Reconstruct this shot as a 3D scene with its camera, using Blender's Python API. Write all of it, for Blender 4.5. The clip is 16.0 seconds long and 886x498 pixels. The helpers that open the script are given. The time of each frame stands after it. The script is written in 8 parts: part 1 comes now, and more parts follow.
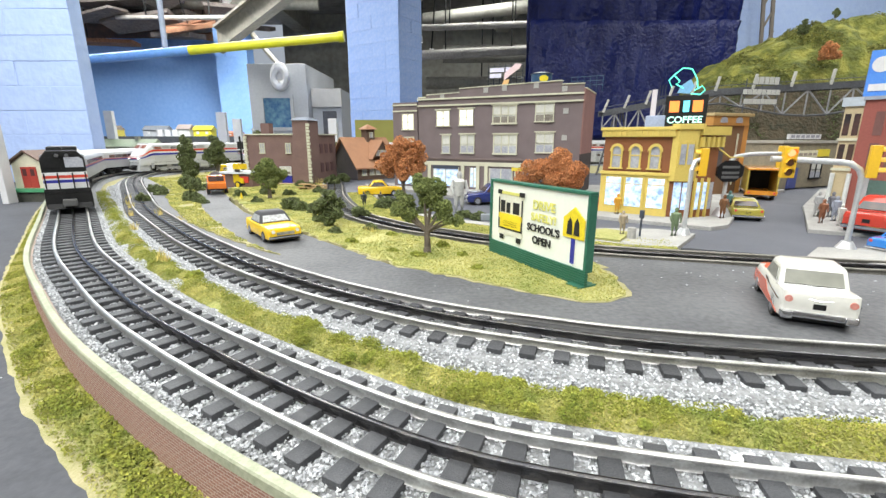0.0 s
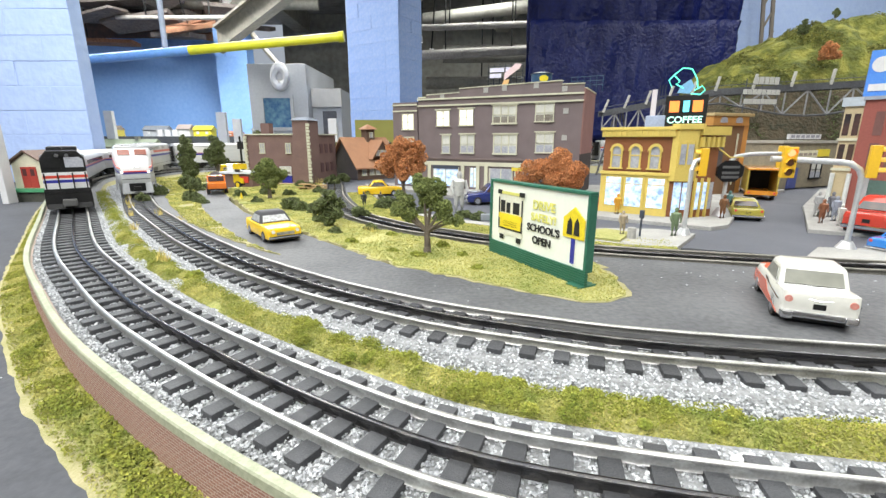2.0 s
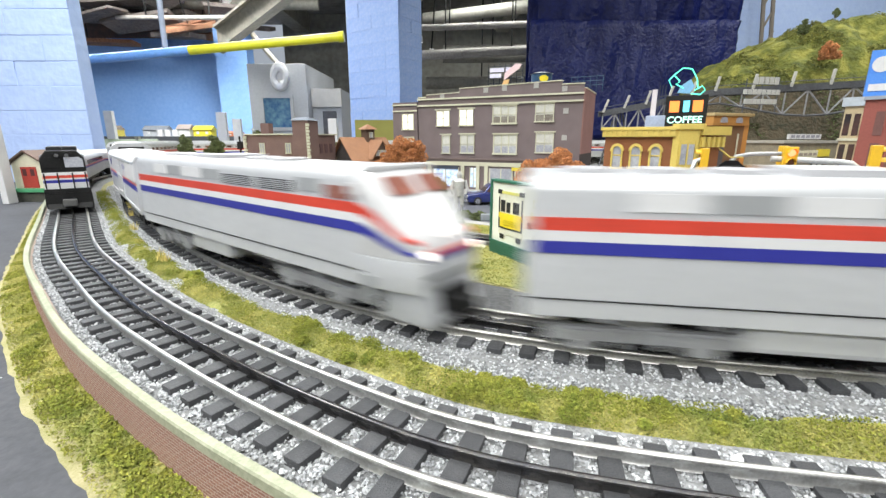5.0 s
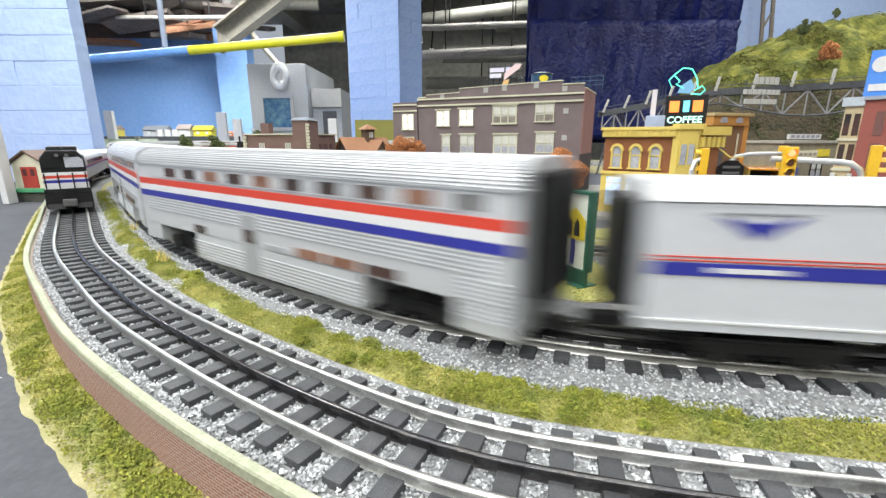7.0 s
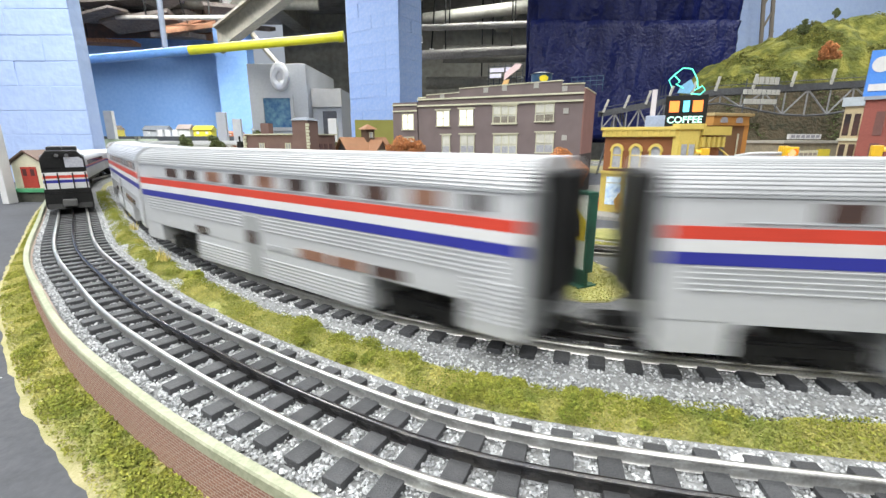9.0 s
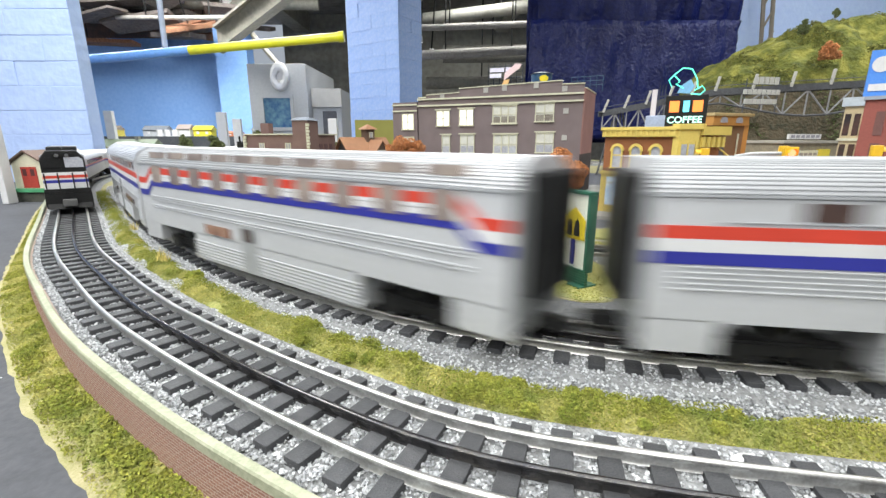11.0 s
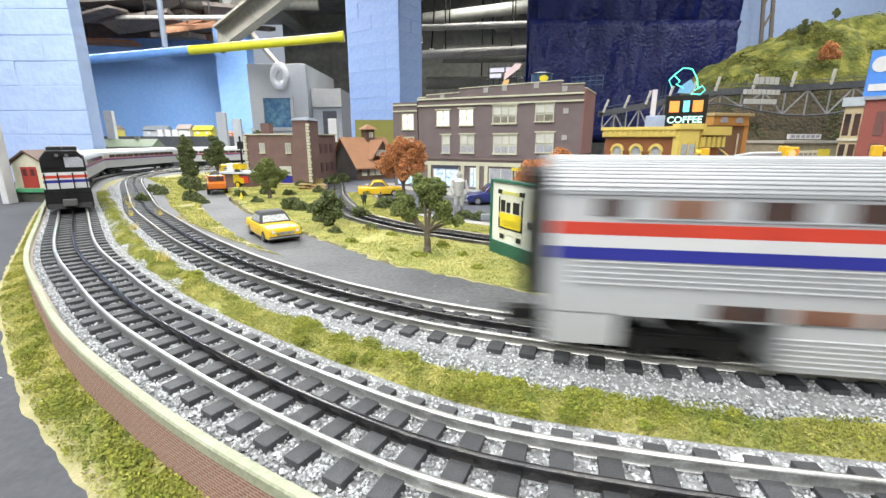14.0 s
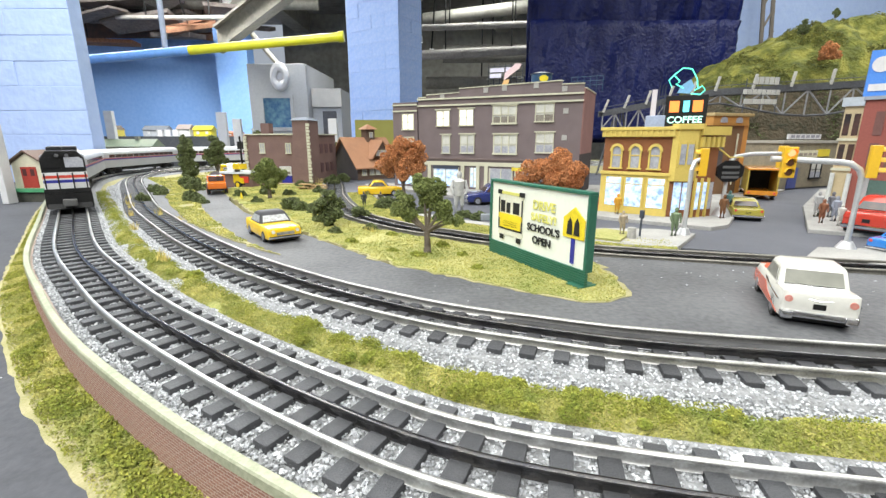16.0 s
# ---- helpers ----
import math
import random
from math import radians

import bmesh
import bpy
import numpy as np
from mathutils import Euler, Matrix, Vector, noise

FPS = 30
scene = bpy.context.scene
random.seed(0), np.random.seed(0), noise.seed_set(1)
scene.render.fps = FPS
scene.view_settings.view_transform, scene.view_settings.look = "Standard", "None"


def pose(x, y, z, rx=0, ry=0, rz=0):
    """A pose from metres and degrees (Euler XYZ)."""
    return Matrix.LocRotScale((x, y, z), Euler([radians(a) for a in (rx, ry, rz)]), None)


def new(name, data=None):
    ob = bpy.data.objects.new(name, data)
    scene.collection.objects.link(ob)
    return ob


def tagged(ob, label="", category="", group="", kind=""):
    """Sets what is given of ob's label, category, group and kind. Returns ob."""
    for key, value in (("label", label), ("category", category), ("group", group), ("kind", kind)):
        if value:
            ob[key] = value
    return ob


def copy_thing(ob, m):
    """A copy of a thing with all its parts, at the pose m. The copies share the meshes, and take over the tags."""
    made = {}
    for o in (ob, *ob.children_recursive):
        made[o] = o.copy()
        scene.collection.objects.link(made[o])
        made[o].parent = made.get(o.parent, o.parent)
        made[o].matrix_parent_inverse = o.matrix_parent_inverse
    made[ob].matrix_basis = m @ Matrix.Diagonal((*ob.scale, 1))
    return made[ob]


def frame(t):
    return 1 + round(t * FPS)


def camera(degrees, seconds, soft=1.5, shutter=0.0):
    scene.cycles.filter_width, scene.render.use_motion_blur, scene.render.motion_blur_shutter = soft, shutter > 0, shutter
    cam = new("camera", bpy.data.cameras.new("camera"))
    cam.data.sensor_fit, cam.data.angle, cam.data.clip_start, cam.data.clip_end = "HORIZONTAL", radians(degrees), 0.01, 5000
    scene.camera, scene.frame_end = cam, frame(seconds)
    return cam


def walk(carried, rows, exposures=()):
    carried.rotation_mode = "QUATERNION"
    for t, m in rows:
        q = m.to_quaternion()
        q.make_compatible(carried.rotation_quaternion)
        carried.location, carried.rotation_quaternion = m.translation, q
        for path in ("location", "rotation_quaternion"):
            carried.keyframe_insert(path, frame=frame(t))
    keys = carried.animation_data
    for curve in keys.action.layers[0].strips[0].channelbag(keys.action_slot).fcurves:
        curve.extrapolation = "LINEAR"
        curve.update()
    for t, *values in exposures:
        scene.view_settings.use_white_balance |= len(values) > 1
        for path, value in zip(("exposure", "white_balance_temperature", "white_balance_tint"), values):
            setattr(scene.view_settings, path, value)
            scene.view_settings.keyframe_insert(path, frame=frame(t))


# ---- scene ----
# ---- camera ----
cam = camera(90.293, 16.0, soft=1.45, shutter=0.95)
EYE = pose(0, 0, 0.108, 90 - 14.105, 0, 0)
walk(cam, [(0.0, EYE), (16.0, EYE)], exposures=[(0.0, 0.13), (16.0, 0.13)])

# ---- light: unseen ceiling tubes assumed over the layout, two added fill lamps, in a closed room ----
world = bpy.data.worlds.new("room_air")
scene.world = world
world.use_nodes = True
world.node_tree.nodes["Background"].inputs[0].default_value = (0.8, 0.88, 1.0, 1)
world.node_tree.nodes["Background"].inputs[1].default_value = 0.42


def ceiling_lamp(name, x, y, z, sx, sy, watts, colour=(0.97, 0.985, 0.96)):
    data = bpy.data.lights.new(name, "AREA")
    data.shape, data.size, data.size_y, data.energy, data.color = "RECTANGLE", sx, sy, watts, colour
    ob = new(name, data)
    ob.matrix_world = pose(x, y, z)
    return ob


ceiling_lamp("ceiling_tube_front", -0.5, -0.3, 1.5, 2.4, 0.5, 33)
# added fill from behind the viewpoint, brightens train sides and upright faces
ceiling_lamp("ceiling_tube_viewer", -0.9, -1.7, 1.5, 3.0, 0.5, 100)
ceiling_lamp("ceiling_tube_middle", 0.6, 0.7, 1.5, 2.6, 0.4, 20)
ceiling_lamp("ceiling_tube_left", -1.1, 1.0, 1.5, 0.4, 1.6, 38)
# added fill that brightens the pale blue wall behind the hill
ceiling_lamp("ceiling_tube_east", 2.3, 2.3, 1.6, 1.4, 0.4, 16)
ceiling_lamp("ceiling_tube_back", -1.8, 3.4, 1.55, 2.0, 0.5, 135)
ceiling_lamp("ceiling_tube_rear", 1.0, 4.6, 1.6, 2.0, 0.4, 40)
ceiling_lamp("ceiling_tube_hill", 1.7, 1.0, 1.5, 0.4, 1.4, 24)

# ---- materials ----


def mat(name, a, b=None, rough=0.6, metal=0.0, scale=40.0, fine=400.0, bump=0.0, mix=0.5, spec=0.5, islands=0.0, objects=0.0, coat=0.0):
    """A procedural surface: colour a broken up towards b at two sizes, grain relief, and some change piece by piece."""
    m = bpy.data.materials.new(name)
    m.use_nodes = True
    t = m.node_tree
    n, k = t.nodes, t.links
    s = n["Principled BSDF"]
    b = b or tuple(c * 0.8 for c in a)
    tex = n.new("ShaderNodeTexCoord")
    big, small = n.new("ShaderNodeTexNoise"), n.new("ShaderNodeTexNoise")
    for q, sc in ((big, scale), (small, fine)):
        q.inputs["Scale"].default_value, q.inputs["Detail"].default_value = sc, 3
        k.new(tex.outputs["Object"], q.inputs["Vector"])
    add = n.new("ShaderNodeMath")
    add.operation = "ADD"
    k.new(big.outputs["Fac"], add.inputs[0])
    k.new(small.outputs["Fac"], add.inputs[1])
    ramp = n.new("ShaderNodeMapRange")
    ramp.inputs[1].default_value, ramp.inputs[2].default_value = 1 - mix * 0.5, 1 + mix * 0.5
    k.new(add.outputs[0], ramp.inputs[0])
    col = n.new("ShaderNodeMix")
    col.data_type = "RGBA"
    col.inputs[6].default_value, col.inputs[7].default_value = (*a, 1), (*b, 1)
    k.new(ramp.outputs[0], col.inputs[0])
    out = col.outputs[2]
    for amount, kind, socket in ((islands, "ShaderNodeNewGeometry", "Random Per Island"), (objects, "ShaderNodeObjectInfo", "Random")):
        if amount:
            src, rng, hsv = n.new(kind), n.new("ShaderNodeMapRange"), n.new("ShaderNodeHueSaturation")
            rng.inputs[3].default_value, rng.inputs[4].default_value = 1 - amount, 1 + amount
            k.new(src.outputs[socket], rng.inputs[0])
            k.new(rng.outputs[0], hsv.inputs["Value"])
            k.new(out, hsv.inputs["Color"])
            out = hsv.outputs[0]
    k.new(out, s.inputs["Base Color"])
    s.inputs["Roughness"].default_value, s.inputs["Metallic"].default_value = rough, metal
    s.inputs["Specular IOR Level"].default_value, s.inputs["Coat Weight"].default_value = spec, coat
    if bump:
        bp = n.new("ShaderNodeBump")
        bp.inputs["Strength"].default_value, bp.inputs["Distance"].default_value = 1.0, bump
        k.new(add.outputs[0], bp.inputs["Height"])
        k.new(bp.outputs[0], s.inputs["Normal"])
    return m


def glow(name, colour, strength, base=None):
    m = mat(name, base or colour, rough=0.4)
    s = m.node_tree.nodes["Principled BSDF"]
    s.inputs["Emission Color"].default_value, s.inputs["Emission Strength"].default_value = (*colour, 1), strength
    return m


def lit_shop(name, warm=0.0):
    """A lit shop interior behind its window: pale blue white with goods as blurred patches."""
    m = bpy.data.materials.new(name)
    m.use_nodes = True
    n, k = m.node_tree.nodes, m.node_tree.links
    s = n["Principled BSDF"]
    tex, v, ramp = n.new("ShaderNodeTexCoord"), n.new("ShaderNodeTexNoise"), n.new("ShaderNodeValToRGB")
    v.inputs["Scale"].default_value, v.inputs["Detail"].default_value = 130, 5
    k.new(tex.outputs["Object"], v.inputs["Vector"])
    k.new(v.outputs["Fac"], ramp.inputs[0])
    e = ramp.color_ramp.elements
    e[0].position, e[0].color = 0.34, (0.22, 0.34, 0.62, 1)
    e[1].position, e[1].color = 0.6, (0.7, 0.8, 0.9, 1)
    x = e.new(0.45)
    x.color = (0.45 + warm, 0.62, 0.85, 1)
    k.new(ramp.outputs[0], s.inputs["Base Color"])
    k.new(ramp.outputs[0], s.inputs["Emission Color"])
    s.inputs["Emission Strength"].default_value = 0.38
    return m


STEEL = mat("rail_steel", (0.72, 0.72, 0.71), (0.5, 0.49, 0.47), 0.36, 0.92, 40, 700)
DULLSTEEL = mat("dull_rail_steel", (0.3, 0.285, 0.25), (0.18, 0.17, 0.15), 0.5, 0.85, 60, 900)
MIDSTEEL = mat("worn_rail_steel", (0.52, 0.51, 0.49), (0.33, 0.32, 0.3), 0.4, 0.92, 60, 900)
BLACKRAIL = mat("centre_rail_black", (0.05, 0.05, 0.058), (0.1, 0.095, 0.09), 0.2, 0.85, 60, 900)
TIE = mat("tie_plastic", (0.035, 0.037, 0.042), (0.075, 0.075, 0.08), 0.6, 0, 90, 1500, 0.0003, objects=0.25)
STONE = mat("ballast_stone", (0.53, 0.54, 0.55), (0.34, 0.35, 0.37), 0.95, 0, 120, 900, islands=0.5, spec=0.1)
BALLAST = mat("ballast_fines", (0.31, 0.315, 0.32), (0.17, 0.173, 0.177), 0.95, 0, 160, 700, 0.001)
TURF = mat("green_turf", (0.2, 0.23, 0.05), (0.46, 0.42, 0.17), 0.95, 0, 20, 500, 0.0012, mix=0.6)
TURFBIT = mat("turf_foam", (0.17, 0.205, 0.035), (0.48, 0.43, 0.13), 0.95, 0, 20, 110, islands=0.2, mix=0.55)
SANDY = mat("sandy_verge", (0.42, 0.37, 0.22), (0.3, 0.29, 0.12), 0.95, 0, 60, 900, 0.001)
MOSS = mat("dark_moss", (0.15, 0.185, 0.022), (0.3, 0.3, 0.05), 0.95, 0, 60, 300, islands=0.3)
ROAD = mat("painted_asphalt", (0.04, 0.042, 0.047), (0.15, 0.152, 0.158), 0.65, 0, 16, 260, 0.0009, mix=1.0)
TOWNROAD = mat("town_asphalt", (0.075, 0.08, 0.1), (0.11, 0.115, 0.135), 0.65, 0, 14, 500, 0.0002)
LEFTROAD = mat("grey_apron", (0.09, 0.094, 0.108), (0.04, 0.042, 0.05), 0.8, 0, 14, 240, 0.0005, mix=1.1)
PAVE = mat("pale_pavement", (0.39, 0.38, 0.36), (0.29, 0.285, 0.27), 0.8, 0, 30, 500)
COPING = mat("cream_coping", (0.37, 0.375, 0.275), (0.26, 0.28, 0.19), 0.65, 0, 40, 500, 0.0003)
BLUEPAINT = mat("pale_blue_paint", (0.36, 0.49, 0.83), (0.5, 0.62, 0.88), 0.45, 0, 5, 30, 0.005, mix=1.2)
BLUEPILLAR = mat("blue_pillar_paint", (0.3, 0.45, 0.86), (0.4, 0.54, 0.9), 0.5, 0, 6, 60, 0.003)
BLUEWALL = mat("deep_blue_paint", (0.2, 0.39, 0.8), (0.27, 0.47, 0.86), 0.6, 0, 1.2, 30, 0.001)
SILVER = mat("train_silver", (0.55, 0.56, 0.58), (0.48, 0.49, 0.51), 0.36, 0.2, 18, 300)
ROOF = mat("train_roof_silver", (0.47, 0.48, 0.5), (0.4, 0.41, 0.43), 0.35, 0.25, 18, 300)
RED = mat("stripe_red", (0.62, 0.06, 0.035), rough=0.35)
WHITE = mat("stripe_white", (0.66, 0.66, 0.67), (0.59, 0.59, 0.6), 0.4)
NAVY = mat("stripe_blue", (0.03, 0.035, 0.3), rough=0.35)
BLACK = mat("black_plastic", (0.007, 0.007, 0.008), (0.016, 0.016, 0.016), 0.5, spec=0.25)
DARKGLASS = mat("dark_window", (0.035, 0.03, 0.03), (0.09, 0.05, 0.04), 0.1, 0, 30, 60)
CHROME = mat("chrome", (0.8, 0.8, 0.82), (0.6, 0.6, 0.62), 0.12, 1.0)
RUBBER = mat("tyre_rubber", (0.018, 0.018, 0.018), rough=0.8)

# ---- mesh helpers ----


class Shape:
    """Gathers boxes, prisms, tubes and sheets of one part."""

    def __init__(self):
        self.v, self.f = [], []

    def add(self, v, f, m=None):
        o = len(self.v)
        self.v += [tuple(m @ Vector(p)) for p in v] if m is not None else [tuple(p) for p in v]
        self.f += [tuple(i + o for i in q) for q in f]
        return self

    def box(self, x0, x1, y0, y1, z0, z1, m=None):
        v = [(x, y, z) for x in (x0, x1) for y in (y0, y1) for z in (z0, z1)]
        return self.add(v, [(0, 1, 3, 2), (4, 6, 7, 5), (0, 4, 5, 1), (2, 3, 7, 6), (0, 2, 6, 4), (1, 5, 7, 3)], m)

    def prism(self, pts, lo, hi, axis="z", m=None):
        """The outline pts (counter-clockwise), drawn out along an axis."""
        n = len(pts)
        put = {"z": lambda a, b, c: (a, b, c), "y": lambda a, b, c: (a, c, b), "x": lambda a, b, c: (c, a, b)}[axis]
        v = [put(a, b, lo) for a, b in pts] + [put(a, b, hi) for a, b in pts]
        f = [tuple(range(n))[::-1], tuple(range(n, 2 * n))] + [(i, (i + 1) % n, n + (i + 1) % n, n + i) for i in range(n)]
        return self.add(v, f, m)

    def loft(self, rings, m=None, closed=True, caps=True):
        n = len(rings[0])
        v = [p for r in rings for p in r]
        f = []
        for j in range(len(rings) - 1):
            for i in range(n if closed else n - 1):
                a, b = j * n + i, j * n + (i + 1) % n
                f.append((a, b, b + n, a + n))
        if caps and closed:
            f += [tuple(range(n))[::-1], tuple(range(len(v) - n, len(v)))]
        return self.add(v, f, m)

    def tube(self, path, r, sides=8, m=None):
        rings = []
        pts = [Vector(p) for p in path]
        for i, p in enumerate(pts):
            d = (pts[min(i + 1, len(pts) - 1)] - pts[max(i - 1, 0)]).normalized()
            a = d.cross(Vector((0, 0, 1)))
            a = a.normalized() if a.length > 1e-3 else Vector((1, 0, 0))
            b = d.cross(a)
            rr = r[i] if isinstance(r, (list, tuple)) else r
            rings.append([p + (a * math.cos(2 * math.pi * k / sides) + b * math.sin(2 * math.pi * k / sides)) * rr for k in range(sides)])
        return self.loft(rings, m)

    def cyl(self, x, y, z0, z1, r0, r1=None, sides=16, m=None):
        return self.tube([(x, y, z0), (x, y, z1)], [r0, r0 if r1 is None else r1], sides, m)

    def ring(self, c, r, axis="x", width=0.01, sides=18, m=None):
        """A short fat cylinder lying on its side."""
        v = Vector((1, 0, 0)) if axis == "x" else Vector((0, 1, 0))
        c = Vector(c)
        return self.tube([c - v * width / 2, c + v * width / 2], r, sides, m)

    def mesh(self, name, bevel=0.0, smooth=False):
        me = bpy.data.meshes.new(name)
        me.from_pydata(self.v, [], self.f)
        bm = bmesh.new()
        bm.from_mesh(me)
        bmesh.ops.recalc_face_normals(bm, faces=bm.faces)
        if bevel:
            sharp = [e for e in bm.edges if len(e.link_faces) == 2 and e.calc_face_angle(0) > 0.6]
            bmesh.ops.bevel(bm, geom=sharp, offset=bevel, segments=2, affect="EDGES", profile=0.6)
        if smooth:
            for f in bm.faces:
                f.smooth = True
            for e in bm.edges:
                e.smooth = not (len(e.link_faces) == 2 and e.calc_face_angle(0) > 0.7)
        bm.to_mesh(me)
        bm.free()
        return me


def part(name, shape, material, parent=None, label="", bevel=0.0, smooth=False, m=None):
    me = shape if isinstance(shape, bpy.types.Mesh) else shape.mesh(name, bevel, smooth)
    if not me.materials:
        me.materials.append(material)
    ob = new(name, me)
    if parent is not None:
        ob.parent = parent
    if m is not None:
        ob.matrix_basis = m
    return tagged(ob, label)


def thing(name, m, label, category, group="", kind=""):
    ob = new(name)
    ob.empty_display_size = 0.02
    ob.matrix_basis = m
    return tagged(ob, label, category, group, kind)


def structure(name, shape, material, label, category="", bevel=0.0, smooth=False):
    return tagged(part(name, shape, material, None, label, bevel, smooth), "", category or name.replace("_", " "), "", "structure")


def raw_mesh(name, v, f):
    me = bpy.data.meshes.new(name)
    me.from_pydata(v.tolist(), [], f.tolist())
    return me


# ---- the lines of the tracks, in plan ----


def spline(pts, step=0.01, closed=False):
    """A smooth line through pts, cut into even steps."""
    p = [np.array(q, float) for q in pts]
    n = len(p)
    out = []
    for i in range(n if closed else n - 1):
        a, b, c, d = [p[(i + k) % n] if closed else p[min(max(i + k, 0), n - 1)] for k in (-1, 0, 1, 2)]
        for t in np.linspace(0, 1, 40, endpoint=False):
            out.append(0.5 * (2 * b + (c - a) * t + (2 * a - 5 * b + 4 * c - d) * t * t + (3 * b - a - 3 * c + d) * t ** 3))
    out.append(p[0] if closed else p[-1])
    out = np.array(out)
    s = np.concatenate([[0], np.cumsum(np.hypot(*np.diff(out, axis=0).T))])
    e = np.arange(0, s[-1], step)
    return np.stack([np.interp(e, s, out[:, 0]), np.interp(e, s, out[:, 1])], 1)


def normals(line):
    d = np.gradient(line, axis=0)
    d /= np.hypot(*d.T)[:, None]
    return np.stack([-d[:, 1], d[:, 0]], 1)


def offset(line, o):
    return line + normals(line) * o


# each line runs from behind, round the bend, to the near end
LINE_OUTER = spline([(1.18, 2.2), (0.1, 2.16), (-0.55, 2.06), (-0.85, 1.91), (-1.0, 1.77), (-1.075, 1.62), (-1.07, 1.46), (-1.01, 1.28), (-0.915, 1.115), (-0.742, 0.884), (-0.548, 0.646),
                     (-0.388, 0.452), (-0.277, 0.342), (-0.196, 0.269), (-0.11, 0.205), (-0.05, 0.166), (0.0, 0.139), (0.054, 0.122), (0.14, 0.105), (0.25, 0.09), (0.55, 0.06), (1.2, 0.0)])
LOOP_INNER = spline([(0.115, 0.224), (0.224, 0.203), (0.4, 0.175), (0.9, 0.1), (2.2, -0.05), (3.6, 0.0), (4.7, 0.35), (5.2, 1.0), (4.9, 1.6), (4.2, 1.9), (3.0, 2.08),
                     (1.6, 2.1), (0.6, 2.08), (0.0, 2.04), (-0.5, 1.94), (-0.77, 1.82), (-0.92, 1.67), (-0.965, 1.5), (-0.905, 1.32), (-0.81, 1.163), (-0.707, 1.017), (-0.597, 0.866), (-0.487, 0.717),
                     (-0.379, 0.591), (-0.297, 0.5), (-0.255, 0.457), (-0.18, 0.386), (-0.107, 0.328), (-0.055, 0.294), (0.0, 0.264), (0.06, 0.241)], closed=True)
SHOWN_INNER = np.concatenate([LOOP_INNER[-420:], LOOP_INNER[:110]])
LINE_MIDDLE = spline([(-0.5, 1.75), (-0.34, 1.35), (-0.262, 1.07), (-0.21, 0.86), (-0.14, 0.67), (-0.062, 0.565), (0.011, 0.509), (0.06, 0.477), (0.152, 0.435), (0.274, 0.4), (0.388, 0.373), (0.7, 0.3), (1.6, 0.2)])

# ---- ground of the layout ----


def sweep(line, profile, z=0.0):
    """Draws a cross-section (side, height) along a line in plan."""
    nn = normals(line)
    rings = [[(p[0] + n[0] * a, p[1] + n[1] * a, z + b) for a, b in profile] for p, n in zip(line, nn)]
    return Shape().loft(rings)


def sheet(line, o0, o1, across, height):
    """A bumpy strip beside a line, from side o0 to side o1."""
    nn = normals(line)
    rows = []
    for p, n in zip(line, nn):
        row = []
        for k in range(across + 1):
            o = o0 + (o1 - o0) * k / across
            x, y = p + n * o
            row.append((x, y, height(x, y, k / across)))
        rows.append(row)
    return Shape().loft(rows, closed=False)


def lumps(x, y, size=0.02):
    return noise.noise(Vector((x / size, y / size, 3.1)))


LOW = -0.036   # the apron outside the retaining wall
EDGE = LINE_OUTER[90:]
rim_side = np.interp(np.arange(len(EDGE)), [0, 135, 200, 230], [0.0365, 0.037, 0.0375, 0.0375])[:, None]
wall_line = EDGE - normals(EDGE) * rim_side
rim = EDGE - normals(EDGE) * (rim_side - 0.0025)
table = [(float(x), float(y)) for x, y in rim[::6]] + [(6.0, -0.5), (6.0, 2.62), (-0.2, 2.62), (-1.3, 2.62)]
structure("ground", Shape().prism(table, -0.05, -0.0135), SANDY, "sandy scenery base of the model railway layout", "ground")
structure("apron_ground", Shape().prism([(-4.2, -2.0), (1.2, -2.0), (1.2, 0.0)] + [(float(x), float(y)) for x, y in offset(EDGE, -0.03)[::-8]] + [(-4.2, 2.6)], LOW - 0.06, LOW),
          LEFTROAD, "worn grey painted apron below the retaining wall", "ground")
structure("retaining_wall", sweep(wall_line, [(-0.003, LOW - 0.01), (0.003, LOW - 0.01), (0.003, -0.008), (-0.003, -0.008)]),
          mat("tiny_brick_sheet", (0.3, 0.15, 0.11), (0.22, 0.1, 0.075), 0.8, 0, 40, 900, 0.0004), "curved retaining wall of tiny red-brown bricks", "wall")
structure("coping", sweep(wall_line, [(-0.0034, -0.008), (0.0012, -0.008), (0.0012, -0.0038), (0.0006, -0.003), (-0.0028, -0.003), (-0.0034, -0.0038)]),
          COPING, "cream coping strip on the retaining wall", "trim")
wall_ob = bpy.data.objects["retaining_wall"]
uv = wall_ob.data.uv_layers.new(name="run")
for lp in wall_ob.data.loops:
    v = wall_ob.data.vertices[lp.vertex_index].co
    uv.data[lp.index].uv = ((lp.vertex_index // 4) * 0.01, v.z)
wn, wk = wall_ob.data.materials[0].node_tree.nodes, wall_ob.data.materials[0].node_tree.links
um, bt = wn.new("ShaderNodeUVMap"), wn.new("ShaderNodeTexBrick")
um.uv_map = "run"
bt.inputs["Scale"].default_value = 1.0
bt.inputs["Brick Width"].default_value, bt.inputs["Row Height"].default_value, bt.inputs["Mortar Size"].default_value = 0.0042, 0.0016, 0.00022
bt.inputs["Color1"].default_value, bt.inputs["Color2"].default_value, bt.inputs["Mortar"].default_value = (0.3, 0.15, 0.11, 1), (0.24, 0.115, 0.085, 1), (0.42, 0.33, 0.28, 1)
wk.new(um.outputs[0], bt.inputs["Vector"])
wk.new(bt.outputs["Color"], wn["Principled BSDF"].inputs["Base Color"])
BED = [(-0.046, -0.014), (-0.036, -0.0075), (0.036, -0.0075), (0.046, -0.014)]
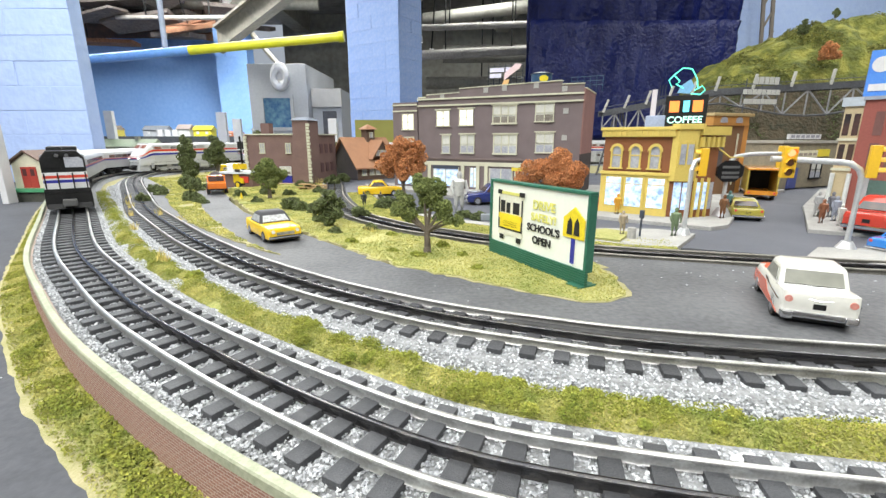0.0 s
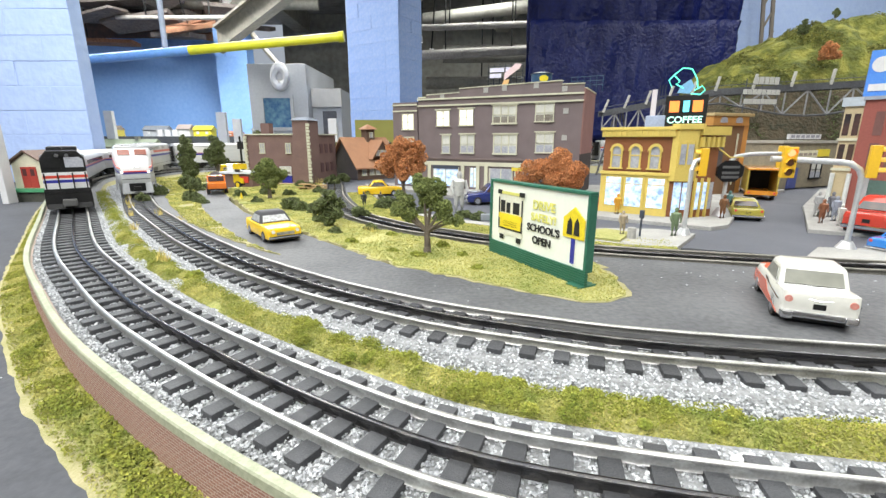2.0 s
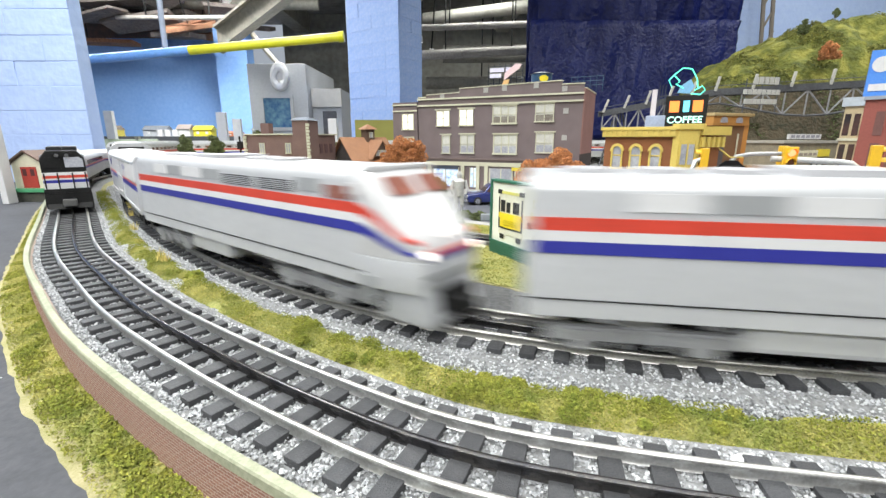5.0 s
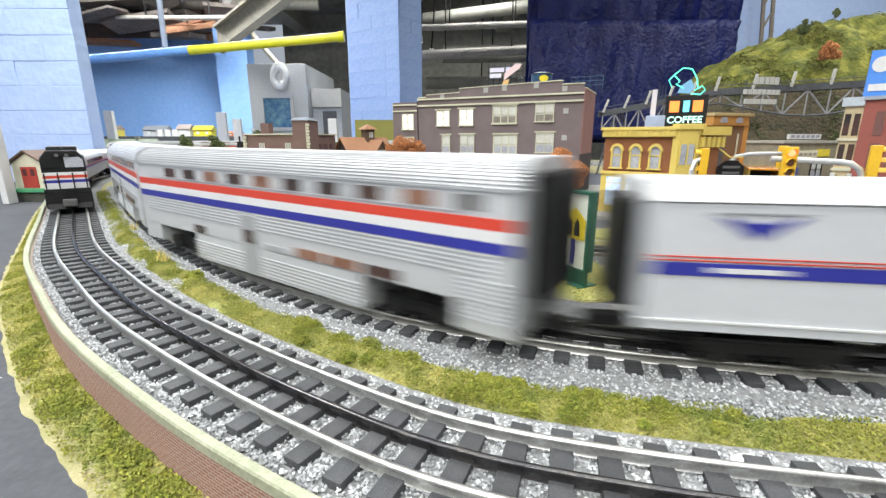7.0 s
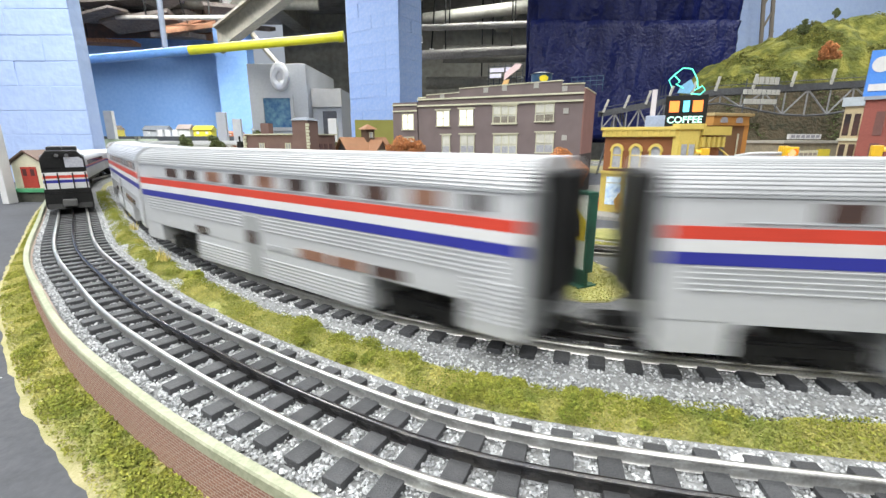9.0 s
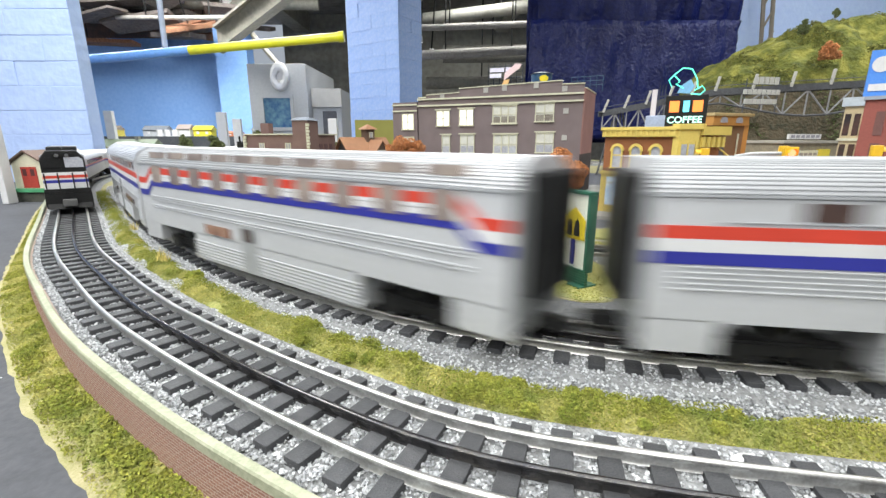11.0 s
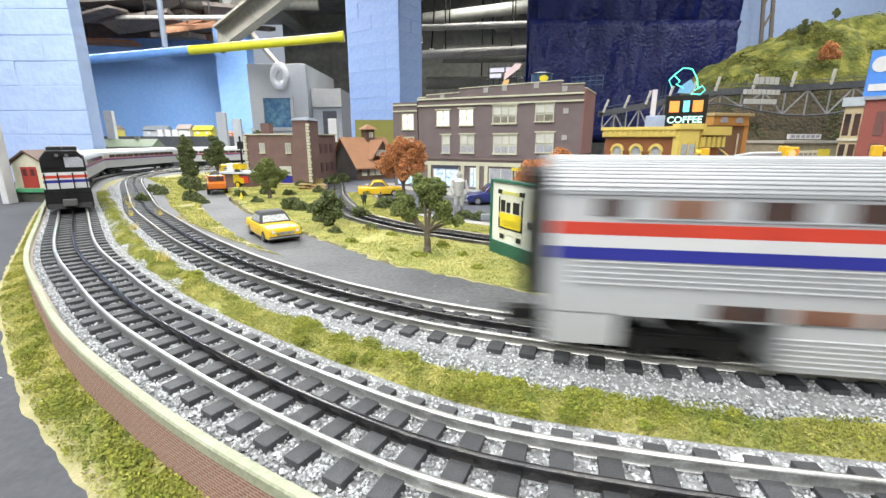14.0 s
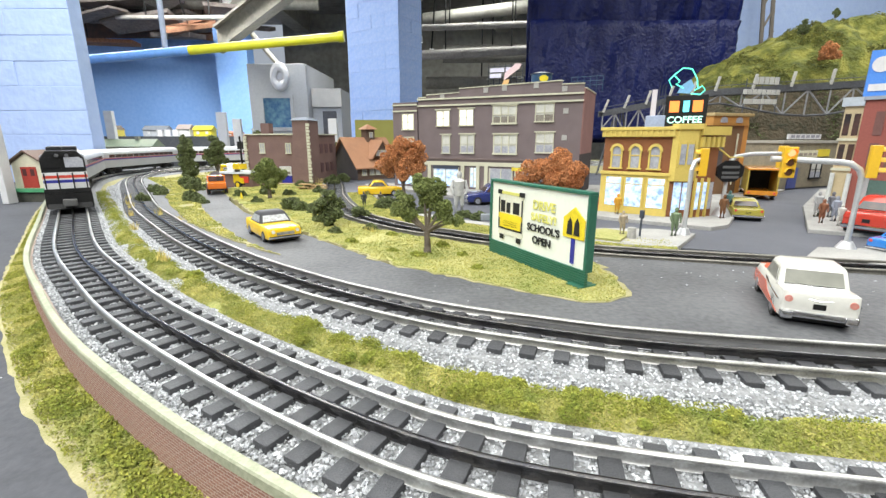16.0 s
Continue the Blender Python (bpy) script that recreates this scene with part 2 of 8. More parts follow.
structure("ballast_bed_outer", sweep(LINE_OUTER, [(-0.035, -0.014), (-0.0345, -0.0085), (0.036, -0.0075), (0.046, -0.014)]), BALLAST, "grey gravel bed under the outer track", "ballast")
structure("ballast_bed_inner", sweep(SHOWN_INNER, BED), BALLAST, "grey gravel bed under the inner track", "ballast")
structure("ballast_bed_middle", sweep(LINE_MIDDLE, [(-0.032, -0.014), (-0.025, -0.0075), (0.025, -0.0075), (0.032, -0.014)]), BALLAST, "pale gravel bed under the street track", "ballast")
structure("front_road", Shape().prism([(float(x), float(y)) for x, y in offset(SHOWN_INNER, 0.021)[270:510:5]] + [(1.2, 0.27), (0.7, 0.275), (0.40, 0.345), (0.30, 0.372), (0.19, 0.405), (0.1, 0.42),
          (0.085, 0.35), (0.05, 0.335), (0.021, 0.348), (-0.043, 0.38), (-0.111, 0.455), (-0.143, 0.49), (-0.22, 0.575), (-0.31, 0.68), (-0.40, 0.82), (-0.5, 1.05), (-0.56, 1.05), (-0.5, 0.86)], -0.013, -0.0035),
          ROAD, "dark grey painted road beside the inner track", "road")
structure("town_road", Shape().prism([(-0.3, 1.16), (-0.225, 0.93), (-0.16, 0.75), (-0.05, 0.635), (0.06, 0.56), (0.2, 0.48), (0.4, 0.405), (1.0, 0.29), (1.8, 0.25), (1.8, 1.5), (-0.3, 1.5)], -0.0135, -0.006),
          TOWNROAD, "smooth dark blue-grey town street", "road")

# ---- track: rails, ties ----
RAILP = [(-0.0013, -0.0055), (0.0013, -0.0055), (0.0007, -0.0046), (0.0006, -0.0026), (0.0013, -0.0019), (0.0014, -0.0011), (0.0011, -0.0004), (0.0006, -0.0001), (0, 0), (-0.0006, -0.0001), (-0.0011, -0.0004), (-0.0014, -0.0011), (-0.0013, -0.0019), (-0.0006, -0.0026), (-0.0007, -0.0046)]


def tie_mesh(w):
    return Shape().box(-0.0042, 0.0042, -w, w, -0.0095, -0.0046).mesh("tie", 0.0005)


def build_track(name, line, label, tie_step, tie_w, first, last, steel):
    tr = tagged(thing(name, pose(0, 0, 0), label, "railway track"), kind="structure")
    for o, m, nm in ((-0.0168, steel, "rail"), (0.0168, steel, "rail"), (0.0, BLACKRAIL, "centre_rail")):
        part(nm, sweep(offset(line, o), RAILP), m, tr, smooth=True)
    nn = normals(line)
    me = tie_mesh(tie_w)
    me.materials.append(TIE)
    s = first
    while s < last and s < len(line) - 1:
        i = int(s)
        x, y = line[i] + (line[i + 1] - line[i]) * (s - i)
        a = math.degrees(math.atan2(*(-nn[i][0], nn[i][1])))
        part("tie", me, TIE, tr, m=pose(x, y, random.uniform(-0.0003, 0.0002), 0, 0, a + random.uniform(-1.5, 1.5)))
        s += tie_step
    return tr


build_track("outer_track", LINE_OUTER, "three-rail track with bright steel rails and a dark centre rail", 1.75, 0.0285, 120, 480, STEEL)
build_track("inner_track", SHOWN_INNER, "three-rail inner track half set into the road", 1.75, 0.0285, 60, 510, MIDSTEEL)
build_track("street_track", LINE_MIDDLE, "three-rail street track curving behind the meadow", 1.75, 0.024, 20, 260, DULLSTEEL)

# ---- the room ----
structure("floor", Shape().box(-5.5, 7.5, -4.2, 7.2, -1.0, -0.95), mat("room_floor", (0.3, 0.29, 0.28), rough=0.6, scale=3), "plain grey room floor", "floor")
structure("table_skirt", Shape().box(-4.2, 6.0, -2.0, 2.6, -0.95, LOW - 0.062), mat("skirt_dark", (0.05, 0.05, 0.06), scale=5), "dark skirt below the layout table", "skirt")
CEIL = mat("sooty_ceiling", (0.34, 0.33, 0.31), (0.12, 0.115, 0.11), 0.85, 0, 1.5, 14, 0.02, mix=0.9)
CONC = mat("grey_concrete", (0.42, 0.41, 0.35), (0.26, 0.25, 0.21), 0.8, 0, 1.2, 15, 0.004)
structure("ceiling", Shape().box(-5.5, 7.5, -4.2, 7.2, 1.75, 1.85), CEIL, "dark exposed concrete ceiling", "ceiling")
structure("wall_north", Shape().box(-2.2, 7.5, 6.6, 6.8, -1.0, 1.8), CONC, "grey-beige concrete back wall", "wall")
structure("wall_blue", Shape().box(-5.5, -2.3, 5.0, 5.2, -1.0, 1.12), BLUEWALL, "sky-blue painted partition wall", "wall")
structure("wall_west_upper", Shape().box(-5.5, -2.3, 5.3, 5.5, 1.1, 1.8), mat("rust_brick", (0.3, 0.17, 0.12), (0.16, 0.13, 0.11), 0.85, 0, 3, 20, 0.01), "rusty brick and pipes above the partition", "wall")
# east, west and south walls are unseen, added so light bounces inside
structure("wall_east", Shape().box(7.3, 7.5, -4.2, 7.2, -1.0, 1.8), BLUEPAINT, "unseen pale blue wall closing the room", "wall")
structure("wall_west", Shape().box(-5.5, -5.3, -4.2, 7.2, -1.0, 1.8), BLUEPAINT, "unseen pale blue wall closing the room", "wall")
structure("wall_south", Shape().box(-5.5, 7.5, -4.2, -4.0, -1.0, 1.8), mat("south_paint", (0.6, 0.6, 0.58), scale=2), "plain unseen wall behind the viewpoint, closing the room", "wall")
structure("wall_pale_blue", Shape().box(1.84, 4.5, 3.2, 3.4, -1.0, 1.75), BLUEPAINT, "pale blue painted brick wall behind the hill", "wall")


def brick_face(parent, m, cols, rows, w, h, material):
    """Painted bricks in running bond on a face; x along, z up, y out of the face towards -y."""
    me = Shape().box(-w / 2 + 0.0002, w / 2 - 0.0002, -0.0035, 0.0, -h / 2 + 0.0002, h / 2 - 0.0002).mesh("brick", 0.0018)
    me.materials.append(material)
    half = Shape().box(-w / 4 + 0.0002, w / 4 - 0.0002, -0.0035, 0.0, -h / 2 + 0.0002, h / 2 - 0.0002).mesh("brick", 0.0018)
    half.materials.append(material)
    for r in range(rows):
        x = 0.0
        first = r % 2 == 1
        while x < cols * w - 0.01:
            use, ww = (half, w / 2) if first or cols * w - x < w * 0.75 else (me, w)
            first = False
            part("brick", use, material, parent, m=m @ pose(x + ww / 2, random.uniform(-0.0015, 0.001), (r + 0.5) * h, random.uniform(-0.6, 0.6), 0, random.uniform(-0.5, 0.5)))
            x += ww


def brick_column(name, corner, turn, wa, wb, z0, courses, mata, label):
    """A square column of painted brick; its near edge is at corner. wa, wb: bricks along the two faces."""
    w, h = 0.205, 0.075
    t = tagged(thing(name, pose(corner[0], corner[1], z0, 0, 0, turn), label, "pillar"), kind="structure")
    part("core", Shape().box(-wa * w + 0.001, -0.001, 0.001, max(wb * w, 0.05), -1.0 - z0, courses * h + 0.2), mata, t)
    brick_face(t, pose(-wa * w, 0, 0), wa, courses, w, h, mata)
    if wb > 0.5:
        brick_face(t, pose(0, 0, 0, 0, 0, 90), wb, courses, w, h, mata)
    return t


brick_column("blue_brick_pillar", (-1.155, 1.5), 0, 4, 0.2, -0.03, 11, BLUEPAINT, "large pale blue painted brick pillar beside the track")
brick_column("square_brick_pillar", (-0.312, 2.72), -35, 1.6, 1.4, -0.03, 20, BLUEPILLAR, "square blue painted brick pillar behind the station")
brick_column("far_brick_pillar", (-1.92, 4.6), 0, 1.4, 1, -0.1, 16, BLUEWALL, "deep blue painted brick pillar beside the booth")

GREYPAINT = mat("booth_grey", (0.46, 0.47, 0.48), (0.4, 0.41, 0.42), 0.5, 0, 4, 60)
booth = thing("control_booth", pose(-1.5, 3.6, -0.95), "pale grey control booth with a framed window", "booth")
part("wall_panel", Shape().box(0, 0.45, 0, 0.9, 0, 1.61), GREYPAINT, booth, bevel=0.006)
part("side_wall", Shape().box(0.45, 0.68, 0.12, 0.9, 0, 1.44), GREYPAINT, booth)
part("fascia_board", Shape().box(0.455, 0.69, 0.09, 0.118, 1.3, 1.44), mat("booth_fascia", (0.45, 0.44, 0.42), scale=10), booth)
for a in (Shape().box(0.085, 0.34, -0.018, -0.002, 1.36, 1.385), Shape().box(0.085, 0.34, -0.018, -0.002, 1.115, 1.14), Shape().box(0.085, 0.108, -0.018, -0.002, 1.14, 1.36), Shape().box(0.317, 0.34, -0.018, -0.002, 1.14, 1.36)):
    part("window_frame", a, GREYPAINT, booth)
part("window_pane", Shape().box(0.108, 0.317, -0.006, -0.001, 1.14, 1.36), mat("booth_glass", (0.16, 0.3, 0.36), (0.05, 0.12, 0.25), 0.1, 0, 9, 30), booth)
part("door_opening", Shape().box(0.53, 0.64, 0.112, 0.119, 0.2, 1.27), mat("booth_dark", (0.06, 0.06, 0.07), (0.12, 0.12, 0.13), 0.4), booth)
hose = thing("coiled_hose", pose(-1.235, 3.58, 0.56), "white coiled hose hanging on the booth wall", "hose")
part("coil", Shape().loft([[((0.05 + 0.028 * math.cos(b)) * math.cos(a) * 0.95, -0.03 + 0.03 * math.sin(b), (0.05 + 0.028 * math.cos(b)) * math.sin(a) * 1.35) for b in [k * math.pi / 4 for k in range(8)]] for a in [k * math.pi / 10 for k in range(21)]], caps=False), WHITE, hose, smooth=True)
part("hub", Shape().tube([(0, -0.02, 0), (0, 0.0, 0)], 0.045, 14), WHITE, hose)

pipe = thing("ceiling_pipe", pose(0, 0, 0), "sprinkler pipe painted sky blue and yellow", "pipe")
P0, P1 = Vector((-1.66, 2.25, 0.472)), Vector((-0.478, 2.28, 0.577))
part("blue_section", Shape().tube([P0 + (P0 - P1) * 0.3, P0 + (P1 - P0) * 0.385], 0.021, 16), mat("pipe_blue", (0.2, 0.42, 0.85), rough=0.3), pipe, smooth=True)
part("yellow_section", Shape().tube([P0 + (P1 - P0) * 0.385, P1], 0.0205, 16), mat("pipe_yellow", (0.72, 0.7, 0.02), (0.62, 0.62, 0.05), 0.3), pipe, smooth=True)
part("elbow_coupling", Shape().tube([P1 - (P1 - P0) * 0.015, P1 + (P1 - P0) * 0.006], 0.0245, 16), mat("pipe_yellow_cap", (0.72, 0.7, 0.02), rough=0.3), pipe, smooth=True)
part("hanger", Shape().tube([P0 + (P1 - P0) * 0.29, P0 + (P1 - P0) * 0.29 + Vector((0.02, 0, 1.2))], 0.0125, 10), mat("hanger_grey", (0.4, 0.45, 0.55), rough=0.4), pipe)

# beams, ducts and lights under the ceiling
DUCT = mat("duct_metal", (0.33, 0.32, 0.28), (0.22, 0.215, 0.19), 0.55, 0.2, 3, 30)
for a, b, r in (((-2.0, 4.6, 1.25), (-0.2, 3.2, 1.5), 0.09), ((-3.6, 4.4, 1.3), (-1.2, 4.7, 1.36), 0.05), ((0.0, 5.2, 1.0), (1.8, 5.2, 1.02), 0.09), ((-0.2, 5.6, 0.75), (2.0, 5.6, 0.76), 0.07), ((-0.2, 5.0, 1.3), (2.4, 4.6, 1.5), 0.06)):
    du = tagged(part("ceiling_duct", Shape().tube([a, b], r, 14), DUCT, None, "grey metal duct below the ceiling", smooth=True), category="duct")
    for u in (0.3, 0.7):
        q = Vector(a).lerp(Vector(b), u)
        part("hanger_rod", Shape().tube([q, (q.x, q.y, 1.76)], 0.008, 6), BLACK, du)
for x, y, w in ((-3.2, 4.2, 0.16), (-1.9, 4.0, 0.2), (-0.4, 4.3, 0.18), (0.8, 4.2, 0.16)):
    tagged(part("ceiling_beam", Shape().box(x - w / 2, x + w / 2, 2.9, 6.5, 1.5, 1.74), CONC, None, "rough concrete beam under the ceiling"), category="beam")
part_lamp = glow("tube_glow", (1, 0.98, 0.93), 6.0)
for x, y, z, s in ((-2.28, 3.9, 1.27, 0.07), (-1.78, 3.3, 1.15, 0.06), (-1.6, 3.6, 1.22, 0.035), (-0.9, 5.6, 0.95, 0.07), (-0.25, 5.2, 1.12, 0.05), (-2.0, 4.5, 1.3, 0.1), (-0.12, 4.8, 0.92, 0.05)):
    lp = thing("spot_lamp", pose(x, y, z, 20, 0, 15), "white ceiling spotlight, switched on", "lamp")
    part("housing", Shape().cyl(0, 0, 0.0, s * 1.3, s * 0.62, s * 0.45, 14), WHITE, lp)
    part("lens", Shape().cyl(0, 0, -0.004, -0.0005, s * 0.55, sides=14), part_lamp, lp)
    part("stem", Shape().cyl(0, 0, s * 1.3, 1.75 - z, 0.008, sides=6), BLACK, lp)

CREAMARM = mat("cream_arm", (0.55, 0.52, 0.42), (0.45, 0.42, 0.34), 0.5)
BEAMTAN = mat("tan_steel", (0.3, 0.28, 0.23), (0.21, 0.195, 0.16), 0.6, 0.1, 4, 40, 0.004)
girder = thing("sloping_girder", pose(0, 0, 0), "tan painted steel girder sloping up to the ceiling", "girder")
GA, GB = Vector((-1.7, 3.62, 0.83)), Vector((0.35, 2.7, 1.72))
part("web", Shape().loft([[q + Vector(d) for d in ((0, -0.012, -0.075), (0, 0.012, -0.075), (0, 0.012, 0.075), (0, -0.012, 0.075))] for q in (GA, GB)]), BEAMTAN, girder)
for h_ in (-0.08, 0.08):
    part("flange", Shape().loft([[q + Vector((0, 0, h_)) + Vector(d) for d in ((0, -0.06, -0.009), (0, 0.06, -0.009), (0, 0.06, 0.009), (0, -0.06, 0.009))] for q in (GA, GB)]), BEAMTAN, girder)
for u in (0.15, 0.6):
    q = GA.lerp(GB, u)
    part("hanger_rod", Shape().tube([q, (q.x, q.y, 1.76)], 0.01, 6), BLACK, girder)
lever = thing("hose_bracket", pose(0, 0, 0), "cream bracket arm above the coiled hose", "bracket")
part("arm", Shape().tube([(-1.42, 3.57, 0.86), (-1.243, 3.57, 0.645)], 0.02, 6), CREAMARM, lever)
RUSTY = mat("rusty_lath", (0.42, 0.2, 0.11), (0.2, 0.1, 0.06), 0.85, 0, 6, 50, 0.01, mix=0.9)
SOOT = mat("sooty_board", (0.26, 0.22, 0.2), (0.1, 0.085, 0.08), 0.85, 0, 5, 40, 0.01, mix=0.9)
PALE = mat("pale_plaster", (0.5, 0.48, 0.45), (0.3, 0.28, 0.26), 0.8, 0, 6, 50, 0.01, mix=0.9)
clut = random.Random(11)
for k in range(26):
    x0, z0 = clut.uniform(-3.5, -1.9), clut.uniform(1.02, 1.5)
    w_, tilt = clut.uniform(0.25, 0.9), clut.uniform(-14, 6)
    m_ = RUSTY if z0 < 1.12 and k % 2 else (SOOT, SOOT, PALE)[k % 3]
    ob = part("ceiling_board", Shape().box(-w_ / 2, w_ / 2, -0.1, 0.1, -clut.uniform(0.008, 0.028), clut.uniform(0.006, 0.02)), m_, None, "broken board hanging in the open ceiling", bevel=0.004)
    ob.matrix_basis = pose(x0, clut.uniform(4.2, 4.9), z0, clut.uniform(-20, 20), tilt, clut.uniform(-25, 25))
    tagged(ob, "", "board", "boards in the open ceiling")
    part("hanger_wire", Shape().tube([(0, 0, 0.005), (0, 0, 1.75 - z0)], 0.004, 5), BLACK, ob)
for x0, y0, z0, x1, y1, z1, r_ in ((-0.25, 4.6, 1.13, 1.0, 4.6, 1.17, 0.03), (-0.25, 4.45, 1.32, 0.1, 4.1, 1.5, 0.035), (-0.3, 4.7, 0.9, 1.0, 4.7, 0.96, 0.045), (-2.9, 4.3, 1.15, -1.6, 3.9, 1.05, 0.018), (-2.6, 4.1, 1.42, -1.2, 3.7, 1.2, 0.02)):
    cd = thing("conduit_pipe", pose(0, 0, 0), "pale conduit pipe under the ceiling", "pipe", "conduits under the ceiling")
    part("tube", Shape().tube([(x0, y0, z0), (x1, y1, z1)], r_, 12), PALE, cd, smooth=True)
    for u in (0.25, 0.75):
        q = Vector((x0, y0, z0)).lerp(Vector((x1, y1, z1)), u)
        part("clamp", Shape().tube([q, (q.x, q.y, 1.76)], 0.007, 6), BLACK, cd)
# dark blue plastic sheet
tarp_rows = []
for j in range(25):
    z = 1.7 - 1.62 * j / 24
    row = []
    for i in range(61):
        x = 0.525 + 1.3 * i / 60 + 0.006 * lumps(j * 0.1, 3, 0.3)
        row.append((x, 3.0 + 0.007 * math.sin(i * 0.9 + 0.8 * lumps(i * 0.02, z, 0.3)) + 0.06 * noise.noise(Vector((i * 0.12, z * 1.5, 0))) + 0.03 * noise.noise(Vector((i * 0.4, z * 5, 5))), z))
    tarp_rows.append(row)
tarp = part("blue_tarpaulin", Shape().loft(tarp_rows, closed=False), mat("tarp_plastic", (0.003, 0.006, 0.055), (0.005, 0.011, 0.095), 0.42, 0, 7, 45, 0.009, spec=0.22), None, "dark blue crumpled plastic sheet hanging behind the town", smooth=True)
tagged(tarp, category="tarpaulin")
mod = tarp.modifiers.new("thick", "SOLIDIFY")
mod.thickness = 0.004
low_rows = []
for j in range(19):
    z = 0.8 - 0.7 * j / 18
    low_rows.append([(0.53 + 1.27 * i / 60 + 0.008 * noise.noise(Vector((j * 0.5, i * 0.02, 2))), 2.93 + 0.008 * math.sin(i * 0.8 + 0.9 * noise.noise(Vector((i * 0.1, z * 3, 0)))) + 0.045 * noise.noise(Vector((i * 0.16, z * 2, 3))) + 0.02 * noise.noise(Vector((i * 0.6, z * 9, 5))),
                      z + 0.02 * noise.noise(Vector((i * 0.15, 4, 4))) * (1 - j / 18)) for i in range(61)])
lower = part("lower_sheet", Shape().loft(low_rows, closed=False), mat("tarp_lower", (0.005, 0.009, 0.075), (0.009, 0.017, 0.12), 0.34, 0, 7, 60, 0.012, spec=0.4), tarp, "creased lower layer of the blue sheet", smooth=True)
mod = lower.modifiers.new("thick", "SOLIDIFY")
mod.thickness = 0.004
part("hem", Shape().tube([low_rows[j][60] for j in range(19)], 0.006, 6), lower.data.materials[0], tarp)
strut = thing("steel_strut", pose(0, 0, 0), "leaning rusty brown lattice strut", "strut")
for dx in (-0.03, 0.03):
    part("rail_angle", Shape().tube([(2.08 + dx, 3.05, 0.5), (1.95 + dx, 3.05, 1.76)], 0.012, 6), mat("strut_brown", (0.2, 0.17, 0.14), rough=0.6), strut)
for k in range(7):
    z = 0.66 + k * 0.13
    x = 2.08 - 0.13 * (z - 0.62) / 0.98
    part("lacing", Shape().tube([(x - 0.03, 3.05, z), (x + 0.02, 3.05, z + 0.11)], 0.007, 5), mat("strut_lace", (0.2, 0.17, 0.14), rough=0.6), strut)

# far module of the layout with its houses
structure("far_table", Shape().box(-4.8, -1.55, 4.15, 4.95, -0.95, 0.125), mat("dark_fascia", (0.045, 0.05, 0.06), (0.08, 0.085, 0.09), 0.6, 0, 5, 60), "dark fascia of the far layout table", "table")
for x, w, h, col, rc, lab in ((-3.12, 0.1, 0.1, (0.65, 0.55, 0.1), (0.3, 0.25, 0.2), "yellow"), (-2.72, 0.22, 0.1, (0.5, 0.52, 0.55), (0.2, 0.22, 0.25), "grey"), (-2.45, 0.12, 0.11, (0.75, 0.75, 0.72), (0.35, 0.3, 0.28), "white"), (-2.27, 0.17, 0.1, (0.72, 0.62, 0.05), (0.65, 0.55, 0.05), "bright yellow"), (-1.98, 0.12, 0.05, (0.6, 0.2, 0.1), (0.45, 0.2, 0.1), "orange"), (-1.72, 0.16, 0.09, (0.35, 0.38, 0.3), (0.25, 0.27, 0.22), "olive")):
    t = thing("far_house", pose(x, 4.35, 0.125), "small " + lab + " model house on the far table", "house", "houses on the far table")
    part("wall", Shape().box(-w / 2, w / 2, -0.05, 0.05, 0, h * 0.6), mat("far_wall", col), t)
    part("roof", Shape().prism([(-0.06, h * 0.6), (0.06, h * 0.6), (0, h)], -w / 2 - 0.006, w / 2 + 0.006, "x"), mat("far_roof", rc), t)
    for k in (-1, 1):
        part("window", Shape().box(k * w * 0.25 - 0.012, k * w * 0.25 + 0.012, -0.053, -0.049, h * 0.2, h * 0.45), WHITE, t)
for x in (-2.62, -2.55, -2.48):
    t = thing("storage_tank", pose(x, 4.22, 0.125), "small white drum standing on the far table", "tank", "drums on the far table")
    part("drum", Shape().cyl(0, 0, 0, 0.06, 0.026, 0.026, 14), WHITE, t)
for x, y, w, z1 in ((-1.83, 2.52, 0.045, 0.253), (-1.205, 2.5, 0.05, 0.245), (-1.15, 2.56, 0.045, 0.212), (-0.985, 1.0, 0.015, 0.175), (-0.59, 2.45, 0.045, 0.21)):
    tagged(part("white_post", Shape().box(x - w / 2, x + w / 2, y - 0.012, y + 0.012, LOW, z1), WHITE, None, "plain white painted board standing upright", bevel=0.002), category="post", group="white boards")
bk = thing("olive_board", pose(-0.44, 2.6, LOW), "olive green backboard behind the station", "board")
part("panel", Shape().box(-0.06, 0.19, 0, 0.01, 0, 0.245), mat("olive_paint", (0.28, 0.27, 0.06), scale=8), bk)
t = thing("long_station_house", pose(-1.72, 2.5, LOW), "cream model house with a long green roof", "house")
part("wall", Shape().box(-0.13, 0.13, -0.04, 0.04, 0, 0.105), mat("cream_wall", (0.6, 0.58, 0.4)), t)
part("roof", Shape().prism([(-0.06, 0.1), (0.06, 0.1), (0.0, 0.14)], -0.15, 0.15, "x"), mat("sage_roof", (0.25, 0.3, 0.2), (0.2, 0.25, 0.17)), t)
part("chimney", Shape().box(0.03, 0.05, -0.01, 0.01, 0.12, 0.155), mat("sage_chim", (0.3, 0.3, 0.25)), t)
for k in range(5):
    part("window", Shape().box(-0.1 + k * 0.045, -0.075 + k * 0.045, -0.043, -0.039, 0.06, 0.09), mat("warm_pane", (0.75, 0.7, 0.3)), t)

# ---- the train ----
LSL, LLO, LBG = 0.418, 0.39, 0.385


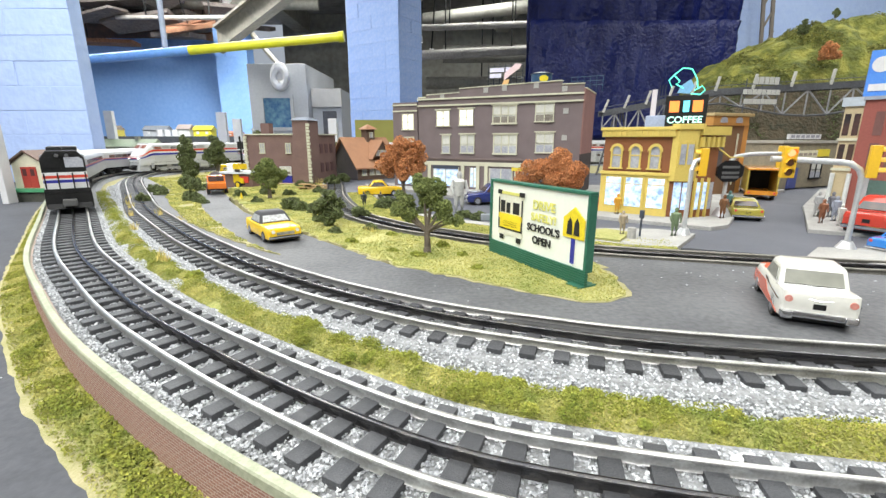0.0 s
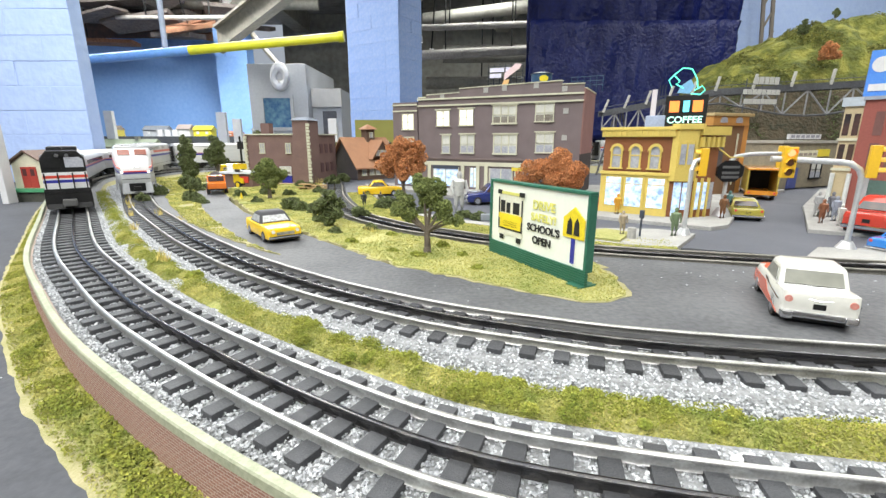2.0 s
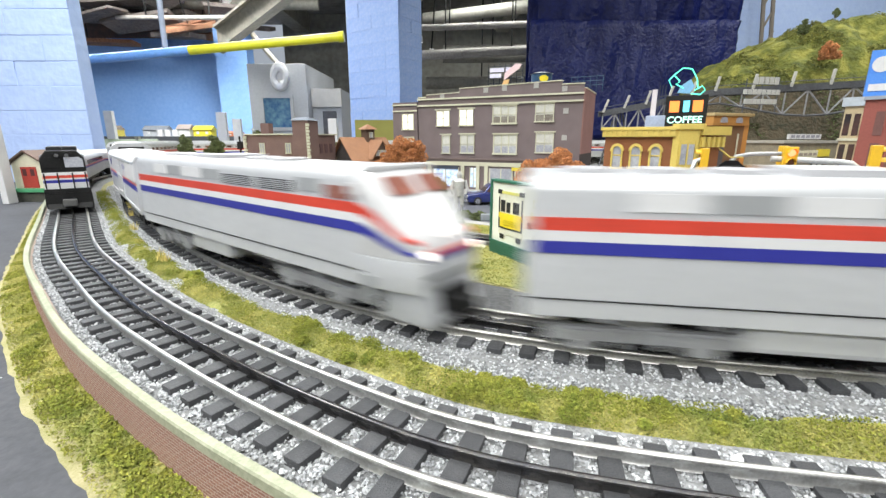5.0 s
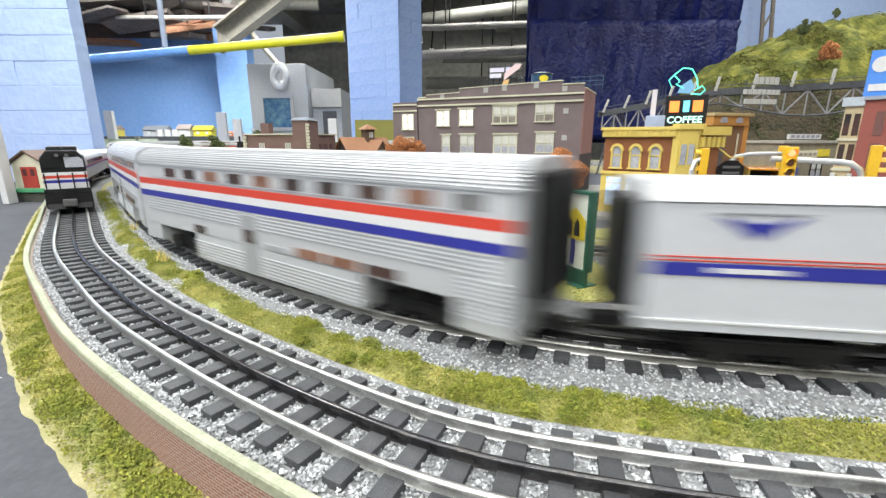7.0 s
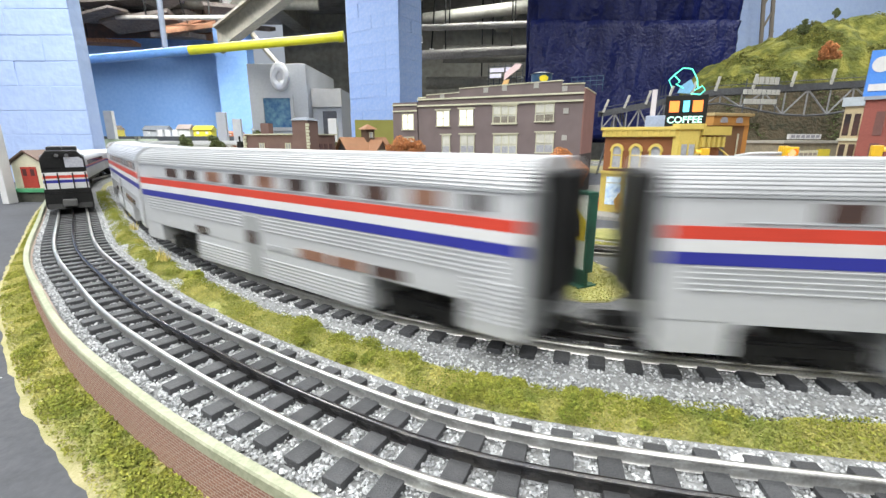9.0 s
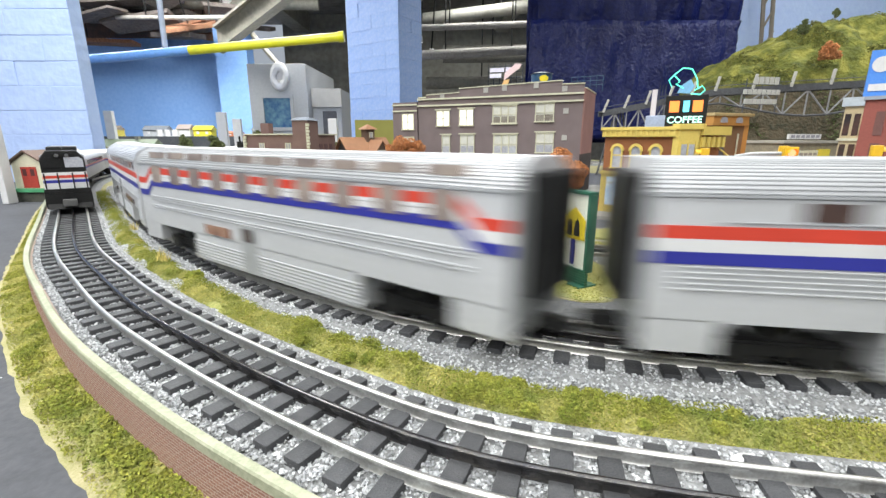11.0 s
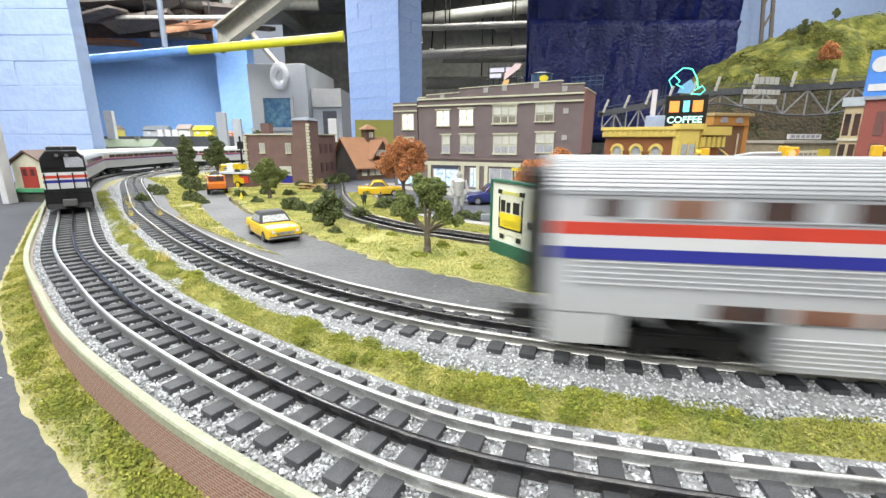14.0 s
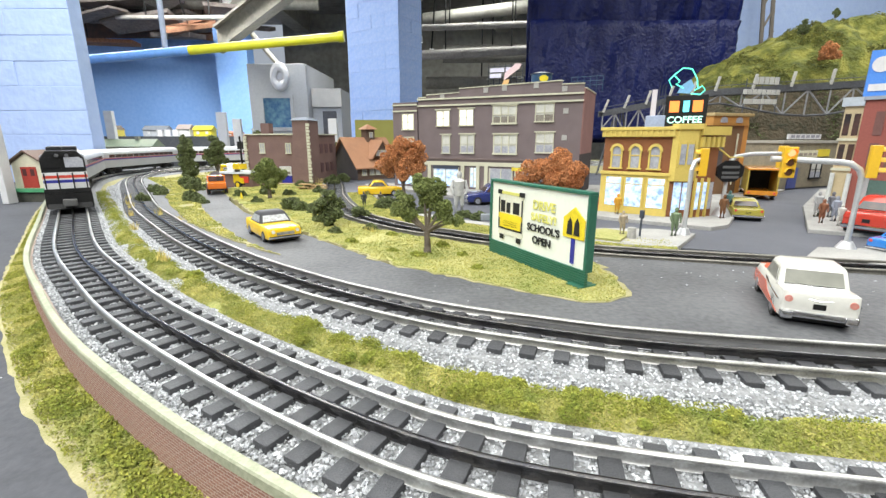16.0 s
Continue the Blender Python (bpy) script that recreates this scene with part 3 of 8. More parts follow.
def profile_car(h, w, base, r):
    """Half-round roofed body section, side by height."""
    pts = [(-w, base), (w, base), (w, h - r)]
    for k in range(1, 9):
        a = math.pi / 2 * k / 8
        pts.append((w - r * 1.3 * (1 - math.cos(a)), h - r + r * math.sin(a)))
    return pts + [(-a, b) for a, b in pts[:2:-1]] + [(-w, h - r)]


def side_band(u0, u1, z0, z1, w, length, proud=0.0006, rise=None):
    """A flat band on both sides of a car, u from its rear end; rise lifts its far end."""
    s = Shape()
    for sd in (-1, 1):
        v = []
        for u, d in ((u0, 0.0), (u1, rise or 0.0)):
            for y in (sd * (w - 0.0006), sd * (w + proud)):
                v += [(u - length / 2, y, z0 + d), (u - length / 2, y, z1 + d)]
        s.add(v, [(0, 1, 3, 2), (4, 6, 7, 5), (0, 4, 5, 1), (2, 3, 7, 6), (0, 2, 6, 4), (1, 5, 7, 3)])
    return s


def one_side(sd, u0, u1, z0, z1, w, length, proud=0.0007):
    return Shape().box(u0 - length / 2, u1 - length / 2, sd * w - proud, sd * w + proud, z0, z1)


def ribbed(rows, stretches, w, length, height=0.0013):
    """Raised ribs of pressed steel: rows of heights over stretches of the side."""
    s = Shape()
    for z in rows:
        for u0, u1 in stretches:
            for sd in (-1, 1):
                x0, x1, y = u0 - length / 2, u1 - length / 2, sd * w
                s.prism([(y - sd * 0.0006, z - height / 2), (y + sd * 0.0009, z - height * 0.22), (y + sd * 0.0009, z + height * 0.22), (y - sd * 0.0006, z + height / 2)], x0, x1, "x")
    return s


def roof_ribs(h, w, r, length):
    """Ribs running along the rounded roof."""
    s = Shape()
    for k in range(1, 12):
        a = math.pi / 2 * k / 12.5
        y, z = w - r * 1.3 * (1 - math.cos(a)), h - r + r * math.sin(a)
        for sd in (-1, 1):
            s.tube([(-length / 2, sd * y, z), (length / 2, sd * y, z)], 0.0006, 6)
    return s


def coach(label, turned=False, lounge=False):
    """Bilevel coach; its front looks along +x, its middle is the origin, rails at z = 0."""
    t = thing("bilevel_coach", pose(0, 0, 0), label, "train car", "coaches of the moving train")
    D, w, h = LSL, 0.034, 0.0985
    L = D / 2
    flip = (lambda a, b: (D - b, D - a)) if turned else (lambda a, b: (a, b))
    cut0, cut1 = 0.034, 0.104
    part("body", Shape().prism(profile_car(h, w, 0.026, 0.0155), -L, L, "x"), SILVER, t, smooth=True)
    for u0, u1, base in ((0.0, cut0, 0.0105), (cut1, D - cut1, 0.0035), (D - cut0, D, 0.0105)):
        part("skirt", Shape().box(u0 - L, u1 - L, -w, w, base, 0.027), SILVER, t)
    upper = [0.0519 - 0.0026 * k for k in range(5)]
    lower = [0.0195 - 0.0026 * k for k in range(6)]
    if lounge:
        part("corrugation", ribbed([0.0535, 0.0515, 0.0495, 0.0445, 0.0425], [(0.024, D - 0.024)], w, D), SILVER, t)
    else:
        part("corrugation", ribbed(upper, [flip(0.012, 0.178), flip(0.206, D - 0.012)], w, D), SILVER, t)
        part("corrugation", ribbed([0.0385 - 0.0026 * k for k in range(9)], [(D - 0.03, D - 0.004)], w, D), SILVER, t)
    part("corrugation", ribbed(lower, [flip(cut1, 0.18), flip(0.205, D - cut1)], w, D), SILVER, t)
    part("roof_ribs", roof_ribs(h, w, 0.0155, D), ROOF, t)
    for sd in (-1, 1):
        part("gutter", one_side(sd, 0, D, 0.0832, 0.0842, w, D, 0.001), ROOF, t)
        part("window_band", one_side(sd, 0.03, D - 0.03, 0.0722, 0.0727, w, D, 0.0008), ROOF, t)
    bands = ((0.0648, 0.0706, RED, "red_stripe"), (0.059, 0.0648, WHITE, "white_stripe"), (0.0533, 0.059, NAVY, "blue_stripe"))
    for z0, z1, m, nm in bands:
        if lounge:
            part(nm, side_band(0.001, 0.018, z0, z1, w, D), m, t)
            part(nm, side_band(0.018, 0.03, z0, z1, w, D, 0.00055, 0.0098), m, t)
            part(nm, side_band(0.03, D - 0.03, z0 + 0.0098, z1 + 0.0098, w, D), m, t)
            part(nm, side_band(D - 0.03, D - 0.018, z0 + 0.0098, z1 + 0.0098, w, D, 0.00055, -0.0098), m, t)
            part(nm, side_band(D - 0.018, D - 0.001, z0, z1, w, D), m, t)
        else:
            part(nm, side_band(0.001, D - 0.001, z0, z1, w, D), m, t)
    for sd in (-1, 1):
        if lounge:
            for k in range(10):
                u = 0.034 + k * 0.0372
                part("window", one_side(sd, u, u + 0.019, 0.067, 0.0825, w, D, 0.001), CLEARWIN, t)
                part("roof_window", Shape().box(u - L - 0.004, u - L + 0.024, sd * 0.0318 - 0.0012, sd * 0.0318 + 0.0012, 0.0895, 0.0948), CLEARWIN, t)
            part("lower_window", one_side(sd, 0.126, 0.166, 0.0285, 0.0365, w, D, 0.0011), WARMWIN, t)
        else:
            for k in range(10):
                u0, u1 = flip(0.06 + k * 0.0362, 0.0805 + k * 0.0362) if k < 9 else flip(0.386, 0.398)
                part("window", one_side(sd, u0, u1, 0.0735, 0.0812, w, D), WARMWIN if k in (2, 4, 8) else DARKGLASS, t)
            for k in range(3):
                u0, u1 = flip(0.25 + k * 0.0335, 0.278 + k * 0.0335)
                part("lower_window", one_side(sd, u0, u1, 0.0275, 0.034, w, D, 0.0009), WARMWIN if k < 2 else DARKGLASS, t)
            u0, u1 = flip(0.105, 0.1235)
            part("lower_window", one_side(sd, u0, u1, 0.0275, 0.034, w, D, 0.0009), DARKGLASS, t)
            u0, u1 = flip(0.214, 0.238)
            part("vent_grille", one_side(sd, u0, u1, 0.0285, 0.0315, w, D, 0.0008), ROOF, t)
        u0, u1 = flip(0.182, 0.203)
        door = part("side_door", one_side(sd, u0, u1, 0.004, 0.0505 if not lounge else 0.041, w, D, 0.001), DOORGREY, t)
        part("door_window", one_side(sd, u0 + 0.004, u1 - 0.004, 0.0295, 0.0395, w, D, 0.0014), DARKGLASS, door)
    for sx in (-1, 1):
        part("end_face", Shape().box(sx * L - 0.001, sx * L + 0.001, -w + 0.002, w - 0.002, 0.014, 0.084), ENDGREY, t)
        part("end_door", Shape().box(sx * (L + 0.0055) - 0.0065, sx * (L + 0.0055) + 0.0065, -0.0205, 0.0205, 0.03, 0.092), BLACK, t, "black gangway bellows", bevel=0.002)
        part("coupler", Shape().box(sx * (L + 0.008) - 0.0125, sx * (L + 0.008) + 0.0125, -0.004, 0.004, 0.009, 0.015), BLACK, t)
        add_truck(t, sx * (L - 0.067), 0.03, BLACK)
    return t


def add_truck(parent, x, half, material, label=""):
    """Sprung truck frame with two wheelsets."""
    s = Shape()
    for sd in (-1, 1):
        s.box(x - half, x + half, sd * 0.023 - 0.003, sd * 0.023 + 0.003, 0.008, 0.015)
        for a in (-0.62, 0.62):
            s.box(x + half * a - 0.007, x + half * a + 0.007, sd * 0.025 - 0.003, sd * 0.025 + 0.003, 0.004, 0.014)
        for a in (-0.2, 0.2):
            s.cyl(x + half * a, sd * 0.0265, 0.006, 0.014, 0.0025, sides=8)
    s.box(x - 0.008, x + 0.008, -0.0245, 0.0245, 0.012, 0.024)
    tr = part("truck", s, material, parent, label)
    for a in (-half * 0.62, half * 0.62):
        ws = Shape()
        for sd in (-1, 1):
            ws.ring((x + a, sd * 0.0168, 0.0085), 0.0085, "y", 0.004, 14)
        ws.tube([(x + a, -0.02, 0.0085), (x + a, 0.02, 0.0085)], 0.0018, 6)
        part("wheelset", ws, BLACK, tr)


def baggage():
    t = thing("baggage_car", pose(0, 0, 0), "white and silver baggage car with a blue band and sliding doors", "train car")
    D, w, h = LBG, 0.033, 0.0885
    L = D / 2
    part("body", Shape().prism(profile_car(h, w, 0.021, 0.010), -L, L, "x"), BAGGREY, t, smooth=True)
    part("roof_cap", Shape().prism([(w + 0.0012, h - 0.0075), (w - 0.003, h - 0.0012), (0, h + 0.0012), (-w + 0.003, h - 0.0012), (-w - 0.0012, h - 0.0075)], -L, L, "x"), WHITE, t, smooth=True)
    for sd in (-1, 1):
        for u0, u1 in ((0.003, 0.1455), (0.2255, D - 0.003)):
            part("blue_band", one_side(sd, u0, u1, 0.0478, 0.0537, w, D), NAVY, t)
            for z in (0.0545, 0.0562):
                part("red_pinstripe", one_side(sd, u0, u1, z, z + 0.0005, w, D), RED, t)
        part("name_bar", one_side(sd, 0.0285, 0.0595, 0.0495, 0.0518, w, D, 0.001), WHITE, t)
        part("emblem", Shape().prism([(0.0285 - L, 0.0748), (0.0445 - L, 0.0645), (0.0615 - L, 0.0748), (0.0455 - L, 0.0715)], sd * w - 0.0007, sd * w + 0.0007, "y"), NAVY, t)
        part("emblem", Shape().box(0.026 - L, 0.064 - L, sd * w - 0.0007, sd * w + 0.0007, 0.0758, 0.0767), DOORGREY, t)
        for u0, u1 in ((0.147, 0.224), (0.285, 0.378)):
            door = part("sliding_door", one_side(sd, u0, u1, 0.0245 if u0 < 0.2 else 0.0585, 0.0772, w, D, 0.0014), BAGGREY if u0 < 0.2 else WHITE, t, bevel=0.0004)
            if u0 < 0.2:
                for z in (0.031, 0.0335, 0.055, 0.0575, 0.0685):
                    part("door_rail", one_side(sd, u0 + 0.002, u1 - 0.002, z, z + 0.0008, w, D, 0.002), WHITE, door)
        part("door_track", one_side(sd, 0.14, D - 0.04, 0.0778, 0.0788, w, D, 0.0016), DOORGREY, t)
        part("lower_rail", one_side(sd, 0.002, D - 0.002, 0.0255, 0.0265, w, D, 0.0011), WHITE, t)
        part("side_plate", one_side(sd, 0.243, 0.265, 0.067, 0.0735, w, D, 0.0008), mat("lilac_plate", (0.42, 0.42, 0.56)), t)
    part("underframe", Shape().box(-L + 0.11, L - 0.11, -0.022, 0.022, 0.012, 0.022), BLACK, t)
    for sx in (-1, 1):
        part("end_door", Shape().box(sx * (L + 0.004) - 0.008, sx * (L + 0.004) + 0.008, -0.018, 0.018, 0.026, 0.08), BLACK, t, bevel=0.002)
        part("coupler", Shape().box(sx * (L + 0.008) - 0.012, sx * (L + 0.008) + 0.012, -0.004, 0.004, 0.009, 0.015), BLACK, t)
        add_truck(t, sx * (L - 0.062), 0.034, BLACK)
    return t


def locomotive(label):
    """Streamlined diesel with a raked nose; front along +x."""
    t = thing("diesel_locomotive", pose(0, 0, 0), label, "locomotive")
    D, w, h, b = LLO, 0.032, 0.091, 0.0225
    L = D / 2
    n1, n2 = L - 0.047, L
    part("body", Shape().prism(profile_car(h, w, b, 0.008), -L, n1, "x"), SILVER, t, smooth=True)
    # nose: the side view falls from the windscreen to the headlights, then stands nearly upright
    rings, skirt = [], []
    for u, top, half in ((0.0, h, w), (0.007, h - 0.0008, w), (0.014, h - 0.004, w * 0.98), (0.026, 0.0745, w * 0.93), (0.037, 0.0625, w * 0.87), (0.043, 0.0555, w * 0.81), (0.047, 0.0475, w * 0.72)):
        lo = 0.041
        rings.append([(n1 + u, -half, lo), (n1 + u, half, lo), (n1 + u, half, max(top - 0.009, lo + 0.001)), (n1 + u, half * 0.86, top - 0.002), (n1 + u, half * 0.6, top), (n1 + u, -half * 0.6, top), (n1 + u, -half * 0.86, top - 0.002), (n1 + u, -half, max(top - 0.009, lo + 0.001))])
        skirt.append([(n1 + u + 0.0006, -half - 0.0004, b), (n1 + u + 0.0006, half + 0.0004, b), (n1 + u + 0.0006, half + 0.0004, 0.0412), (n1 + u + 0.0006, -half - 0.0004, 0.0412)])
    part("nose", Shape().loft(rings), NOSE, t, "white raked nose", bevel=0.0012, smooth=True)
    part("nose_skirt", Shape().loft(skirt), SILVER, t, bevel=0.001, smooth=True)
    hw = w * 0.7
    part("nose_blue_stripe", Shape().box(n2 - 0.001, n2 + 0.0016, -hw, hw, 0.0418, 0.0442), NAVY, t)
    part("nose_stripe", Shape().box(n2 - 0.0014, n2 + 0.0015, -hw, hw, 0.0446, 0.0468), RED, t)
    part("nose_joint", Shape().box(n2 - 0.001, n2 + 0.0014, -hw, hw, 0.0308, 0.0318), BLACK, t)
    part("roof_brow", Shape().box(n1 - 0.001, n1 + 0.010, -w * 0.8, w * 0.8, h - 0.002, h + 0.0012), NOSE, t, bevel=0.001)
    glass_m = mat("windscreen_tint", (0.3, 0.12, 0.09), (0.22, 0.09, 0.07), 0.12)
    for sd in (-1, 1):
        part("windscreen", Shape().loft([[(n1 + 0.0150, sd * 0.004, 0.0852), (n1 + 0.0150, sd * 0.0235, 0.0852), (n1 + 0.0158, sd * 0.0235, 0.0862), (n1 + 0.0158, sd * 0.004, 0.0862)],
                                         [(n1 + 0.0245, sd * 0.004, 0.0758), (n1 + 0.0245, sd * 0.0235, 0.0758), (n1 + 0.0258, sd * 0.0235, 0.0766), (n1 + 0.0258, sd * 0.004, 0.0766)]]), glass_m, t)
        part("cab_window", one_side(sd, 0.318, 0.341, 0.0728, 0.0805, w, D), glass_m, t)
        part("ditch_light", Shape().ring((n2 + 0.0005, sd * hw * 0.93, 0.0448), 0.0023, "x", 0.004, 12), glow("ditch_light_on", (1, 0.96, 0.9), 1.5), t)
        part("headlight", Shape().ring((n2 - 0.0035, sd * 0.0045, 0.0555), 0.0032, "x", 0.004, 12), glow("headlight_on", (1, 0.97, 0.93), 0.6), t)
        part("mirror", Shape().box(n1 + 0.001, n1 + 0.005, sd * (w + 0.003) - 0.002, sd * (w + 0.003) + 0.002, 0.077, 0.083), NOSE, t)
        for z0, z1, m, nm in ((0.0655, 0.0718, RED, "red_stripe"), (0.0605, 0.0655, WHITE, "white_stripe"), (0.0545, 0.0605, NAVY, "blue_stripe")):
            part(nm, one_side(sd, 0.003, 0.3455, z0, z1, w, D, 0.0006), m, t)
            drop = 0.0125 if m is not RED else 0.017
            st = []
            for u, f, d, thin in ((0.0025, 1.0, 0.0, 1.0), (0.014, 0.98, drop * 0.18, 0.85), (0.026, 0.93, drop * 0.6, 0.6), (0.037, 0.87, drop * 0.9, 0.42), (0.0445, 0.79, drop, 0.38)):
                y, zc, hh = w * f + 0.0007, (z0 + z1) / 2 - d, (z1 - z0) / 2 * thin
                st.append([(n1 + u, sd * y, zc - hh), (n1 + u, sd * y, zc + hh), (n1 + u, sd * (y - 0.003), zc + hh), (n1 + u, sd * (y - 0.003), zc - hh)])
            part(nm, Shape().loft(st), m, t)
        part("seam", one_side(sd, 0.002, D - 0.04, 0.0312, 0.0318, w, D, 0.0006), BLACK, t)
        for u0, u1 in ((0.187, 0.231), (0.239, 0.282)):
            gr = part("side_grille", one_side(sd, u0, u1, 0.0735, 0.0808, w, D, 0.0005), BLACK, t)
            for k in range(5):
                part("louvre", one_side(sd, u0 + 0.001, u1 - 0.001, 0.0742 + k * 0.0013, 0.0748 + k * 0.0013, w, D, 0.001), ROOF, gr)
        for u0, u1 in ((0.047, 0.076), (0.112, 0.148)):
            part("side_panel", one_side(sd, u0, u1, 0.0752, 0.0835, w, D, 0.0006), WHITE, t)
        for u0, u1 in ((0.08, 0.108), (0.152, 0.182), (0.288, 0.313)):
            part("side_panel", one_side(sd, u0, u1, 0.0752, 0.0835, w, D, 0.0006), DOORGREY, t)
        part("step", one_side(sd, 0.35, 0.358, 0.012, 0.03, w, D, 0.0012), DOORGREY, t)
    grey = mat("roof_grey", (0.45, 0.45, 0.47), rough=0.5)
    for x in (-0.165, -0.13, -0.095, 0.0, 0.035):
        part("roof_fan", Shape().cyl(x, 0, h - 0.003, h + 0.002, 0.014, sides=14), grey, t)
    part("roof_hatch", Shape().box(-0.075, -0.03, -0.02, 0.02, h - 0.003, h + 0.003), grey, t)
    part("pilot", Shape().loft([[(n2 - 0.03, -0.027, 0.004), (n2 - 0.03, 0.027, 0.004), (n2 - 0.03, 0.027, 0.0235), (n2 - 0.03, -0.027, 0.0235)],
                                [(n2 + 0.006, -0.025, 0.004), (n2 + 0.006, 0.025, 0.004), (n2 + 0.001, 0.0235, 0.0235), (n2 + 0.001, -0.0235, 0.0235)]]), ROOF, t, bevel=0.001)
    part("coupler_pocket", Shape().box(n2 - 0.004, n2 + 0.0055, -0.013, 0.013, 0.0085, 0.0235), BLACK, t)
    part("coupler", Shape().box(n2, n2 + 0.016, -0.006, 0.006, 0.010, 0.018), BLACK, t, bevel=0.001)
    part("fuel_tank", Shape().box(0.104 - L, 0.175 - L, -0.028, 0.028, 0.008, 0.024), SILVER, t, bevel=0.003)
    for u in (0.058, 0.29):
        add_truck(t, u - L, 0.046, mat("truck_silver", (0.4, 0.41, 0.43), (0.25, 0.25, 0.26), 0.5, 0.3, 60), "silver truck frame")
    return t


WARMWIN = mat("amber_window", (0.16, 0.075, 0.05), (0.3, 0.17, 0.12), 0.12, 0, 30, 60)
CLEARWIN = mat("lounge_window", (0.17, 0.14, 0.14), (0.36, 0.3, 0.26), 0.12, 0, 40, 90)
DOORGREY = mat("door_grey", (0.36, 0.37, 0.38), (0.3, 0.31, 0.32), 0.45, 0.1, 18, 300)
ENDGREY = mat("end_grey", (0.3, 0.31, 0.32), (0.24, 0.25, 0.26), 0.5, 0.1, 18, 300)
BAGGREY = mat("baggage_grey", (0.56, 0.57, 0.6), (0.5, 0.51, 0.54), 0.4, 0.1, 10, 200)
NOSE = mat("nose_white", (0.54, 0.54, 0.55), (0.48, 0.48, 0.49), 0.35)
loco_a = locomotive("silver streamlined diesel with white nose and red white blue stripes")
loco_b = locomotive("second silver diesel with red white blue stripes behind the leader")
bag_car = baggage()
coaches = [coach("silver bilevel coach with red, white and blue stripes")]
lounge_car = coach("silver bilevel lounge car with tall upper windows and raised stripes", lounge=True)
tail_car = coach("silver bilevel coach turned end for end, with striped sides", turned=True)
for _ in range(4):
    coaches.append(copy_thing(coaches[0], pose(0, 0, 0)))
consist = [(loco_a, LLO, 0.04), (loco_b, LLO, 0.04), (bag_car, LBG, 0.04)] + [(c, LSL, 0.0425) for c in coaches[:4] + [lounge_car, coaches[4], tail_car]]

# distance of the leading nose past the mark by the billboard, second by second of the run
RUN_T = [0.0, 0.5, 1.0, 1.5, 2.0, 2.5, 3.0, 3.5, 4.2, 5.2, 6.3, 7.0, 8.0, 9.0, 10.5, 12.0, 13.0, 14.0, 15.0, 16.0]
RUN_S = [-1.655, -1.48, -1.313, -1.146, -0.968, -0.777, -0.576, -0.362, -0.04, 0.407, 0.892, 1.227, 1.69, 2.152, 2.839, 3.522, 3.972, 4.406, 4.845, 5.285]
LOOP_LEN = len(LOOP_INNER) * 0.01


def run(t):
    """Smooth interpolation of the run."""
    i = max(k for k in range(len(RUN_T) - 1) if RUN_T[k] <= t)
    d = [(RUN_S[k + 1] - RUN_S[k]) / (RUN_T[k + 1] - RUN_T[k]) for k in range(len(RUN_T) - 1)]
    sl = [d[0]] + [(a + b) / 2 for a, b in zip(d, d[1:])] + [d[-1]]
    h = RUN_T[i + 1] - RUN_T[i]
    u = (t - RUN_T[i]) / h
    return ((2 * u ** 3 - 3 * u * u + 1) * RUN_S[i] + (u ** 3 - 2 * u * u + u) * h * sl[i] + (3 * u * u - 2 * u ** 3) * RUN_S[i + 1] + (u ** 3 - u * u) * h * sl[i + 1])


def on_loop(s):
    s = (s % LOOP_LEN) / 0.01
    i = int(s)
    n = len(LOOP_INNER)
    return LOOP_INNER[i % n] + (LOOP_INNER[(i + 1) % n] - LOOP_INNER[i % n]) * (s - i)


def ride(front, length):
    """The pose of a car whose two trucks stand on the loop."""
    a, b = on_loop(front - length * 0.15), on_loop(front - length * 0.85)
    mid = (a + b) / 2
    d = a - b
    return pose(mid[0], mid[1], 0.0005, 0, 0, math.degrees(math.atan2(d[1], d[0])))


def motions():
    times = [round(0.1 * k, 2) for k in range(161)]
    back = 0.0
    for car, length, gap in consist:
        walk(car, [(t, ride(run(t) - back, length)) for t in times])
        back += length + gap

# ---- pavements and greens ----


def slab(name, pts, z0, z1, material, label, category, bevel=0.0):
    return structure(name, Shape().prism(pts, z0, z1), material, label, category, bevel)


MEADOW = [(-0.5, 1.12), (-0.475, 0.95), (-0.385, 0.815), (-0.30, 0.685), (-0.215, 0.58), (-0.14, 0.492), (-0.043, 0.384), (0.021, 0.341), (0.073, 0.306), (0.1, 0.292), (0.118, 0.291), (0.132, 0.305), (0.142, 0.345), (0.135, 0.41), (0.06, 0.447), (0.005, 0.479), (-0.072, 0.535), (-0.165, 0.645), (-0.238, 0.85), (-0.29, 1.06), (-0.36, 1.2)]


def ragged(pts, amp):
    """The outline with an uneven edge."""
    out = []
    for (x0, y0), (x1, y1) in zip(pts, pts[1:] + pts[:1]):
        n = max(1, int(math.hypot(x1 - x0, y1 - y0) / 0.008))
        for k in range(n):
            x, y = x0 + (x1 - x0) * k / n, y0 + (y1 - y0) * k / n
            out.append((x + amp * noise.noise(Vector((x * 70, y * 70, 1))) + amp * 0.6 * noise.noise(Vector((x * 230, y * 230, 5))), y + amp * noise.noise(Vector((x * 70, y * 70, 9))) + amp * 0.6 * noise.noise(Vector((x * 230, y * 230, 13)))))
    return out


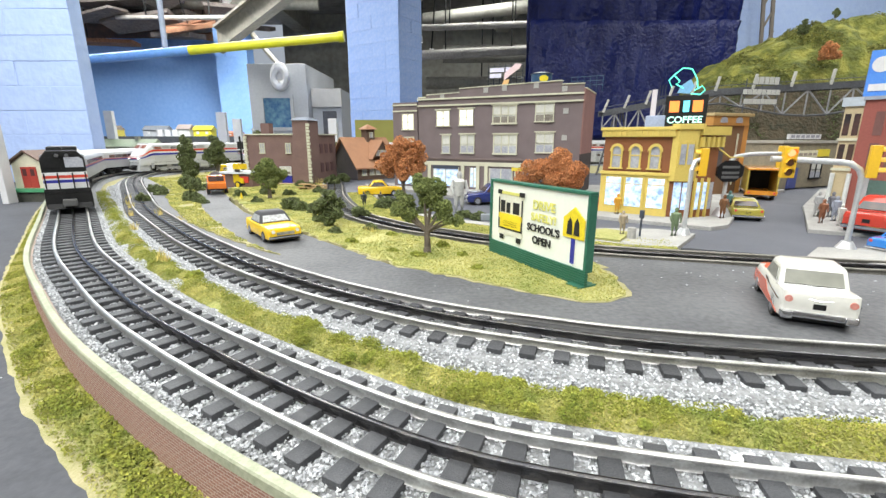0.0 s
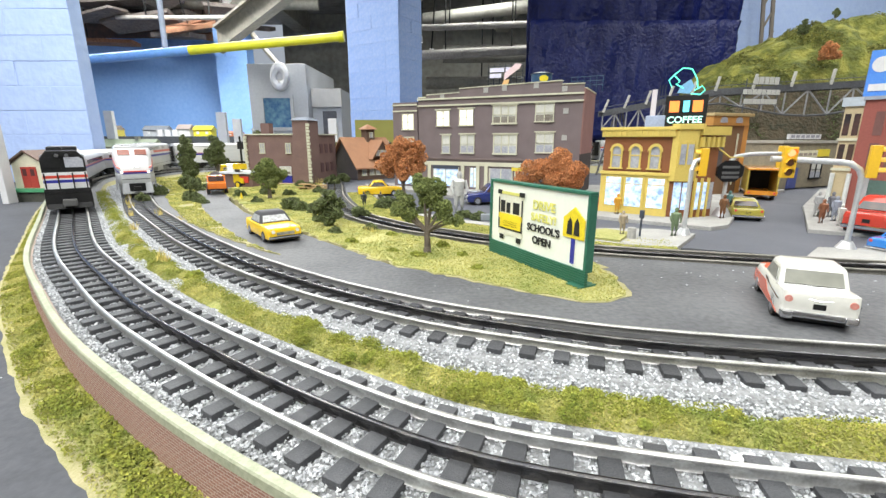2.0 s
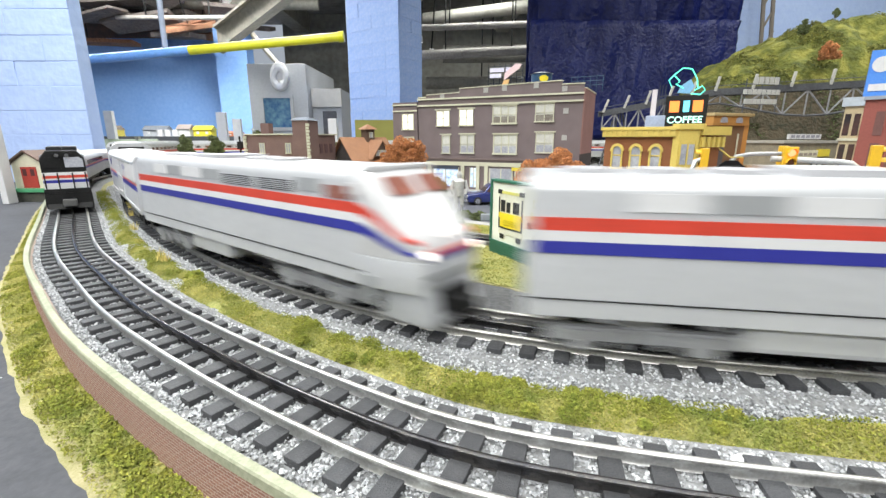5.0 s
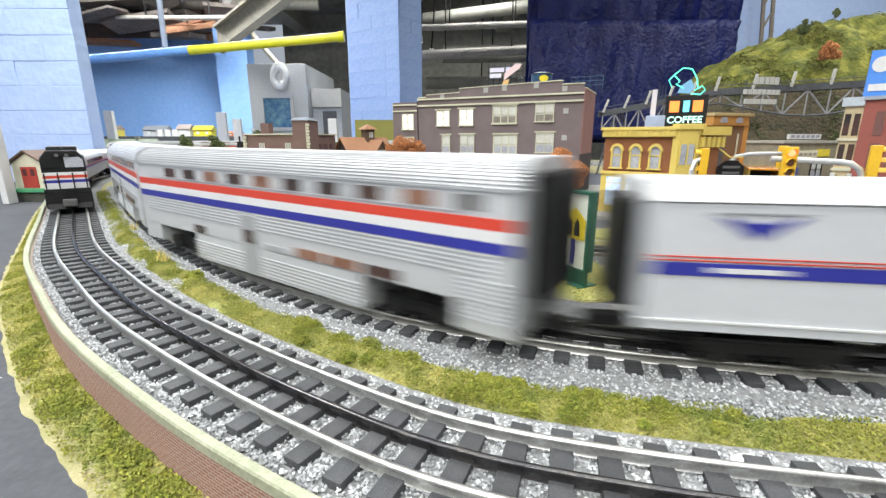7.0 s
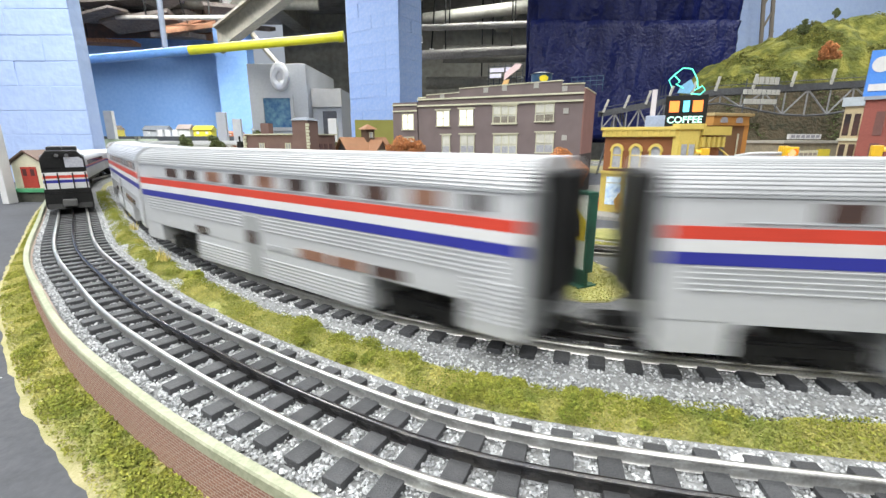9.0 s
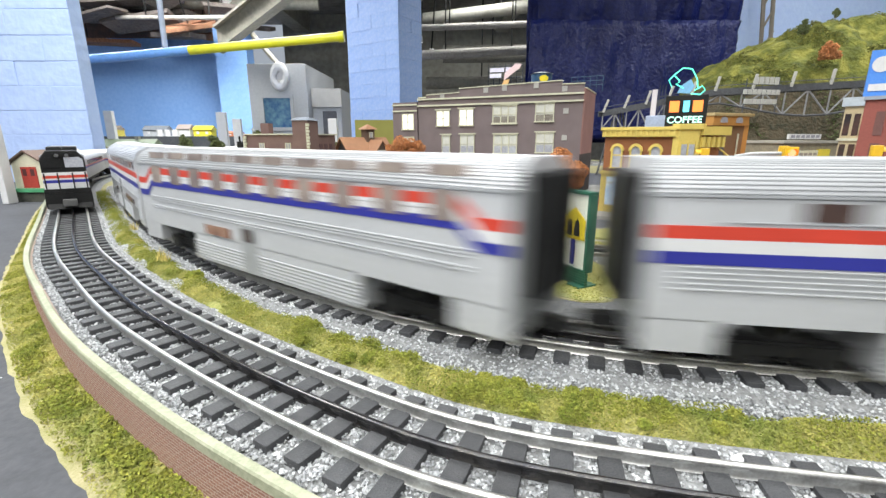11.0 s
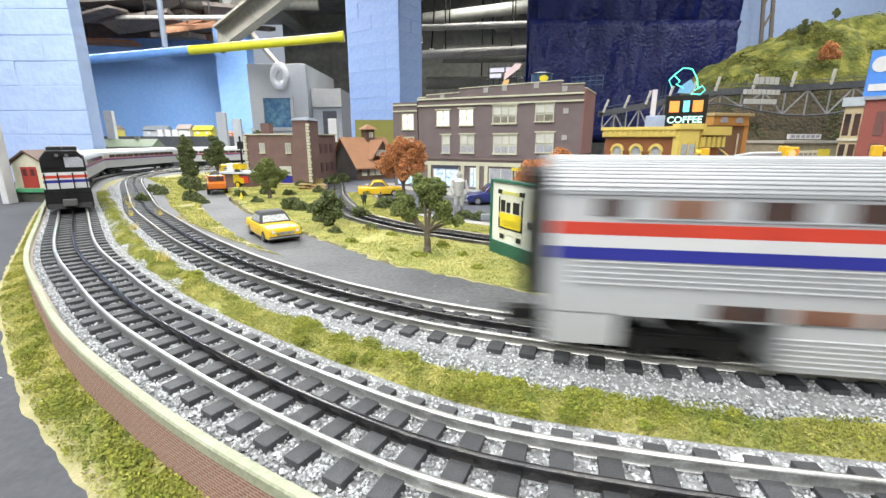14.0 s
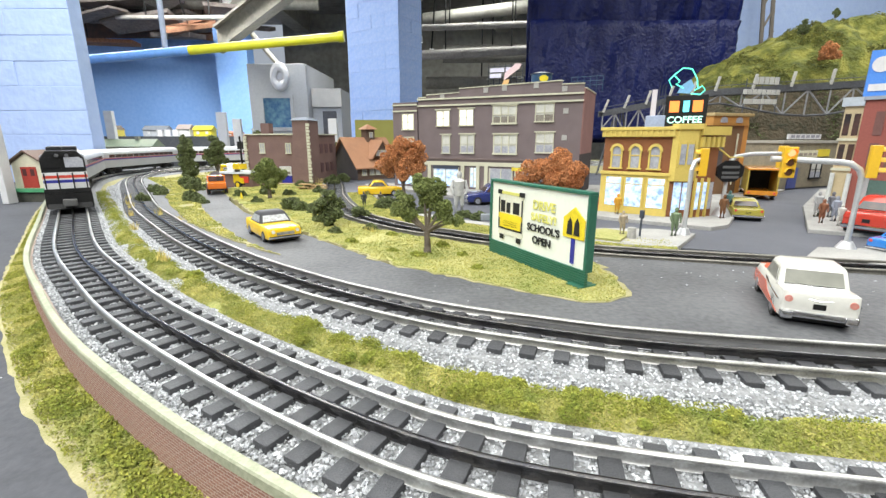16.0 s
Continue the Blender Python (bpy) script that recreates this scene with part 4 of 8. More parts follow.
slab("meadow_edge", ragged([(x + (0.003 if x > 0.1 else -0.001), y - 0.0015 if y < 0.7 else y) for x, y in MEADOW], 0.008), -0.0132, -0.003, SANDY, "pale sandy rim of the meadow", "ground")
MEADOW = ragged(MEADOW, 0.006)
slab("meadow", MEADOW, -0.0135, -0.0024, TURF, "yellow-green turf meadow around the billboard", "grass")
slab("yard", [(-0.8, 1.75), (-0.62, 1.12), (-0.38, 1.21), (-0.36, 1.38), (-0.5, 1.72)], -0.0135, -0.006, TURF, "rough green yard beside the brick works", "grass")
SHOULDER = [(-0.63, 1.03), (-0.535, 0.85), (-0.43, 0.7), (-0.34, 0.585), (-0.265, 0.508), (-0.2, 0.45), (-0.162, 0.418), (-0.215, 0.472), (-0.262, 0.53), (-0.325, 0.612), (-0.385, 0.7), (-0.48, 0.86), (-0.56, 1.0)]
SHOULDER = ragged(SHOULDER, 0.004)
slab("lineside_shoulder", SHOULDER, -0.0135, -0.0021, SANDY, "sandy grassy shoulder between track and road", "grass")
structure("street_verge", sheet(LINE_MIDDLE[88:162], 0.026, 0.072, 4, lambda x, y, k: -0.003 + 0.001 * lumps(x, y)), TURF, "green verge between the street track and the town", "grass")
structure("kerb_walk", sheet(LINE_MIDDLE[70:152], 0.074, 0.092, 2, lambda x, y, k: -0.0024), PAVE, "pale concrete walk along the verge", "pavement")
slab("island_pavement", [(0.15, 0.486), (0.195, 0.458), (0.245, 0.446), (0.30, 0.512), (0.268, 0.54), (0.2, 0.545), (0.13, 0.52)], -0.008, -0.0015, PAVE, "pale concrete street corner with a patch of grass", "pavement", 0.001)
slab("island_grass", [(0.152, 0.492), (0.192, 0.466), (0.222, 0.508), (0.2, 0.53), (0.14, 0.515)], -0.0015, 0.001, TURF, "small patch of turf in the pavement", "grass")
slab("corner_pavement", [(0.1, 0.775), (0.2, 0.655), (0.25, 0.612), (0.34, 0.548), (0.372, 0.565), (0.46, 0.68), (0.62, 0.87), (0.75, 0.97), (0.5, 1.05), (0.1, 1.1), (-0.15, 1.12), (-0.12, 1.02)], -0.008, -0.001, PAVE, "pale concrete pavement round the corner shop", "pavement", 0.001)
slab("far_pavement", [(0.452, 0.535), (0.51, 0.505), (0.9, 0.72), (1.2, 1.0), (0.84, 0.985), (0.60, 0.73)], -0.008, -0.001, PAVE, "pale concrete pavement with a rounded corner", "pavement", 0.001)
slab("signal_pavement", [(0.352, 0.412), (0.40, 0.383), (0.75, 0.3), (0.75, 0.34), (0.46, 0.44), (0.392, 0.448)], -0.009, -0.0022, PAVE, "pale concrete strip under the traffic signal", "pavement", 0.001)
structure("crossing_boards", sheet(LINE_MIDDLE[176:330], -0.0135, 0.0135, 2, lambda x, y, k: -0.0035), ROAD, "dark paving between the street rails", "road")
structure("inner_boards", sheet(SHOWN_INNER[412:529], 0.0035, 0.0138, 2, lambda x, y, k: -0.0032), mat("black_filler", (0.02, 0.02, 0.022), (0.05, 0.05, 0.05), 0.6, 0, 60, 500), "black filler beside the centre rail", "road")

# ---- buildings ----
CREAM = mat("cream_trim", (0.56, 0.55, 0.42), (0.47, 0.46, 0.35), 0.6, 0, 30, 300)
BROWNBRICK = mat("brown_brick", (0.185, 0.145, 0.148), (0.125, 0.098, 0.1), 0.7, 0, 30, 900, 0.0003, mix=0.8)
REDSIDE = mat("red_brown_brick", (0.25, 0.125, 0.11), (0.19, 0.095, 0.085), 0.75, 0, 25, 900, 0.0003)
YELLOW = mat("yellow_trim", (0.68, 0.52, 0.13), (0.6, 0.46, 0.11), 0.55, 0, 30, 400)
RUST = mat("rust_brick_wall", (0.27, 0.1, 0.035), (0.2, 0.075, 0.03), 0.75, 0, 30, 900, 0.0003)
SASH = mat("dark_sash", (0.16, 0.14, 0.12), (0.3, 0.28, 0.24), 0.2, 0, 60)
BLIND = mat("window_blind", (0.62, 0.62, 0.56), (0.5, 0.5, 0.46), 0.6, 0, 60)
PANE = mat("window_pane_grey", (0.45, 0.46, 0.5), (0.3, 0.31, 0.36), 0.15, 0, 40)
SHOP = lit_shop("lit_shop_window")
LITPANE = glow("lit_upper_window", (1, 0.97, 0.88), 0.5)
BRIGHT = mat("orange_brick", (0.5, 0.24, 0.05), (0.4, 0.19, 0.05), 0.7, 0, 30, 700, 0.0003)


def window(parent, x, z, w, h, frame_mat, pane_mat, lights=1, y=0.0, sill=True):
    """A framed window on a front wall in the plane y; x, z: its middle."""
    b = max(0.0016, w * 0.05)
    win = part("window", Shape().box(x - w / 2, x + w / 2, y - 0.0004, y + 0.001, z - h / 2, z + h / 2), pane_mat, parent)
    for a in ((x - w / 2 - b, x - w / 2, z - h / 2, z + h / 2), (x + w / 2, x + w / 2 + b, z - h / 2, z + h / 2), (x - w / 2 - b, x + w / 2 + b, z + h / 2, z + h / 2 + b), (x - w / 2, x + w / 2, z - b * 0.3, z + b * 0.3)):
        part("frame", Shape().box(a[0], a[1], y - 0.002, y, a[2], a[3]), frame_mat, win)
    for k in range(1, lights):
        q = x - w / 2 + w * k / lights
        part("mullion", Shape().box(q - b * 0.45, q + b * 0.45, y - 0.0021, y, z - h / 2, z + h / 2), frame_mat, win)
    if pane_mat is BLIND:
        part("lower_sash", Shape().box(x - w / 2, x + w / 2, y - 0.001, y - 0.0005, z - h / 2, z - h * 0.12), PANE if h > 0.034 else SASH, win)
    if sill:
        part("sill", Shape().box(x - w / 2 - b * 1.6, x + w / 2 + b * 1.6, y - 0.004, y, z - h / 2 - b * 1.5, z - h / 2), frame_mat, win)
    return win


def brownstone():
    W, D, H = 0.356, 0.132, 0.197
    t = thing("brick_hotel", pose(-0.055, 1.03, -0.004, 0, 0, -26.35), "three-storey brown brick block with cream trim and lit shops", "building")
    part("wall", Shape().box(0, W, 0, D, 0, H), BROWNBRICK, t)
    part("side_wall", Shape().box(W, W + 0.0025, 0.0, D, 0.082, H + 0.006), REDSIDE, t, "plain red-brown side wall")
    part("side_base", Shape().box(W, W + 0.0028, 0.0, D, 0, 0.082), mat("dark_brick", (0.035, 0.025, 0.025), rough=0.8), t, "dark lower side wall")
    par = Shape().prism([(0, H), (W, H), (W, H + 0.014), (0.315, H + 0.014), (0.315, H + 0.021), (0.10, H + 0.016), (0.10, H + 0.008), (0.02, H + 0.006), (0.02, H + 0.001), (0, H + 0.001)], 0, 0.006, "y")
    part("parapet", par, BROWNBRICK, t)
    cap = [((0, H + 0.001), (0.02, H + 0.001)), ((0.02, H + 0.006), (0.10, H + 0.008)), ((0.10, H + 0.016), (0.315, H + 0.021)), ((0.315, H + 0.014), (W, H + 0.014))]
    for (a, za), (b, zb) in cap:
        part("parapet_cap", Shape().prism([(a, za), (b, zb), (b, zb + 0.0018), (a, za + 0.0018)], -0.002, 0.008, "y"), CREAM, t)
    part("roof", Shape().box(0.003, W - 0.002, 0.006, D, H - 0.001, H + 0.002), mat("tar_roof", (0.06, 0.06, 0.065), rough=0.9), t)
    part("side_cap", Shape().box(W - 0.003, W + 0.004, 0.004, D, H + 0.006, H + 0.008), CREAM, t)
    for z in (0.1795, 0.193):
        part("cornice", Shape().box(-0.001, W + 0.001, -0.004, 0, z, z + 0.0032), CREAM, t)
    part("belt_course", Shape().box(-0.001, W + 0.001, -0.003, 0, 0.067, 0.07), mat("belt_brown", (0.2, 0.15, 0.14)), t)
    part("shop_fascia", Shape().box(0, W, -0.003, 0, 0.054, 0.062), CREAM, t)
    for x, z, w, h, n, pm in ((0.062, 0.154, 0.029, 0.03, 2, LITPANE), (0.117, 0.155, 0.03, 0.031, 2, LITPANE), (0.202, 0.159, 0.047, 0.032, 3, BLIND), (0.284, 0.161, 0.034, 0.032, 2, BLIND),
                              (0.069, 0.099, 0.017, 0.036, 1, BLIND), (0.12, 0.1, 0.03, 0.036, 2, BLIND), (0.205, 0.1, 0.047, 0.036, 3, BLIND), (0.287, 0.103, 0.033, 0.036, 2, BLIND)):
        window(t, x, z, w, h, CREAM, pm, n)
        part("lintel", Shape().box(x - w / 2 - 0.005, x + w / 2 + 0.005, -0.003, 0, z + h / 2 + 0.002, z + h / 2 + 0.0045), CREAM, t)
    for x in (0.028, 0.11, 0.146, 0.165, 0.232, 0.30, 0.345):
        part("pilaster", Shape().box(x - 0.004, x + 0.004, -0.003, 0, 0, 0.054), CREAM, t)
    for x, w, pm in ((0.069, 0.062, SHOP), (0.136, 0.016, SHOP), (0.198, 0.05, PANE), (0.266, 0.05, PANE), (0.322, 0.03, DARKGLASS)):
        part("shop_window", Shape().box(x - w / 2, x + w / 2, -0.001, 0.001, 0.008, 0.05), pm, t)
        for q in (x - w / 2, x, x + w / 2):
            part("shop_mullion", Shape().box(q - 0.001, q + 0.001, -0.0022, 0, 0.008, 0.05), CREAM, t)
    part("awning_box", Shape().box(0.038, 0.1, -0.004, 0, 0.046, 0.053), mat("dark_sign", (0.04, 0.05, 0.08)), t)
    part("shop_sign", Shape().box(0.222, 0.262, -0.004, 0, 0.046, 0.053), mat("sign_yellow", (0.75, 0.6, 0.05)), t)
    for x, z in ((0.325, 0.163), (0.325, 0.113), (0.06, 0.2), (0.16, 0.208), (0.2, 0.21), (0.265, 0.212), (0.32, 0.2035)):
        part("stone_block", Shape().box(x - 0.005, x + 0.005, -0.0015, 0, z - 0.005, z + 0.005), PAVE, t)
    return t


brownstone()
t = thing("brick_annex", pose(-0.115, 1.058, -0.004, 0, 0, -26.35), "narrow brown brick annex beside the hotel", "building")
part("wall", Shape().box(0, 0.064, 0, 0.1, 0, 0.19), BROWNBRICK, t)
for z in (0.183, 0.17):
    part("cornice", Shape().box(0, 0.064, -0.003, 0, z, z + 0.003), CREAM, t)
for z in (0.148, 0.098):
    window(t, 0.04, z, 0.028, 0.032, CREAM, LITPANE if z > 0.12 else BLIND, 2)
part("shop_window", Shape().box(0.01, 0.055, -0.001, 0.001, 0.008, 0.05), SHOP, t)


def bars(parent, m, rows, material, thick=0.0006):
    """Writing too small to read: short bars. rows: x0, x1, z, height."""
    for x0, x1, z, h in rows:
        part("sign_bar", Shape().box(x0, x1, -thick, 0, z, z + h), material, parent, m=m)


def lettering(parent, text, size, x, z, y, material, m=None, bold=0.0):
    c = bpy.data.curves.new("lettering", "FONT")
    c.body, c.size, c.align_x, c.extrude, c.offset = text, size, "CENTER", 0.0003, bold
    ob = bpy.data.objects.new("lettering", c)
    me = bpy.data.meshes.new_from_object(ob)
    bpy.data.objects.remove(ob)
    me.materials.clear()
    me.materials.append(material)
    return part("lettering", me, material, parent, m=(m or pose(0, 0, 0)) @ pose(x, y, z, 90, 0, 0))


# roof sign with a leaning figure of neon tubes, and the water tank
t = thing("roof_sign", pose(0.095, 0.985, 0.196, 0, 0, -20), "pale pink and white neon roof sign on a wire frame", "sign")
GRID = mat("frame_dark", (0.05, 0.06, 0.08), rough=0.5)
for k in range(7):
    part("frame_upright", Shape().tube([(k * 0.012, 0, 0), (k * 0.012, 0, 0.06)], 0.0007, 5), GRID, t)
for k in range(5):
    part("frame_rail", Shape().tube([(0, 0, 0.012 + k * 0.011), (0.072, 0, 0.012 + k * 0.011)], 0.0007, 5), GRID, t)
PINK = mat("sign_pink", (0.8, 0.6, 0.62), rough=0.4)
for a in ((0.004, 0.034, 0.045, 0.008), (0.004, 0.028, 0.034, 0.008), (0.037, 0.05, 0.046, 0.007)):
    part("sign_bar", Shape().box(a[0], a[0] + a[1] - a[0], -0.003, -0.001, a[2], a[2] + a[3]), mat("sign_lilac", (0.72, 0.7, 0.85), rough=0.4), t)
part("sign_panel", Shape().prism([(0.034, 0.028), (0.066, 0.05), (0.07, 0.058), (0.058, 0.06), (0.036, 0.042)], -0.005, -0.001, "y"), PINK, t, "pink leaning panel")
part("sign_panel", Shape().prism([(0.01, 0.005), (0.04, 0.006), (0.046, 0.03), (0.034, 0.028), (0.028, 0.012)], -0.005, -0.001, "y"), mat("sign_peach", (0.8, 0.5, 0.2), rough=0.4), t, "peach lower panel")
t = thing("water_tank", pose(0.205, 0.975, 0.196), "dark teal round roof tank with a yellow oval plate", "water tank")
TEAL = mat("tank_teal", (0.02, 0.06, 0.12), (0.03, 0.08, 0.16), 0.4)
part("drum", Shape().cyl(0, 0, 0.012, 0.041, 0.021, 0.021, 24), TEAL, t, smooth=True)
part("lid", Shape().cyl(0, 0, 0.041, 0.045, 0.0235, 0.006, 24), mat("tank_lid", (0.55, 0.58, 0.62), rough=0.4), t, smooth=True)
part("plate", Shape().tube([(0, -0.0205, 0.03), (0, -0.0225, 0.03)], 0.0065, 16), mat("tank_plate", (0.8, 0.65, 0.02)), t, m=Matrix.Diagonal((1.4, 1, 1, 1)))
for a, b in ((-0.015, -0.01), (0.015, -0.01), (-0.015, 0.014), (0.015, 0.014)):
    part("leg", Shape().cyl(a, b, 0, 0.013, 0.0016, sides=6), TEAL, t)
t = thing("roof_fence", pose(0.255, 0.93, 0.205, 0, 0, -26), "blue wire fence on the hotel roof", "fence")
for k in range(6):
    part("fence_post", Shape().cyl(k * 0.012, 0, -0.008, 0.02, 0.0006, sides=5), TEAL, t)
for k in range(3):
    part("fence_wire", Shape().tube([(0, 0, 0.004 + k * 0.008), (0.06, 0, 0.004 + k * 0.008)], 0.0006, 5), TEAL, t)


def arch_window(parent, x, z, w, h):
    """Round-headed window with a heavy yellow hood."""
    top = [(x + w / 2 * math.cos(a), z + h * 0.2 + w / 2 * math.sin(a)) for a in [k * math.pi / 8 for k in range(9)]]
    win = part("window", Shape().prism([(x - w / 2, z - h / 2), (x + w / 2, z - h / 2)] + top, -0.001, 0.001, "y"), PANE, parent)
    out = [(x + w * 0.85 * math.cos(a), z + h * 0.16 + w * 0.95 * math.sin(a)) for a in [k * math.pi / 8 for k in range(9)]]
    ring = [(p[0], -0.004, p[1]) for p in out] + [(p[0], -0.004, p[1]) for p in top[::-1]]
    s = Shape()
    n = len(ring)
    s.add(ring + [(a, 0.0, c) for a, b, c in ring], [(i, i + 1, n - 2 - i, n - 1 - i) for i in range(8)] + [(i, (i + 1) % n, n + (i + 1) % n, n + i) for i in range(n)])
    part("hood", s, YELLOW, win)
    for sx in (-1, 1):
        part("jamb", Shape().box(x + sx * w * 0.62 - 0.0012, x + sx * w * 0.62 + 0.0012, -0.0025, 0, z - h / 2, z + h * 0.2), YELLOW, win)
    part("sill", Shape().box(x - w * 0.85, x + w * 0.85, -0.004, 0, z - h / 2 - 0.002, z - h / 2), YELLOW, win)
    part("meeting_rail", Shape().box(x - w / 2, x + w / 2, -0.0018, 0, z - 0.001, z + 0.0008), YELLOW, win)


def corner_shop():
    t = thing("corner_shop", pose(0.243, 0.68, -0.002, 0, 0, -36.17), "two-storey corner shop, rust brick with yellow trim and lit windows", "building")
    W, H, C = 0.094, 0.1235, 0.028
    part("wall", Shape().prism([(0, 0), (W, 0), (W + C * 0.95, 0.012), (W + 0.05, 0.045), (W + 0.03, 0.13), (0, 0.13)], 0, H, "z"), RUST, t)
    part("roof", Shape().prism([(0.004, 0.004), (W, 0.004), (W + C * 0.85, 0.015), (W + 0.044, 0.045), (W + 0.024, 0.125), (0.004, 0.125)], H, H + 0.002, "z"), mat("shop_roof", (0.4, 0.33, 0.14)), t)
    part("shopfront", Shape().box(-0.001, W, -0.002, 0.001, 0, 0.06), YELLOW, t)
    for x, w in ((0.0185, 0.024), (0.0475, 0.025), (0.0775, 0.024)):
        sh = part("shop_window", Shape().box(x - w / 2, x + w / 2, -0.003, -0.002, 0.012, 0.054), SHOP, t)
        part("transom", Shape().box(x - w / 2, x + w / 2, -0.0038, -0.002, 0.0445, 0.0455), YELLOW, sh)
        for q in (x - w / 2, x + w / 2):
            part("shop_mullion", Shape().box(q - 0.0011, q + 0.0011, -0.0042, -0.002, 0.01, 0.055), YELLOW, sh)
    part("kick_panel", Shape().box(-0.001, W, -0.0035, -0.002, 0, 0.01), YELLOW, t)
    part("belt", Shape().box(-0.002, W, -0.005, 0, 0.058, 0.0625), YELLOW, t, bevel=0.0006)
    for x in (0.019, 0.045, 0.0715):
        arch_window(t, x, 0.086, 0.0115, 0.036)
    part("cornice", Shape().box(-0.003, W + 0.002, -0.006, 0.002, 0.112, 0.121), YELLOW, t)
    part("cornice_cap", Shape().box(-0.005, W + 0.003, -0.0085, 0.002, 0.121, 0.1255), YELLOW, t, bevel=0.0006)
    for k in range(14):
        part("bracket", Shape().box(0.001 + k * 0.007, 0.0035 + k * 0.007, -0.0078, -0.006, 0.113, 0.121), YELLOW, t)
    # the canted bay over the corner door
    bay = part("corner_bay", Shape().prism([(W - 0.002, -0.003), (W + 0.006, -0.006), (W + C, 0.008), (W + C + 0.002, 0.018), (W, 0.02)], 0.052, 0.127, "z"), YELLOW, t)
    ang = math.degrees(math.atan2(0.014, C - 0.006))
    bm_ = pose(W + 0.006, -0.006, 0, 0, 0, ang)
    for x in (0.0075, 0.0175):
        part("bay_window", Shape().box(x - 0.0038, x + 0.0038, -0.001, 0.001, 0.075, 0.102), PANE, bay, m=bm_)
    for x in (0.0025, 0.0125, 0.0225):
        part("bay_mullion", Shape().box(x - 0.0008, x + 0.0008, -0.0022, 0.001, 0.072, 0.106), YELLOW, bay, m=bm_)
    part("bay_cap", Shape().prism([(W - 0.004, -0.006), (W + 0.006, -0.0095), (W + C + 0.004, 0.006), (W + C + 0.006, 0.018), (W, 0.02)], 0.1215, 0.129, "z"), YELLOW, t, bevel=0.0006)
    part("door", Shape().box(0.003, 0.013, 0.004, 0.006, 0.002, 0.05), SHOP, t, m=bm_)
    part("corner_window", Shape().box(0.0145, 0.0235, 0.002, 0.004, 0.012, 0.05), SHOP, t, m=bm_)
    part("corner_post", Shape().cyl(W + C - 0.002, 0.008, 0, 0.055, 0.0016, sides=8), YELLOW, t)
    sd = pose(W + C, 0.012, 0, 0, 0, 55)
    for x in (0.008, 0.02, 0.032):
        part("side_window", Shape().box(x - 0.0035, x + 0.0035, -0.002, 0.001, 0.012, 0.05), SHOP if x < 0.03 else PANE, t, m=sd)
        part("side_pilaster", Shape().box(x - 0.0065, x - 0.0045, -0.003, 0.001, 0.0, 0.056), YELLOW, t, m=sd)
    for k in range(5):
        part("side_dentil", Shape().box(0.002 + k * 0.009, 0.006 + k * 0.009, -0.005, 0.001, 0.098, 0.112), YELLOW, t, m=sd)
    part("side_cornice", Shape().box(0, 0.05, -0.006, 0.001, 0.114, 0.1255), YELLOW, t, m=sd)
    return t


corner_shop()

# neon coffee sign on the roof
t = thing("coffee_sign", pose(0.30, 0.725, 0.12, 0, 0, -30.96), "black coffee roof sign with glowing neon cup and letters", "sign")
NEONG, NEONO, NEONC = glow("neon_mint", (0.12, 0.9, 0.62), 1.3), glow("neon_orange", (1, 0.25, 0.05), 1.0), glow("neon_cyan", (0.15, 0.75, 0.95), 1.1)
part("panel", Shape().box(0.044, 0.1, 0, 0.004, 0.006, 0.05), BLACK, t, bevel=0.0008)
lettering(t, "COFFEE", 0.0135, 0.072, 0.0105, -0.0006, glow("neon_white_green", (0.5, 1, 0.85), 1.2), bold=0.0002)
for a, b, m_ in ((0.05, 0.063, NEONO), (0.0685, 0.0765, NEONC), (0.081, 0.094, NEONO)):
    part("neon_bar", Shape().box(a, b, -0.0014, 0, 0.026, 0.042), m_, t)
cup = Shape()
cup.tube([(0.05, 0, 0.062), (0.045, 0, 0.072), (0.052, 0, 0.08), (0.062, 0, 0.088), (0.074, 0, 0.086), (0.082, 0, 0.072), (0.084, 0, 0.06)], 0.0009, 6)
part("neon_tube", cup, NEONG, t)
part("neon_tube", Shape().tube([(0.052, 0, 0.078), (0.06, 0, 0.07), (0.055, 0, 0.066), (0.066, 0, 0.06)], 0.0009, 6), NEONG, t)
part("neon_tube", Shape().tube([(0.076, 0, 0.052), (0.088, 0, 0.05), (0.094, 0, 0.056), (0.09, 0, 0.062), (0.08, 0, 0.056)], 0.0009, 6), NEONG, t)
part("cup_plate", Shape().prism([(0.058, 0.054), (0.074, 0.052), (0.08, 0.062), (0.074, 0.072), (0.062, 0.064)], 0.001, 0.003, "y"), mat("cup_blue", (0.2, 0.45, 0.75)), t)
part("side_pillar", Shape().box(0.024, 0.031, 0, 0.004, 0.012, 0.06), glow("pale_neon", (0.9, 0.7, 0.75), 0.2, (0.5, 0.5, 0.55)), t)
part("side_base", Shape().box(0.018, 0.046, -0.001, 0.004, 0.004, 0.022), mat("sign_steel", (0.35, 0.42, 0.6), rough=0.4), t, bevel=0.0015)
for x in (0.034, 0.038, 0.042):
    part("frame_rod", Shape().tube([(x, 0.002, 0.02), (x, 0.002, 0.066)], 0.0006, 5), GRID, t)
for x in (0.03, 0.05, 0.072, 0.094):
    part("support", Shape().tube([(x, 0.004, 0.02), (x, 0.012, 0.0)], 0.001, 5), GRID, t)

